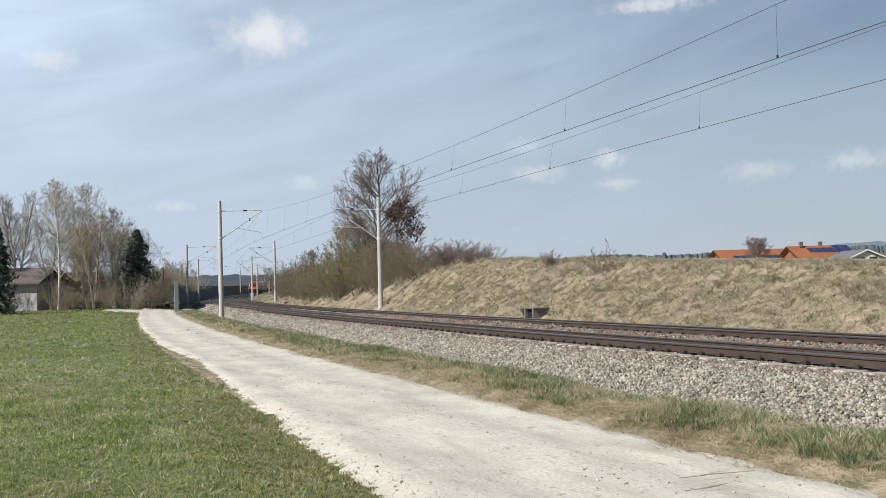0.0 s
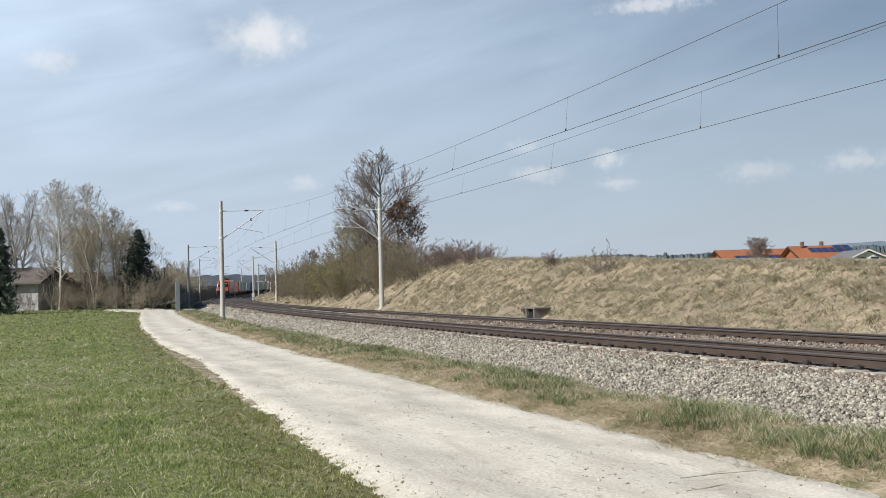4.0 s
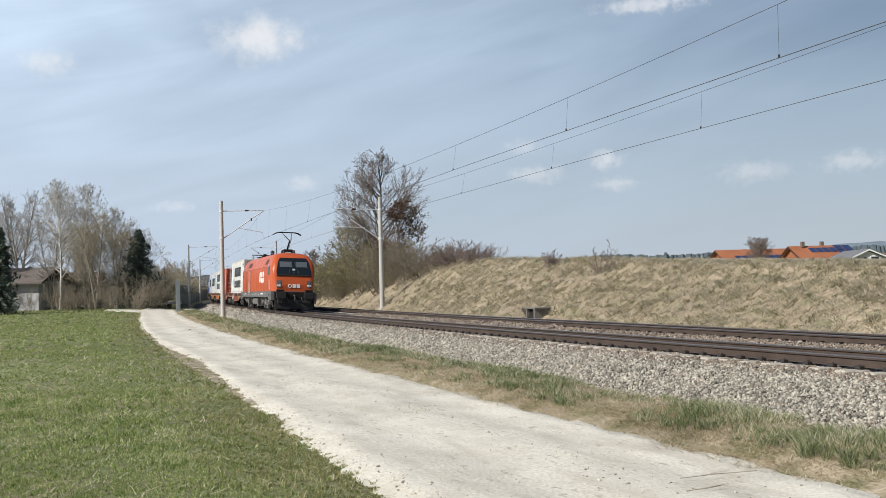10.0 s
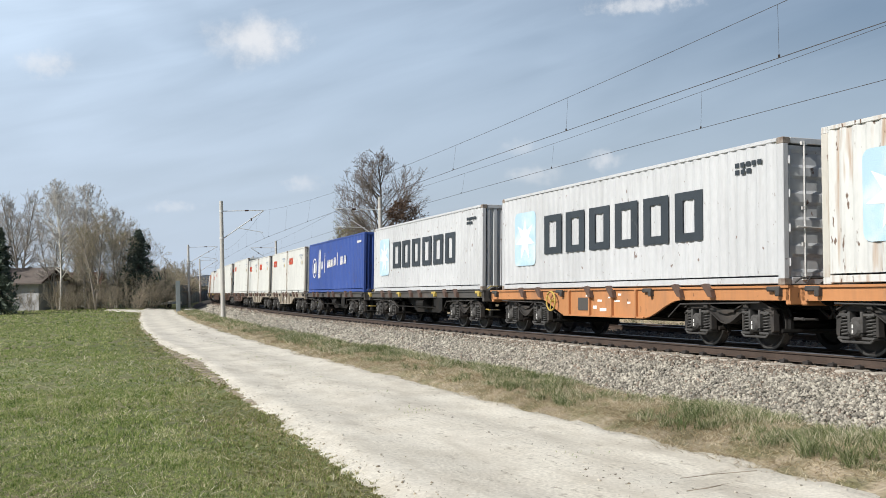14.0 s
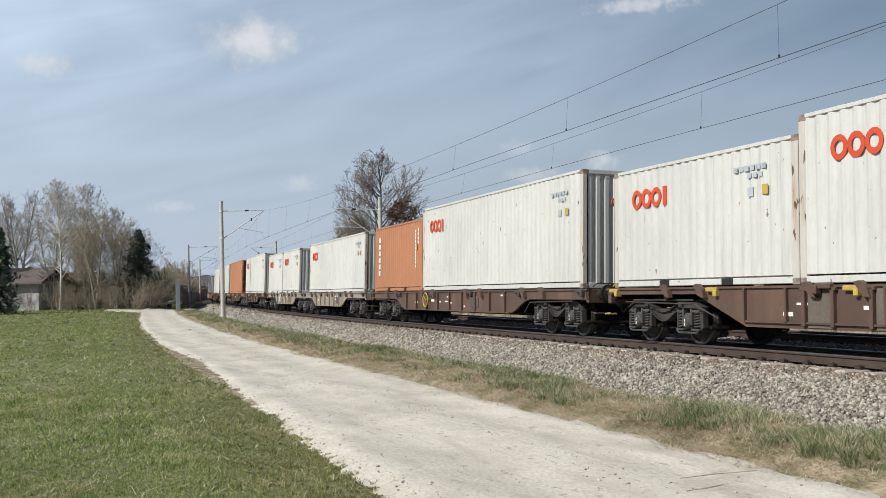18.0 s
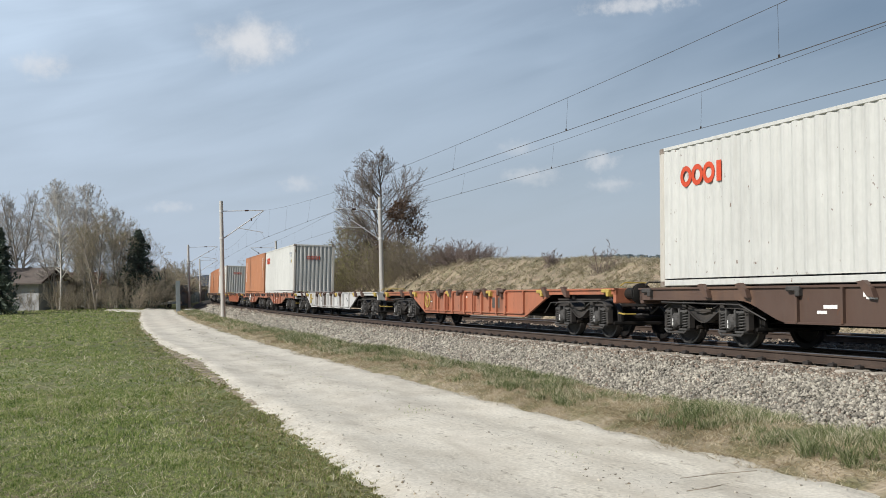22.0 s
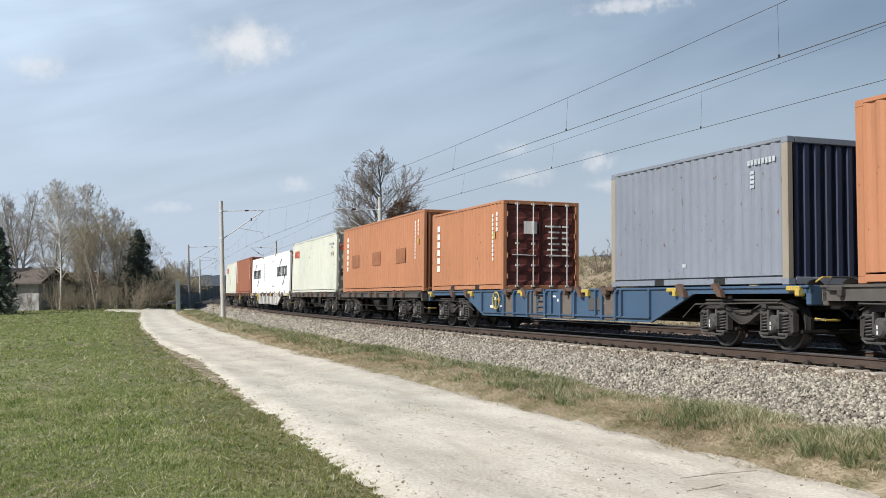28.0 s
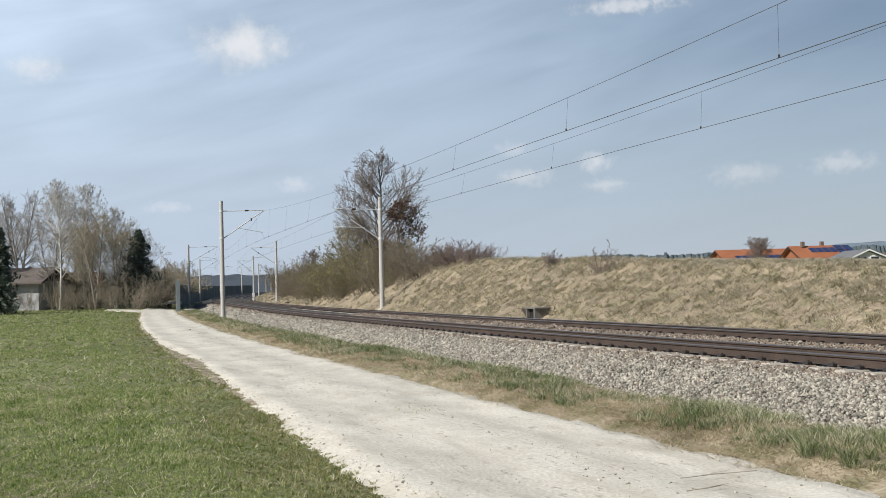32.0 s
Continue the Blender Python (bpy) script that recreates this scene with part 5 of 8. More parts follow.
            part("wiper", Geo().tube((sx * a[0], a[1], a[2]), (sx * b[0], b[1], b[2]), 0.018, 0.014, 5), M["gear_grey"], e)
        rows = [tuple(c * (sx if q == 0 else 1) for q, c in enumerate(screen_point(y, 2.36, 0.03))) for y in (-1.15, -0.9, -0.5, 0, 0.5, 0.9, 1.15)]
        part("wiper_rail", Geo().line(rows, 0.05), M["black"], e)
        g = Geo()
        for i, y in enumerate((-0.28, 0.0, 0.28)):
            px, _, _ = screen_point(y, 1.66, 0.012)
            g.box((sx * px, y, 1.66), (0.02, 0.22, 0.24), 0.0) if i else g.ring((sx * px, y, 1.66), (1, 0, 0), 0.1, 0.03, 16, 5)
        part("painted_sign", g, M["white_mark"], e, "white ring and slab shapes")
        for side in (-1, 1):
            # cab side window; one door with its rails on each side
            x0, x1 = 7.30, 8.22
            rows = []
            for i in range(5):
                z = 2.42 + 0.70 * i / 4
                lead = x1 - 0.34 * (i / 4) ** 1.3
                rows.append([(sx * (x0 + (lead - x0) * j / 6), z) for j in range(7)])
            if sx < 0:
                rows = [r[::-1] for r in rows]
            part("cab_window", side_patch(side, rows), M["side_glass"], e, "grey-tinted side window")
            if sx * side > 0:
                for x in (2.45, 3.15):
                    part("grab_rail", Geo().tube((sx * x, side * 1.56, 1.22), (sx * x, side * 1.54, 2.86), 0.022, 0.022, 6), M["steel"], e, "pale grab rail")
                g = Geo()
                for x in (2.55, 3.07):
                    g.box((sx * x, side * 1.494, 2.1), (0.025, 0.012, 1.6))
                part("cab_door", g.box((sx * 2.81, side * 1.494, 2.90), (0.54, 0.012, 0.025)), M["brown_patch"], e, "door joints")
                part("door_handle", Geo().box((sx * 2.65, side * 1.51, 1.95), (0.10, 0.04, 0.16), 0.01).box((sx * 2.65, side * 1.51, 1.5), (0.10, 0.04, 0.16), 0.01), M["steel"], e)
            else:
                part("marker_rail", Geo().tube((sx * 8.35, side * 1.50, 1.42), (sx * 8.22, side * 1.52, 2.05), 0.028, 0.028, 6), M["white_mark"], e, "white slanted grab rail")
            part("step", Geo().box((sx * 2.8, side * 1.46, 0.62), (0.5, 0.16, 0.03)).box((sx * 2.8, side * 1.44, 0.4), (0.5, 0.16, 0.03)).box((sx * 2.55, side * 1.44, 0.6), (0.03, 0.14, 0.5)).box((sx * 3.05, side * 1.44, 0.6), (0.03, 0.14, 0.5)), M["gear_grey"], e)
            # openings are flat black plates on the skirt, their shade painted
            part("skirt_hatch", Geo().box((sx * 8.78, side * 1.503, 1.02), (0.24, 0.012, 0.22), 0.004).lathe([(0, side * 0.008), (0.10, side * 0.008), (0.10, 0)], (sx * 8.1, side * 1.50, 1.06), (0, 1, 0), 16), M["black"], e, "black plates for the shaded openings in the skirt")
            part("foot_step", Geo().box((sx * 8.8, side * 1.46, 0.50), (0.56, 0.10, 0.03)).box((sx * 8.53, side * 1.46, 0.62), (0.03, 0.08, 0.24)).box((sx * 9.07, side * 1.46, 0.62), (0.03, 0.08, 0.24)), M["grey_skirt"], e)
            part("step_plate", Geo().prism([(sx * 8.4, 0.72), (sx * 8.9, 0.72), (sx * 9.3, 0.25), (sx * 8.9, 0.25)], side * 1.36 - 0.02, side * 1.36 + 0.02), M["gear_grey"], e)
    # sloping roof grilles on the leaning part of the side
    for side in (-1, 1):
        for x, w in ((5.75, 0.98), (-3.45, 0.62), (-4.25, 0.70), (-5.05, 0.16)):
            a, b = (side * shell_y(0, 3.12), 3.12), (side * shell_y(0, 3.47), 3.47)
            dx = 0.16 if x < 0 else 0.10
            n = 0.02
            vs = [(x - w / 2 - dx, a[0] + side * n, a[1] + n), (x + w / 2 - dx, a[0] + side * n, a[1] + n), (x + w / 2 + dx, b[0] + side * n, b[1] + n), (x - w / 2 + dx, b[0] + side * n, b[1] + n)]
            part("roof_grille", Geo().add(vs, [(0, 1, 2, 3) if side < 0 else (3, 2, 1, 0)]), M["grille"], e, "dark slanted grille")
        g = Geo()
        for k in range(2):
            rows = []
            for i in range(25):
                t = 2 * math.pi * i / 24
                rows.append([(4.1 + side * 0.85 + q * 0.36 * math.cos(t), side * (1.49 + w), 2.28 + q * 0.39 * math.sin(t)) for q, w in ((0.55, 0.0), (0.55, 0.012), (1.0, 0.012), (1.0, 0.0))])
        g.sheet(rows, side > 0)
        for c in (4.1 - side * 0.02, 4.1 - side * 0.86):
            g.box((c, side * 1.496, 2.28 + 0.205), (0.56, 0.014, 0.33), 0.004).box((c, side * 1.496, 2.28 - 0.205), (0.60, 0.014, 0.33), 0.004)
        part("painted_sign", g, M["white_mark"], e, "large white ring and slab shapes")
        g = Geo()
        for x, w, z, h in ((-5.9, 0.3, 1.14, 0.05), (-5.9, 0.3, 1.06, 0.04), (-4.9, 0.3, 1.12, 0.05), (-4.1, 0.4, 1.12, 0.05), (-3.6, 0.35, 1.06, 0.04), (-1.1, 0.35, 1.08, 0.035), (-0.3, 0.35, 1.10, 0.035), (0.4, 0.9, 1.135, 0.02), (0.4, 0.9, 1.05, 0.02),
                           (2.2, 0.5, 1.13, 0.015), (2.2, 0.5, 1.07, 0.03), (3.35, 0.75, 1.12, 0.06), (4.15, 0.9, 1.14, 0.115), (6.0, 0.3, 1.14, 0.05), (-6.6, 0.25, 1.05, 0.05)):
            n = max(2, int(w / 0.10)) if h > 0.03 else 1
            for i in range(n):
                g.box((x + (i + 0.5) * w / n, side * 1.503, z), (w / n * (0.66 if n > 1 else 1.0), 0.008, h))
        part("painted_lettering", g, M["white_mark"], e, "small white unreadable marks")
    # roof gear
    g = Geo().box((-4.2, 0, 3.96), (2.2, 1.2, 0.14), 0.04).box((-1.6, 0.1, 4.0), (0.5, 0.6, 0.3), 0.05)
    for x in (-4.9, -4.2, -3.5):
        for y in (-0.35, 0.35):
            g.tube((x, y, 3.98), (x, y, 4.16), 0.08, 0.06, 8)
    g.tube((-5.0, 0.35, 4.17), (-3.2, 0.35, 4.17), 0.035, 0.035, 6).tube((-4.9, -0.35, 4.18), (-3.4, -0.35, 4.18), 0.05, 0.05, 6)
    g.box((-5.6, 0.2, 4.02), (0.5, 0.5, 0.22), 0.05).tube((-3.1, -0.45, 4.06), (-2.3, -0.45, 4.08), 0.11, 0.11, 10)
    for x in (-2.9, -2.7, -2.5):
        g.lathe([(0.13, -0.03), (0.16, 0.0), (0.13, 0.03)], (x, -0.45, 4.07), (1, 0, 0), 12)
    for i in range(5):
        g.lathe([(0.10, 0.0), (0.19, 0.03), (0.10, 0.06)], (-1.6, 0.0, 4.08 + i * 0.075), (0, 0, 1), 12)
    g.line([(-1.6, 0, 4.46), (-2.2, 0.1, 4.38), (-3.2, 0.35, 4.17)], 0.02, 5)
    part("roof_gear", g, M["dark_gear"], e, "dark insulators and bus bars")
    for side in (-1, 1):                                   # joint between side wall and leaning roof panel
        part("roof_joint", Geo().line([(x, side * (shell_y(x, 2.95) + 0.003), 2.95) for x in (-7.2, -3.5, 0, 3.5, 7.2)], 0.008, 4), M["grille"], e, "dark panel joint")
    # raised current collector at the leading end, folded one at the rear
    p = thing_part("pantograph", e)
    x0 = 6.15
    part("base_frame", Geo().line([(x0 - 0.65, -0.36, 4.10), (x0 + 0.65, -0.36, 4.10), (x0 + 0.65, 0.36, 4.10), (x0 - 0.65, 0.36, 4.10), (x0 - 0.65, -0.36, 4.10)], 0.035).box((x0 - 0.5, 0, 4.15), (0.16, 0.72, 0.10), 0.02).tube((x0 - 0.45, -0.2, 4.18), (x0 + 0.30, -0.2, 4.16), 0.07, 0.05, 8).box((x0 + 0.35, 0.1, 4.14), (0.22, 0.3, 0.12), 0.02), M["dark_gear"], p)
    part("control_rod", Geo().tube((x0 - 0.20, 0.06, 4.14), (x0 + 0.68, 0.06, 4.74), 0.018, 0.018, 6), M["gear_grey"], p)
    for a in (-0.5, 0.5):
        part("insulator", Geo().tube((x0 + a, 0.35, 3.92), (x0 + a, 0.35, 4.08), 0.09, 0.06, 8).tube((x0 + a, -0.35, 3.92), (x0 + a, -0.35, 4.08), 0.09, 0.06, 8), M["grille"], p)
    part("lower_arm", Geo().tube((x0 - 0.5, 0, 4.16), (x0 + 0.75, 0, 4.82), 0.065, 0.05, 8), M["dark_gear"], p)
    part("upper_arm", Geo().tube((x0 + 0.75, 0.08, 4.82), (x0 - 0.65, 0.30, 5.34), 0.03, 0.022, 6).tube((x0 + 0.75, -0.08, 4.82), (x0 - 0.65, -0.30, 5.34), 0.03, 0.022, 6), M["dark_gear"], p)
    g = Geo()
    for a in (-0.18, 0.18):
        g.line([(x0 - 0.65 + a, -0.98, 5.24), (x0 - 0.65 + a, -0.75, 5.38), (x0 - 0.65 + a, -0.5, 5.42), (x0 - 0.65 + a, 0.5, 5.42), (x0 - 0.65 + a, 0.75, 5.38), (x0 - 0.65 + a, 0.98, 5.24)], 0.03)
    part("collector_head", g, M["dark_gear"], p)
    part("folded_pantograph", Geo().box((-6.3, 0, 4.08), (1.5, 1.0, 0.08), 0.02).tube((-6.9, 0, 4.16), (-5.6, 0, 4.22), 0.06, 0.05, 8).tube((-5.6, 0, 4.24), (-7.2, 0, 4.3), 0.04, 0.03, 6).tube((-7.2, -0.9, 4.3), (-7.2, 0.9, 4.3), 0.035, 0.035, 6), M["dark_gear"], e)
    # running gear
    for x in (-4.95, 4.95):
        b = part("bogie", Geo().box((x, 0, 0.70), (3.4, 2.0, 0.3), 0.05), M["dark_gear"], e)
        for side in (-1, 1):
            y = side * 1.12
            part("side_frame", Geo().prism([(x - 1.95, 0.92), (x + 1.95, 0.92), (x + 1.9, 0.76), (x + 1.05, 0.74), (x + 0.88, 0.42), (x + 0.75, 0.36), (x - 0.75, 0.36), (x - 0.88, 0.42), (x - 1.05, 0.74), (x - 1.9, 0.76)], y - 0.06, y + 0.06), M["engine_frame"], b, "grey welded bogie frame")
            for k in (-1.5, 1.5):
                q = 1 if k > 0 else -1
                part("wheel", Geo().lathe([(r * 1.25, side * a) for r, a in ((0.06, 0.10), (0.16, 0.10), (0.20, 0.055), (0.36, 0.045), (0.40, 0.065), (WR, 0.065), (WR + 0.02, -0.07), (0.34, -0.03))], (x + k, side * 0.73, 0.575), (0, 1, 0), 28), M["wheel"], b)
                part("wheel_tread", Geo().lathe([(0.50, side * 0.083), (0.572, side * 0.083), (0.578, side * 0.07)], (x + k, side * 0.73, 0.575), (0, 1, 0), 28), M["tread"], b, "bright worn tyre")
                part("axle_box", Geo().prism([(x + k - 0.26, 0.60), (x + k - 0.14, 0.76), (x + k + 0.14, 0.76), (x + k + 0.26, 0.60), (x + k + 0.20, 0.40), (x + k - 0.20, 0.40)], y - 0.10, y + 0.10).lathe([(0, side * 0.20), (0.13, side * 0.20), (0.17, side * 0.15), (0.19, 0)], (x + k, y, 0.575), (0, 1, 0), 16).prism([(x + k - q * 0.24, 0.56), (x + k - q * 0.80, 0.50), (x + k - q * 0.80, 0.40), (x + k - q * 0.24, 0.44)], y - 0.05, y + 0.05), M["engine_gear"], b)
                for o in (-0.22, 0.22):
                    part("coil_spring", shared(("coil_spring", "engine"), lambda: spring_geo(0.10, 0.026, 0.20, 4)), M["dark_gear"], b).location = (x + k + o, y, 0.72)
                    part("spring_cap", Geo().box((x + k + o, y, 0.70), (0.26, 0.26, 0.04), 0.012), M["engine_gear"], b)
                part("brake_hanger", Geo().prism([(x + k - q * 0.98, 0.36), (x + k - q * 0.62, 0.36), (x + k - q * 0.68, 0.12), (x + k - q * 0.90, 0.12)], y - 0.12, y + 0.04).tube((x + k - q * 0.94, y, 0.22), (x + k - q * 0.66, y, 0.22), 0.04, 0.04, 8), M["engine_gear"], b)
                part("sand_pipe", Geo().line([(x + k + q * 0.62, y * 1.02, 0.70), (x + k + q * 0.66, y * 0.98, 0.40), (x + k + q * 0.52, y * 0.75, 0.12)], 0.026, 6), M["engine_gear"], b)
                part("cable", Geo().line([(x + k - q * 0.50, y + side * 0.12, 0.86), (x + k - q * 0.44, y + side * 0.16, 0.56), (x + k - q * 0.30, y + side * 0.17, 0.44), (x + k - q * 0.12, y + side * 0.18, 0.52)], 0.016, 5), M["gear_grey"], b)
            part("yaw_damper", Geo().tube((x - 1.15, side * 1.26, 0.84), (x - 0.60, side * 1.26, 0.80), 0.085, 0.085, 10).tube((x - 0.60, side * 1.26, 0.80), (x - 0.12, side * 1.26, 0.77), 0.06, 0.06, 10).box((x - 0.08, side * 1.24, 0.76), (0.12, 0.12, 0.20), 0.02).box((x - 1.20, side * 1.24, 0.86), (0.14, 0.14, 0.20), 0.02), M["engine_gear"], b, "grey hydraulic damper")
            part("spring_housing", Geo().tube((x + 0.26, side * 1.20, 0.40), (x + 0.26, side * 1.20, 0.90), 0.17, 0.17, 14).tube((x - 0.30, side * 1.17, 0.42), (x - 0.30, side * 1.17, 0.66), 0.15, 0.15, 14), M["engine_gear"], b)
            part("damper", Geo().tube((x + 0.52, side * 1.28, 0.42), (x + 0.50, side * 1.28, 0.70), 0.055, 0.055, 10).tube((x + 0.50, side * 1.28, 0.68), (x + 0.49, side * 1.28, 0.94), 0.035, 0.035, 8).box((x + 0.49, side * 1.27, 0.93), (0.14, 0.12, 0.08), 0.02), M["engine_gear"], b, "upright damper")
            part("cover_plate", Geo().box((x + 0.82, side * 1.20, 0.60), (0.34, 0.10, 0.48), 0.02), M["engine_gear"], b)
            part("sensor_plate", Geo().box((x + 0.50, side * 1.18, 0.20), (0.86, 0.12, 0.06), 0.012).tube((x + 0.74, side * 1.18, 0.22), (x + 0.74, side * 1.18, 0.38), 0.025, 0.025, 6), M["engine_gear"], b)
            part("sand_box", Geo().box((x - 2.06, side * 1.22, 0.76), (0.20, 0.26, 0.36), 0.03), M["engine_gear"], b)
    for side in (-1, 1):
        for i in range(5):
            part("equipment_box", Geo().box((-1.68 + 0.55 * i, side * 1.12, 0.62), (0.50, 0.46, 0.42), 0.02), M["engine_gear"] if i != 1 else M["engine_frame"], e)
        part("box_rib", Geo().box((-0.58, side * 1.33, 0.40), (2.8, 0.05, 0.03)), M["engine_frame"], e)
        part("junction_box", Geo().box((-1.75, side * 1.24, 0.86), (0.42, 0.42, 0.10), 0.015), M["engine_gear"], e)
        part("battery_box", Geo().box((1.62, side * 1.22, 0.36), (0.72, 0.42, 0.20), 0.02).box((1.62, side * 1.1, 0.62), (0.10, 0.10, 0.44)), M["engine_gear"], e)
        part("riser_box", Geo().box((2.12, side * 1.30, 0.76), (0.20, 0.16, 0.40), 0.02), M["engine_gear"], e)
    part("transformer_tank", Geo().box((0, 0, 0.6), (4.6, 1.9, 0.6), 0.05), M["dark_gear"], e)
    return e


def thing_part(name, parent):
    """A part that only gathers its own pieces: a small base plate carries them."""
    return part(name, Geo().box((5.9, 0, 3.97), (0.5, 0.4, 0.06), 0.01), M["dark_gear"], parent)


# ---- the train, front to rear: places are metres behind the engine's front ----
TRAIN = []                       # (thing, middle behind the front, half bogie distance, lift, place along its wagon)
TRAIN.append((engine(), 9.0, 4.95, 0.0, 0.0))

WHITE = "cream-white {} container with orange-red ring marks, on a wagon"
LABEL = {
    "m1": "rust-streaked white forty-foot container with star and dark word shapes",
    "rg40": WHITE.format("forty-foot"), "rg20": WHITE.format("twenty-foot"),
    "tr40": "terracotta forty-foot container with white column of letter shapes",
    "tr20": "terracotta twenty-foot container with white column of letter shapes",
    "gs": "pale grey forty-foot container with blue panel, star and dark word",
}


def add_wagon(style, a, b, key, label, boxes=(), inset=2.0, **kw):
    """A wagon whose body reaches from a to b metres behind the front, and the containers on it."""
    L = b - a
    bo = kw.pop("bogies", (L / 2 - inset, -L / 2 + inset))
    w = wagon(style, L, bo[0], bo[1], key, label, **kw)
    mid, half = (a + b) / 2, (L / 2 - inset)
    TRAIN.append((w, mid, half, 0.0, 0.0))
    for lead, box in boxes:
        size = 12.03 if box[0] == 40 else 6.02
        c = container(size, *box[1:6], flat=len(box) > 6)
        TRAIN.append((c, mid, half, TOP + 0.006, mid - (lead + size / 2)))


HC, ST = 2.896, 2.591
R40 = (40, HC, "white", "rings", "corrugated", LABEL["rg40"])
R40D = (40, HC, "white", "rings", "doors", "cream-white forty-foot container with ring marks and barred doors")
R20 = (20, ST, "white", "rings", "corrugated", LABEL["rg20"])
T40 = (40, HC, "orange", "column", "corrugated", LABEL["tr40"])
T20 = (20, ST, "orange", "column", "doors", LABEL["tr20"])
T40D = (40, HC, "orange", "marks", "doors", "terracotta forty-foot container with dark red-brown doors")

RED_W = "rusty red container wagon with two bogies"
ORA_W = "orange container wagon with deep side beams"
DRK_W = "dark grey container wagon with plain sills"
BRN_W = "dusty brown container wagon with deep side beams"
add_wagon("shallow", 18.95, 32.05, "w_red", RED_W, [(19.25, (40, HC, "rusty_white", "star_two_words", "corrugated", LABEL["m1"]))], wheel="steel -2.2")
add_wagon("shallow", 32.75, 45.35, "w_red", RED_W + ", half empty", [(38.63, (20, ST, "red", "slant_word", "doors", "brick-red twenty-foot container with white wing sign and doors"))], wheel="yellow -1.6")
add_wagon("belly", 45.95, 58.75, "w_orange", ORA_W, [(46.2, (40, ST, "rusty_white", "star_two_words", "corrugated", "patched white forty-foot container with dark word shapes"))])
add_wagon("belly", 59.0, 71.9, "w_orange", ORA_W, [(59.15, (40, ST, "grey", "star_word", "doors", LABEL["gs"]))], wheel="yellow -2.4")
add_wagon("flat", 72.5, 85.4, "w_grey", DRK_W, [(72.66, (40, ST, "grey", "star_word", "corrugated", LABEL["gs"]))], fittings="yellow")
add_wagon("flat", 86.1, 99.0, "w_grey", DRK_W, [(86.35, (40, ST, "blue", "script", "corrugated", "royal blue forty-foot container with white handwritten sign"))])
add_wagon("belly", 99.5, 112.6, "w_beige", BRN_W, [(99.75, R20), (105.95, R20)])
add_wagon("belly", 113.2, 126.2, "w_beige", BRN_W, [(113.5, R20), (119.7, R20)])
add_wagon("belly", 126.6, 140.4, "w_brown", BRN_W, [(126.76, R40)], ends=(True, False), bogies=(4.9, -6.3))
add_wagon("belly", 140.6, 154.9, "w_brown", BRN_W, [(142.2, R40D)], ends=(False, True), bogies=(6.0, -5.1), wheel="yellow -0.2")
add_wagon("wedge", 155.6, 174.3, "w_brown", "red-brown long container wagon with ladder", [(155.95, R40D), (168.0, R20)], fittings="yellow")
add_wagon("belly", 175.2, 194.1, "w_brown", BRN_W + ", long", [(175.5, R40), (187.6, (20, ST, "orange", "column", "corrugated", LABEL["tr20"]))], wheel="yellow -2.2")
add_wagon("belly", 195.1, 208.8, "w_beige", BRN_W, [(195.35, (40, ST, *R40[2:]))], ends=(True, False), bogies=(4.8, -6.2))
add_wagon("belly", 209.0, 223.1, "w_beige", BRN_W, [(210.55, R20), (216.75, R20)], ends=(False, True), bogies=(5.9, -5.0), wheel="steel -0.5")
add_wagon("belly", 224.7, 238.6, "w_brown", BRN_W, [(225, R40)], ends=(True, False), bogies=(4.9, -6.3), fittings="yellow")
add_wagon("belly", 238.8, 253.1, "w_brown", BRN_W, [(240.45, T40D)], ends=(False, True), bogies=(6.0, -5.1), fittings="yellow")
add_wagon("belly", 253.8, 267.8, "w_brown", BRN_W, [(254.2, (40, HC, "white", "big_rings", "reefer", "smooth white refrigerated forty-foot container with large ring marks", True))], ends=(True, False), bogies=(4.9, -6.4), fittings="yellow", extra="yellow_word", wheel="yellow -3.0")
add_wagon("belly", 268, 282.3, "w_brown", BRN_W, [(269.5, R40D)], ends=(False, True), bogies=(6.0, -5.1))
add_wagon("wedge", 283.3, 301.4, "w_vermilion", "empty vermilion container wagon with yellow fittings", wheel="yellow -3.6", fittings="yellow")
add_wagon("wedge", 302.5, 321, "w_white", "empty white container wagon with yellow fittings", wheel="yellow -4.0", fittings="yellow")
add_wagon("shallow", 321.6, 334.3, "w_red", RED_W, [(321.8, R40)])
add_wagon("shallow", 334.6, 347.2, "w_red", RED_W, [(334.65, T40)], wheel="steel -0.9")
add_wagon("wedge", 348.1, 366.7, "w_vermilion", "empty orange container wagon with yellow fittings", fittings="yellow", extra="yellow_word")
add_wagon("flat", 367.3, 380.1, "w_grey", DRK_W, [(367.6, R40)], fittings="yellow")
add_wagon("flat", 380.6, 393.5, "w_grey", DRK_W, [(380.7, T40)])
add_wagon("belly", 394.1, 407, "w_beige", BRN_W, [(394.4, T40)])
add_wagon("belly", 407.4, 420.3, "w_beige", BRN_W, [(407.7, R40)])
add_wagon("belly", 421, 438.3, "w_grey", "dark container wagon, its front part empty", [(425.5, T40D)], wheel="yellow -2.2")
add_wagon("wedge", 438.55, 457.6, "w_blue", "blue container wagon with a gap between two boxes", [(439.1, (20, ST, "slate", "slate", "corrugated", "worn slate-grey twenty-foot container with rusty posts")), (451.25, T20)], fittings="yellow", wheel="yellow -3.4", extra="ladder")
add_wagon("flat", 458.3, 471, "w_grey", DRK_W, [(458.2, (40, HC, "orange", "column_patches", "corrugated", "terracotta forty-foot container with three darker patches"))])
add_wagon("flat", 471.5, 484.3, "w_grey", DRK_W, [(471.65, (40, HC, "mint", "rings", "doors", "pale green-white forty-foot container with ring marks"))])
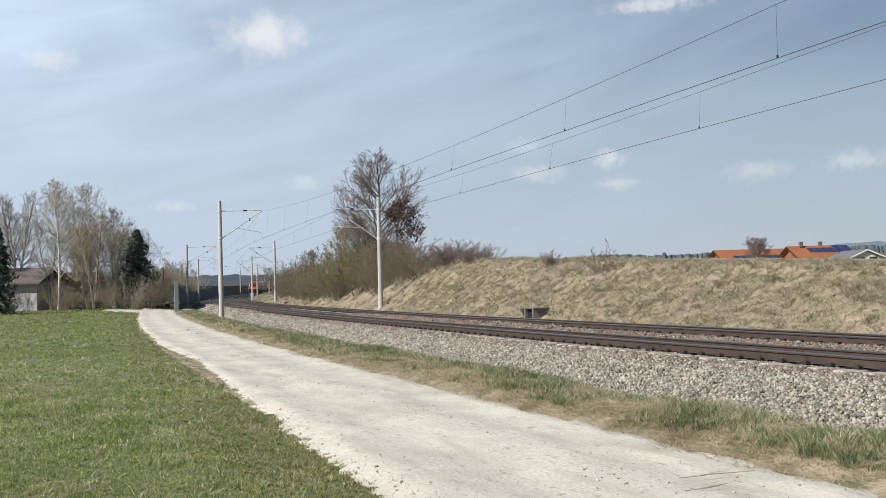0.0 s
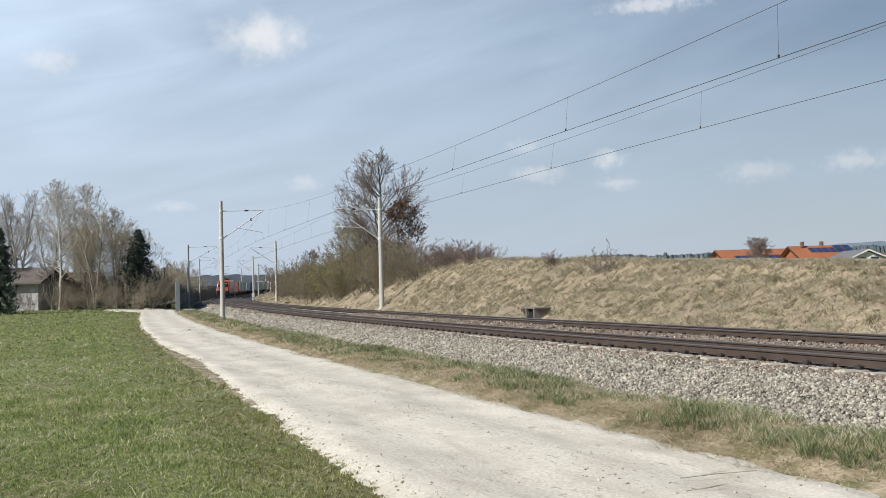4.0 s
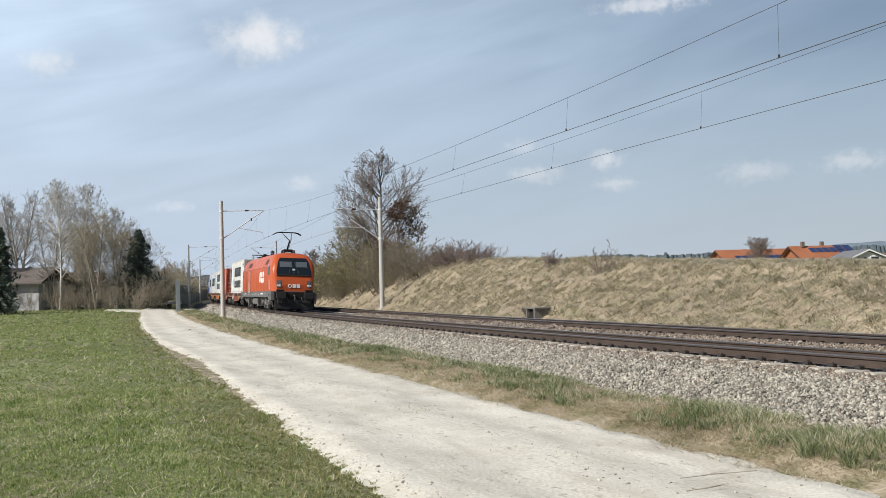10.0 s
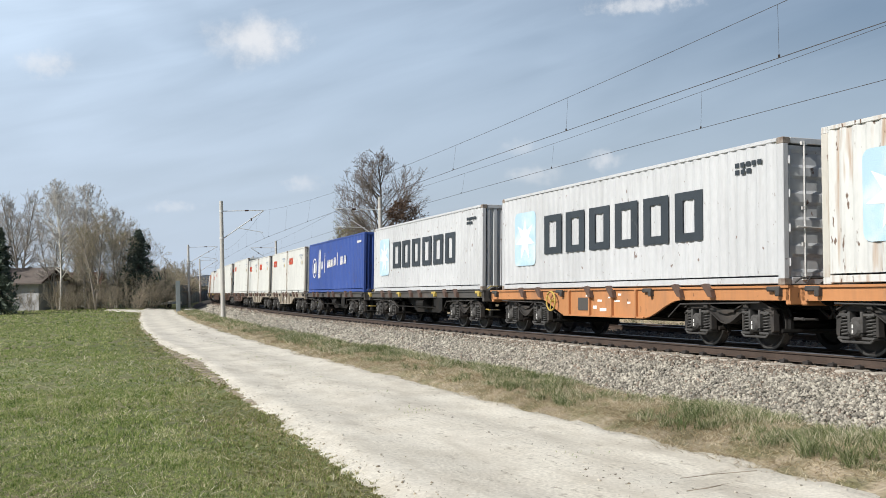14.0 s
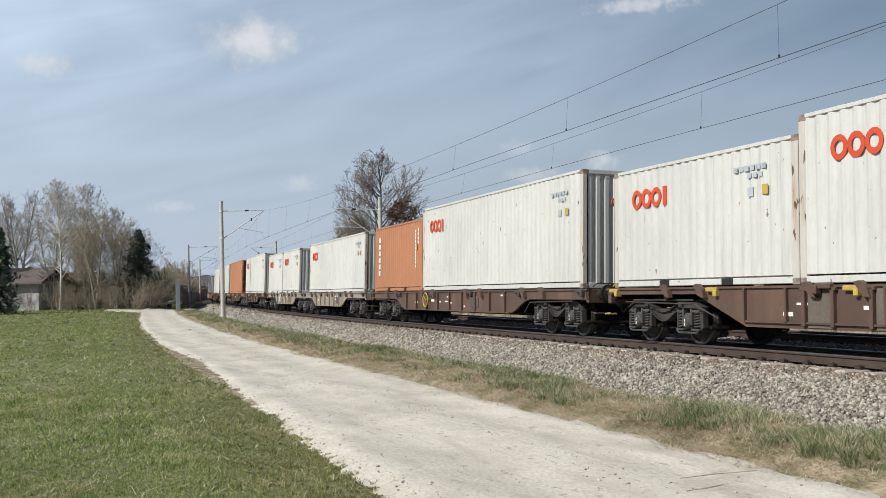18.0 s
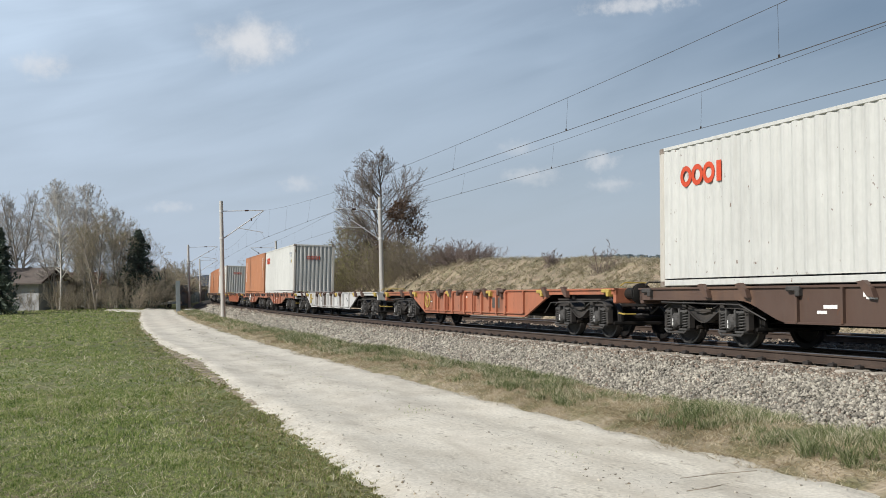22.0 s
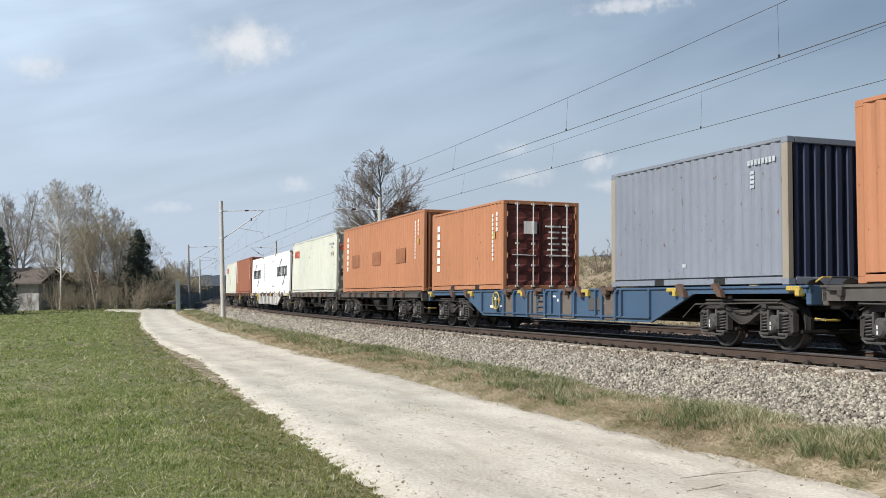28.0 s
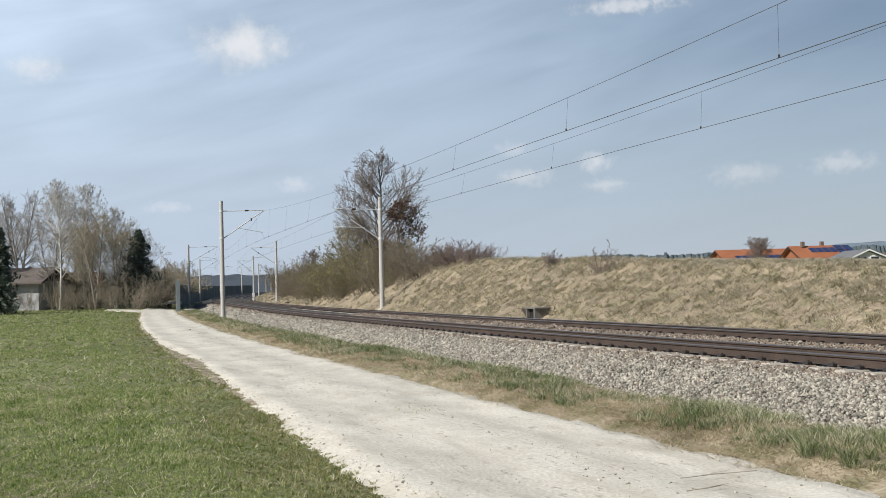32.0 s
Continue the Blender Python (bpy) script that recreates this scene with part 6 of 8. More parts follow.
add_wagon("wedge", 484.6, 503.6, "w_white", "white container wagon with three small boxes", [
    (484.8, (20, ST, "clean_white", "arc_word", "reefer", "smooth white twenty-foot container with dark arcs", True)),
    (490.95, (20, ST, "clean_white", "pale_column", "corrugated", "smooth white twenty-foot container with pale letter shapes", True)),
    (497.15, (20, ST, "clean_white", "arc_word", "corrugated", "smooth white twenty-foot container with dark arcs", True))], fittings="yellow", wheel="yellow -4.5")
add_wagon("flat", 504, 516.3, "w_brown", "dark brown container wagon with yellow hand wheel", [(504.15, (40, HC, "brown", "column", "corrugated", "red-brown forty-foot container with white letter shapes"))], wheel="yellow -1.2")
add_wagon("flat", 516.4, 529.1, "w_brown", "dark brown last container wagon", [(516.6, (40, HC, "mint", "low_rings", "doors", "pale green-white forty-foot container with repair patch"))])


# ---- masts and overhead line ----
M["concrete"] = material("pale_concrete_mast", (0.50, 0.49, 0.46), 0.85, var=0.12, scale=1.2, fine=30, bump=0.1, stretch=(1, 1, 0.3))
M["galv"] = material("galvanised_tube", (0.62, 0.63, 0.63), 0.45, metal=0.0, var=0.1, scale=4)
M["insul"] = material("brown_insulator", (0.07, 0.04, 0.03), 0.3, var=0.1)
M["wire"] = material("weathered_copper_wire", (0.07, 0.06, 0.055), 0.6, metal=0.3, var=0.1)
M["old_concrete"] = material("dark_old_concrete", (0.17, 0.16, 0.145), 0.9, var=0.2, scale=3)
M["timber"] = material("dark_weathered_timber", (0.07, 0.05, 0.038), 0.85, var=0.2, scale=2, fine=20)


def mast(s, lat, foot, top, reach, hang=7.75):
    """A tapered concrete mast with its cantilever; reach: metres to the wire, signed to the camera's side."""
    m = thing("catenary_mast", "pale concrete catenary mast with steel cantilever beside the track", "mast", "masts along the line", frame_at(s, lat))
    foot_z = hang - 2.13                             # where the strut meets the pole
    k = 1 if reach < 0 else -1                       # local y of the track
    r = abs(reach) * k
    part("pole", Geo().tube((0, 0, foot - 0.3), (0, 0, top), 0.19, 0.135, 18), M["concrete"], m, smooth=False)
    part("footing", Geo().tube((0, 0, foot - 0.6), (0, 0, foot + 0.12), 0.36, 0.32, 12), M["concrete"], m)
    part("top_tube", Geo().tube((0, k * 0.14, hang), (0, r, hang + 0.06), 0.035, 0.03, 8), M["galv"], m)
    part("strut", Geo().tube((0, k * 0.15, foot_z), (0, r, hang + 0.04), 0.042, 0.036, 8), M["galv"], m, "bright galvanised strut")
    mid = 0.40
    a = Vector((0, k * 0.15 + (r - k * 0.15) * mid, foot_z + (hang - foot_z + 0.04) * mid))
    part("registration_arm", Geo().tube(a + Vector((0, -k * 0.25, -0.05)), (0, r * 0.98, 5.55 + (hang - 5.75) * 0.25), 0.028, 0.025, 6).tube((0, r * 0.93, 5.54 + (hang - 5.75) * 0.25), (0, r * 1.02, 5.52), 0.012, 0.012, 5), M["galv"], m)
    part("insulator", Geo().tube((0, r * 0.55, hang + 0.035), (0, r * 0.64, hang + 0.04), 0.06, 0.06, 8).tube(a * 0.2 + Vector((0, r * 0.62, (foot_z + (hang - foot_z + 0.04) * 0.62) * 1.0 - a.z * 0.2)), Vector((0, r * 0.70, foot_z + (hang - foot_z + 0.04) * 0.72)), 0.055, 0.055, 8), M["insul"], m)
    part("clamp_band", Geo().tube((0, 0, foot_z - 0.07), (0, 0, foot_z + 0.08), 0.185, 0.185, 16).tube((0, 0, hang - 0.07), (0, 0, hang + 0.08), 0.165, 0.165, 16), M["galv"], m)
    return m


NEAR_MASTS = [(-20, 3.4), (71, 3.3), (135, 4.0), (199, 3.6), (263, 3.3), (327, 3.3), (391, 3.3)]
FAR_MASTS = [(-62, -7.3), (0, -7.3), (62, -7.3), (126, -7.35), (187, -7.0), (250, -7.3), (314, -7.3)]
for s_, l_ in NEAR_MASTS:
    mast(s_, l_, -0.75, 8.55 if s_ < 100 else 8.1, -l_)
for s_, l_ in FAR_MASTS:
    mast(s_, l_, -0.25, 8.05, -l_ - GAP, 7.12)


def catenary(off, stops, low, high, first, pitch, contact):
    """Contact wire, carrying wire and droppers over one track; low and high: the carrying wire at mid span and at the masts."""
    c = thing("overhead_line", "dark overhead contact wire with carrying wire and droppers", "overhead line", "overhead lines")
    ss = np.arange(-20, 391, 2.0)

    def carry(s):
        for a, b in zip(stops, stops[1:]):
            if a <= s <= b:
                return low + (high - low) * ((s - (a + b) / 2) / ((b - a) / 2)) ** 2
        return high
    zig = lambda s: off + 0.25 * math.sin(s * 0.035)
    touch = lambda s: float(np.interp(s, *contact))
    part("contact_wire", Geo().line([at(s, zig(s), touch(s)) for s in ss], 0.008, 4), M["wire"], c)
    part("carrying_wire", Geo().line([at(s, off + 0.05, carry(s)) for s in ss], 0.006, 4), M["wire"], c)
    s = first - 2 * pitch
    while s < 200:
        part("dropper", Geo().tube(at(s, zig(s), touch(s)), at(s, off + 0.05, carry(s)), 0.0035, 0.0035, 4).box(at(s, zig(s), touch(s) + 0.03), (0.035, 0.035, 0.06)), M["wire"], c)
        s += pitch
    return c


catenary(0.0, [a for a, _ in NEAR_MASTS], 6.30, 7.78, 7.17, 8.55, ([-20, 4.6, 15.8, 24.3, 30, 60, 71], [5.55, 5.53, 5.46, 5.42, 5.38, 5.45, 5.5]))
catenary(-GAP, [a for a, _ in FAR_MASTS] + [391], 6.49, 7.0, 15.3, 9.35, ([-20, 60], [5.58, 5.58]))

# ---- noise barrier ----
M["barrier"] = material("grey_green_barrier_panel", (0.115, 0.135, 0.135), 0.8, var=0.14, scale=0.8, fine=12, bump=0.2, stretch=(1, 1, 4), rand=0.12)
M["barrier_post"] = material("grey_barrier_post", (0.20, 0.23, 0.24), 0.6, var=0.1)


def barrier():
    b = thing("noise_barrier", "long grey-green noise barrier of panels between posts beside the track", "noise barrier")
    edge = []
    for i in range(7):                                # seven boards with grooves between
        z = -0.95 + i * 0.52
        edge += [(0.03, z), (0.05, z + 0.03), (0.05, z + 0.49), (0.03, z + 0.52)]
    panel = Geo().prism(edge + [(-a, z) for a, z in edge[::-1]], -2.44, 2.44)
    me = panel.mesh("panel")
    me.materials.append(M["barrier"])
    post = Geo().box((0, 0, 0.85), (0.16, 0.18, 3.75), 0.02).mesh("post")
    post.materials.append(M["barrier_post"])
    for i in range(52):
        s = 110 + i * 5.0
        part("post", post, None, b).matrix_basis = frame_at(s, 5.6)
        part("panel", me, None, b).matrix_basis = frame_at(s + 2.5, 5.6) @ Matrix.Rotation(math.pi / 2, 4, "Z")
    end = part("end_post", Geo().box((0, 0, 0.8), (0.45, 0.5, 4.0), 0.03), M["barrier_post"], b, "thicker end post")
    end.matrix_basis = frame_at(109.7, 5.6)


barrier()

# ---- plants ----
def tubes_np(P0, P1, R0, R1, n=4):
    P0, P1 = np.asarray(P0, float), np.asarray(P1, float)
    R0, R1 = np.asarray(R0, float)[:, None, None], np.asarray(R1, float)[:, None, None]
    d = P1 - P0
    d /= np.linalg.norm(d, axis=1, keepdims=True) + 1e-9
    ref = np.where(abs(d[:, 2:3]) > 0.9, np.array([[1.0, 0, 0]]), np.array([[0, 0, 1.0]]))
    a = np.cross(d, ref)
    a /= np.linalg.norm(a, axis=1, keepdims=True) + 1e-9
    b = np.cross(d, a)
    t = 2 * math.pi * np.arange(n) / n
    o = a[:, None] * np.cos(t)[None, :, None] + b[:, None] * np.sin(t)[None, :, None]
    v = np.concatenate([P0[:, None] + o * R0, P1[:, None] + o * R1], 1).reshape(-1, 3)
    i = np.arange(n)
    q = np.stack([i, (i + 1) % n, n + (i + 1) % n, n + i], 1)
    f = (np.arange(len(P0))[:, None, None] * 2 * n + q[None]).reshape(-1, 4)
    return v, f


def leaf_quads(P, size, rnd, up=0.3, long=1.0):
    """Small bent leaves at points P, turned at random."""
    n = len(P)
    a = rnd.normal(size=(n, 3))
    a /= np.linalg.norm(a, axis=1, keepdims=True)
    b = rnd.normal(size=(n, 3))
    b -= a * (a * b).sum(1, keepdims=True)
    b /= np.linalg.norm(b, axis=1, keepdims=True)
    s = size * (0.6 + 0.8 * rnd.random(n))[:, None]
    v = np.stack([P - a * s * long, P - b * s * 0.5, P + a * s * long, P + b * s * 0.5], 1).reshape(-1, 3)
    return v, np.arange(4 * n).reshape(-1, 4)


def grow(rnd, height, spread, depth=5, lean=0.0, kids=(5, 4, 4, 3), r0=0.14, lift=0.25, thin=0.62, first=0.3, thin2=None, least=0.009):
    """Limbs of a bare tree: lists of segments per order (start, end, radii)."""
    segs = []

    def limb(p, d, length, r, order):
        n = 4 if order < 2 else (3 if order < 3 else 2)
        pts = [p]
        for i in range(n):
            d = (d + Vector((rnd.normal(), rnd.normal(), rnd.normal() * 0.6)) * (0.10 + 0.05 * order) + Vector((0, 0, lift * 0.25))).normalized()
            q = pts[-1] + d * (length / n)
            ra, rb = r * (1 - i / n * 0.65), r * (1 - (i + 1) / n * 0.65)
            segs.append((pts[-1][:], q[:], ra, rb, order))
            pts.append(q)
        if order >= depth:
            return
        k = kids[min(order, len(kids) - 1)]
        for j in range(k):
            t = (first if order == 0 else 0.25) + (1 - (first if order == 0 else 0.25)) * (j + rnd.random() * 0.9) / k
            i = min(int(t * n), n - 1)
            base = pts[i] + (pts[i + 1] - pts[i]) * (t * n - i)
            side = Vector((rnd.normal(), rnd.normal(), 0.0)).normalized()
            nd = (d * (1.0 - spread) + side * spread + Vector((0, 0, lift))).normalized()
            limb(base, nd, length * (thin if order == 0 or not thin2 else thin2) * (1.15 - 0.5 * t) * (0.8 + 0.4 * rnd.random()), max(r * (0.36 if order == 0 else 0.5) * (1.1 - 0.4 * t), least), order + 1)
    limb(Vector((0, 0, -0.2)), Vector((lean, 0, 1)).normalized(), height, r0, 0)
    return segs


def grow_upright(rnd, height, reach, clear=0.25, limbs=30, rise=48.0, widest=0.35, subs=(7, 5, 3), r0=0.16, least=0.012, leaders=1, fan=0.0):
    """A tree with leading stems and limbs that climb: reach is the crown's half width, clear the bare share of the stem,
    rise the limbs' angle from the upright, widest where along the crown it is broadest."""
    segs = []

    def run(p, d, length, r, order, n, bend):
        pts, q = [p], d
        for i in range(n):
            q = (q + Vector((rnd.normal(), rnd.normal(), rnd.normal())) * (0.045 + 0.045 * order) + Vector((0, 0, bend / n))).normalized()
            e = pts[-1] + q * (length / n)
            segs.append((pts[-1][:], e[:], max(r * (1 - 0.8 * i / n), least), max(r * (1 - 0.8 * (i + 1) / n), least * 0.8), order))
            pts.append(e)
        return pts

    def side(d, tilt):
        o = d.orthogonal().normalized()
        o.rotate(Matrix.Rotation(rnd.random() * 2 * math.pi, 3, d))
        return (d * math.cos(tilt) + o * math.sin(tilt)).normalized()

    def fork(pts, length, r, order):
        if order > len(subs) + 1:
            return
        k, n = subs[order - 2], len(pts) - 1
        for j in range(k):
            t = 0.22 + 0.78 * (j + rnd.random()) / k
            i = min(int(t * n), n - 1)
            base = pts[i].lerp(pts[i + 1], t * n - i)
            d = side((pts[i + 1] - pts[i]).normalized(), radians(26 + 26 * rnd.random()))
            l = length * (0.58 - 0.26 * t) * (0.75 + 0.5 * rnd.random())
            fork(run(base, d, l, r * 0.5, order, 3 if order < 3 else 2, 0.22), l, r * 0.5, order + 1)

    for q in range(leaders):
        a = 2 * math.pi * (q + 0.35 * rnd.random()) / leaders
        out = fan * (0.6 + 0.5 * rnd.random()) if leaders > 1 else 0.0
        high = height * (1.0 if q == 0 else 0.78 + 0.16 * rnd.random())
        stem = run(Vector((0, 0, -0.3)), Vector((math.cos(a) * out, math.sin(a) * out, 1)).normalized(), high, r0, 0, 9, 0.5 * out)
        m = len(stem) - 1
        k = limbs // leaders
        for j in range(k):
            u = (j + rnd.random()) / k
            t = clear + (0.985 - clear) * u
            i = min(int(t * m), m - 1)
            base = stem[i].lerp(stem[i + 1], t * m - i)
            full = (u / widest) ** 0.6 if u < widest else (1 - (u - widest) / (1 - widest)) ** 0.75
            l = reach * (0.22 + 0.88 * full) / math.sin(radians(rise + 4)) * (0.72 + 0.45 * rnd.random())
            d = side((stem[i + 1] - stem[i]).normalized(), radians(rise * (1.15 - 0.45 * u) + 8 * rnd.normal()))
            rr = max(r0 * 0.46 * (1.05 - 0.75 * u), least)
            fork(run(base, d, l, rr, 1, 5, 0.34), l, rr, 2)
    return segs


def seg_mesh(name, segs, mat, lo, hi, n):
    s = [q for q in segs if lo <= q[4] <= hi]
    v, f = tubes_np([q[0] for q in s], [q[1] for q in s], [q[2] for q in s], [q[3] for q in s], n)
    return np_mesh(name, v, f, mat)


M["bark"] = material("grey_bark", (0.115, 0.098, 0.082), 0.9, var=0.2, scale=2, fine=18, bump=0.4)
M["twig"] = material("brown_twig", (0.125, 0.10, 0.082), 0.9, var=0.2, scale=2, island=0.25)
M["birch"] = material("white_birch_bark", (0.52, 0.50, 0.46), 0.8, var=0.2, scale=3, fine=10, second=(0.12, 0.10, 0.09), amount=0.3)
# birch twigs across the field are lightened for the haze before them
M["birch_twig"] = material("haze_paled_birch_twig", (0.40, 0.375, 0.345), 0.9, var=0.2, scale=2, island=0.25)
M["tree_twig"] = material("grey_brown_tree_twig", (0.19, 0.16, 0.138), 0.9, var=0.2, scale=2, island=0.3)
M["catkin"] = material("pale_grey_catkin", (0.50, 0.48, 0.43), 0.9, var=0.2, scale=2, island=0.45)
# twigs and bark of the far wood, their colours paled for haze
M["wood_twig"] = material("haze_paled_grey_twig", (0.36, 0.34, 0.32), 0.9, var=0.2, scale=2, island=0.25)
M["wood_brush"] = material("haze_paled_fawn_twig", (0.35, 0.305, 0.235), 0.9, var=0.2, scale=2, island=0.25)
M["wood_bark"] = material("haze_paled_grey_bark", (0.25, 0.225, 0.20), 0.9, var=0.2, scale=2, fine=18, bump=0.4)
M["heap_twig"] = material("lilac_brown_twig", (0.21, 0.165, 0.145), 0.9, var=0.2, scale=2, island=0.3)
M["bud"] = material("yellow_green_bud", (0.25, 0.24, 0.085), 0.8, var=0.2, scale=1, island=0.4)
M["dry_leaf"] = material("dry_brown_oak_leaf", (0.10, 0.062, 0.042), 0.8, var=0.2, scale=1, island=0.45)
# undergrowth of the far wood, also paled for haze
M["under"] = material("haze_paled_undergrowth", (0.30, 0.258, 0.198), 0.9, var=0.3, scale=0.6, island=0.3)
M["brush"] = material("olive_brown_twig", (0.22, 0.185, 0.138), 0.9, var=0.25, scale=0.6, island=0.3)
M["needle"] = material("dark_spruce_needle", (0.09, 0.115, 0.09), 0.8, var=0.25, scale=0.8, island=0.35)


def bare_tree(label, m, seed, height, spread=0.55, bark="bark", twig="twig", depth=5, kids=(9, 5, 4, 3, 3), buds=0, bud="bud", bud_size=0.05, r0=0.15, lift=0.25, category="tree", name="bare_tree", first=0.3, thin=0.55, buds_from=3, thin2=None, least=0.009):
    rnd = np.random.default_rng(seed)
    t = thing(name, label, category, "trees beyond the line", m)
    segs = grow(rnd, height, spread, depth, kids=kids, r0=r0, lift=lift, first=first, thin=thin, thin2=thin2, least=least)
    part("trunk", seg_mesh("trunk", segs, M[bark], 0, 1, 7), M[bark], t)
    part("crown", seg_mesh("crown", segs, M[twig], 2, 9, 3), M[twig], t, "bare fine twigs")
    if buds:
        ends = np.array([q[1] for q in segs if q[4] >= buds_from])
        P = ends[rnd.integers(0, len(ends), buds)] + rnd.normal(size=(buds, 3)) * 0.14
        v, f = leaf_quads(P, bud_size, rnd)
        part("leaves", np_mesh("leaves", v, f, M[bud]), M[bud], t, "sparse leaves" if bud != "dry_leaf" else "dry brown leaves")
    return t


def upright_tree(label, m, seed, height, reach, bark="bark", twig="twig", buds=0, bud="bud", bud_size=0.05, name="bare_tree", category="tree", **shape):
    rnd = np.random.default_rng(seed)
    t = thing(name, label, category, "trees beyond the line", m)
    segs = grow_upright(rnd, height, reach, **shape)
    part("trunk", seg_mesh("trunk", segs, M[bark], 0, 1, 6), M[bark], t)
    part("crown", seg_mesh("crown", segs, M[twig], 2, 9, 3), M[twig], t, "bare fine twigs")
    if buds:
        ends = np.array([q[1] for q in segs if q[4] >= 3])
        P = ends[rnd.integers(0, len(ends), buds)] + rnd.normal(size=(buds, 3)) * 0.12
        v, f = leaf_quads(P, bud_size, rnd)
        part("leaves", np_mesh("leaves", v, f, M[bud]), M[bud], t, "sparse buds and catkins" if bud != "dry_leaf" else "dry brown leaves")
    return t


def shrub(label, m, seed, height, width, stems=26, buds=0, twig="brush", bud="bud", bud_size=0.045, name="shrub", category="bush", least=0.008, kids=(6, 4, 3)):
    """Many stems out of one foot."""
    rnd = np.random.default_rng(seed)
    t = thing(name, label, category, "bushes on the bank", m)
    segs = []
    for i in range(stems):
        a, q = rnd.random() * 2 * math.pi, rnd.random() ** 0.7
        d = Vector((math.cos(a) * q * width / height, math.sin(a) * q * width / height, 1)).normalized()
        sub = grow(rnd, height * (0.65 + 0.4 * rnd.random()), 0.5, 3, kids=kids, r0=0.028, lift=0.15, first=0.15, thin=0.42)
        rot = Vector((0, 0, 1)).rotation_difference(d).to_matrix()
        off = Vector((math.cos(a), math.sin(a), 0)) * q * width * 0.35
        for s in sub:
            segs.append(((rot @ Vector(s[0]) + off)[:], (rot @ Vector(s[1]) + off)[:], max(s[2], least), max(s[3], least * 0.75), s[4]))
    part("stem_tuft", seg_mesh("stem_tuft", segs, M[twig], 0, 1, 3), M[twig], t)
    part("twig_mass", seg_mesh("twig_mass", segs, M[twig], 2, 9, 3), M[twig], t)
    if buds:
        ends = np.array([q[1] for q in segs if q[4] >= 2])
        P = ends[rnd.integers(0, len(ends), buds)] + rnd.normal(size=(buds, 3)) * 0.08
        v, f = leaf_quads(P, bud_size, rnd)
        part("leaves", np_mesh("leaves", v, f, M[bud]), M[bud], t, "young yellow-green leaves")
    return t


def spruce(label, m, seed, height, width):
    rnd = np.random.default_rng(seed)
    t = thing("spruce_tree", label, "spruce", "trees beyond the line", m)
    part("trunk", Geo().tube((0, 0, -0.3), (0, 0, height * 0.97), 0.2, 0.02, 8), M["bark"], t)
    P0, P1, R, Q = [], [], [], []
    n = 150
    for i in range(n):
        z = height * (0.06 + 0.93 * (i / n) ** 0.9)
        a = i * 2.39996 + rnd.random() * 0.5
        l = width * (1 - z / height) ** 0.8 * (0.45 + 0.75 * rnd.random()) * (1 if rnd.random() < 0.85 else 0.5) + 0.12
        e = np.array([math.cos(a) * l, math.sin(a) * l, -0.28 * l])
        b = np.array([0, 0, z])
        P0.append(b), P1.append(b + e), R.append(0.025)
        for k in range(26):
            u = 0.15 + 0.85 * rnd.random()
            Q.append(b + e * u + np.array([0, 0, -0.16 * rnd.random() - 0.10 * l * u]) + rnd.normal(size=3) * 0.13 * (0.5 + l * 0.3))
    v, f = tubes_np(P0, P1, R, [0.008] * len(R), 3)
    part("bough_frame", np_mesh("bough_frame", v, f, M["bark"]), M["bark"], t)
    v, f = leaf_quads(np.array(Q), 0.20, rnd, long=1.6)
    part("needles", np_mesh("needles", v, f, M["needle"]), M["needle"], t, "dense dark green needles")
    return t


def stand(x, y, z=None, turn=0.0, scale=1.0):
    zz = float(ground_z(np.array([x]), np.array([y]))[0]) if z is None else z
    return Matrix.Translation((x, y, zz)) @ pose(0, 0, 0, 0, 0, turn) @ Matrix.Scale(scale, 4)


def beside(s, lat, turn=0.0, scale=1.0):
    p = at(s, lat)
    return stand(p.x, p.y, None, turn, scale)


# the clump beyond the far track
upright_tree("tall bare tree with dense upswept grey branches on the bank", beside(78.6, -11.2, 75), 14, 11.0, 4.1, twig="tree_twig", clear=0.10, limbs=44, rise=47, widest=0.18, subs=(7, 5, 4), r0=0.19, least=0.0095)
upright_tree("slender bare tree with green-grey haze of buds in the thicket", beside(83, -10.4, 40), 23, 6.6, 2.5, twig="brush", clear=0.1, limbs=34, rise=44, subs=(6, 5, 3), r0=0.10, least=0.011, leaders=2, fan=0.25, buds=5200, bud_size=0.045)
upright_tree("slender bare tree with green-grey haze of buds in the thicket", beside(88, -10.2, 120), 24, 6.0, 2.3, twig="brush", clear=0.1, limbs=30, rise=44, subs=(6, 5, 3), r0=0.10, least=0.011, leaders=2, fan=0.25, buds=3800, bud_size=0.045)
upright_tree("bare grey-brown tree over the thicket on the bank", beside(108, -10.0, 60), 25, 5.0, 1.5, twig="heap_twig", clear=0.15, limbs=26, rise=40, subs=(5, 4, 3), r0=0.08, least=0.013)
bare_tree("young oak holding dry brown leaves on the bank", beside(74.6, -12.3), 35, 5.2, 0.75, kids=(9, 6, 4, 3), depth=3, r0=0.11, buds=4200, bud="dry_leaf", bud_size=0.085, name="oak_tree", category="oak", first=0.18, thin=0.58, buds_from=2)
TH1 = shrub("dense olive-brown thicket with first yellow-green leaves", beside(72, -9.6), 41, 3.9, 2.9, 30, 1900, least=0.011)
TH2 = shrub("dense brown leafless thicket on the bank", beside(66, -10.4), 42, 3.0, 2.6, 30, 300, least=0.011)
TH3 = shrub("thicket with many young yellow-green leaves", beside(83, -9.0), 43, 4.0, 2.9, 28, 3600, bud_size=0.06, least=0.011)
rnd_ = random.Random(5)
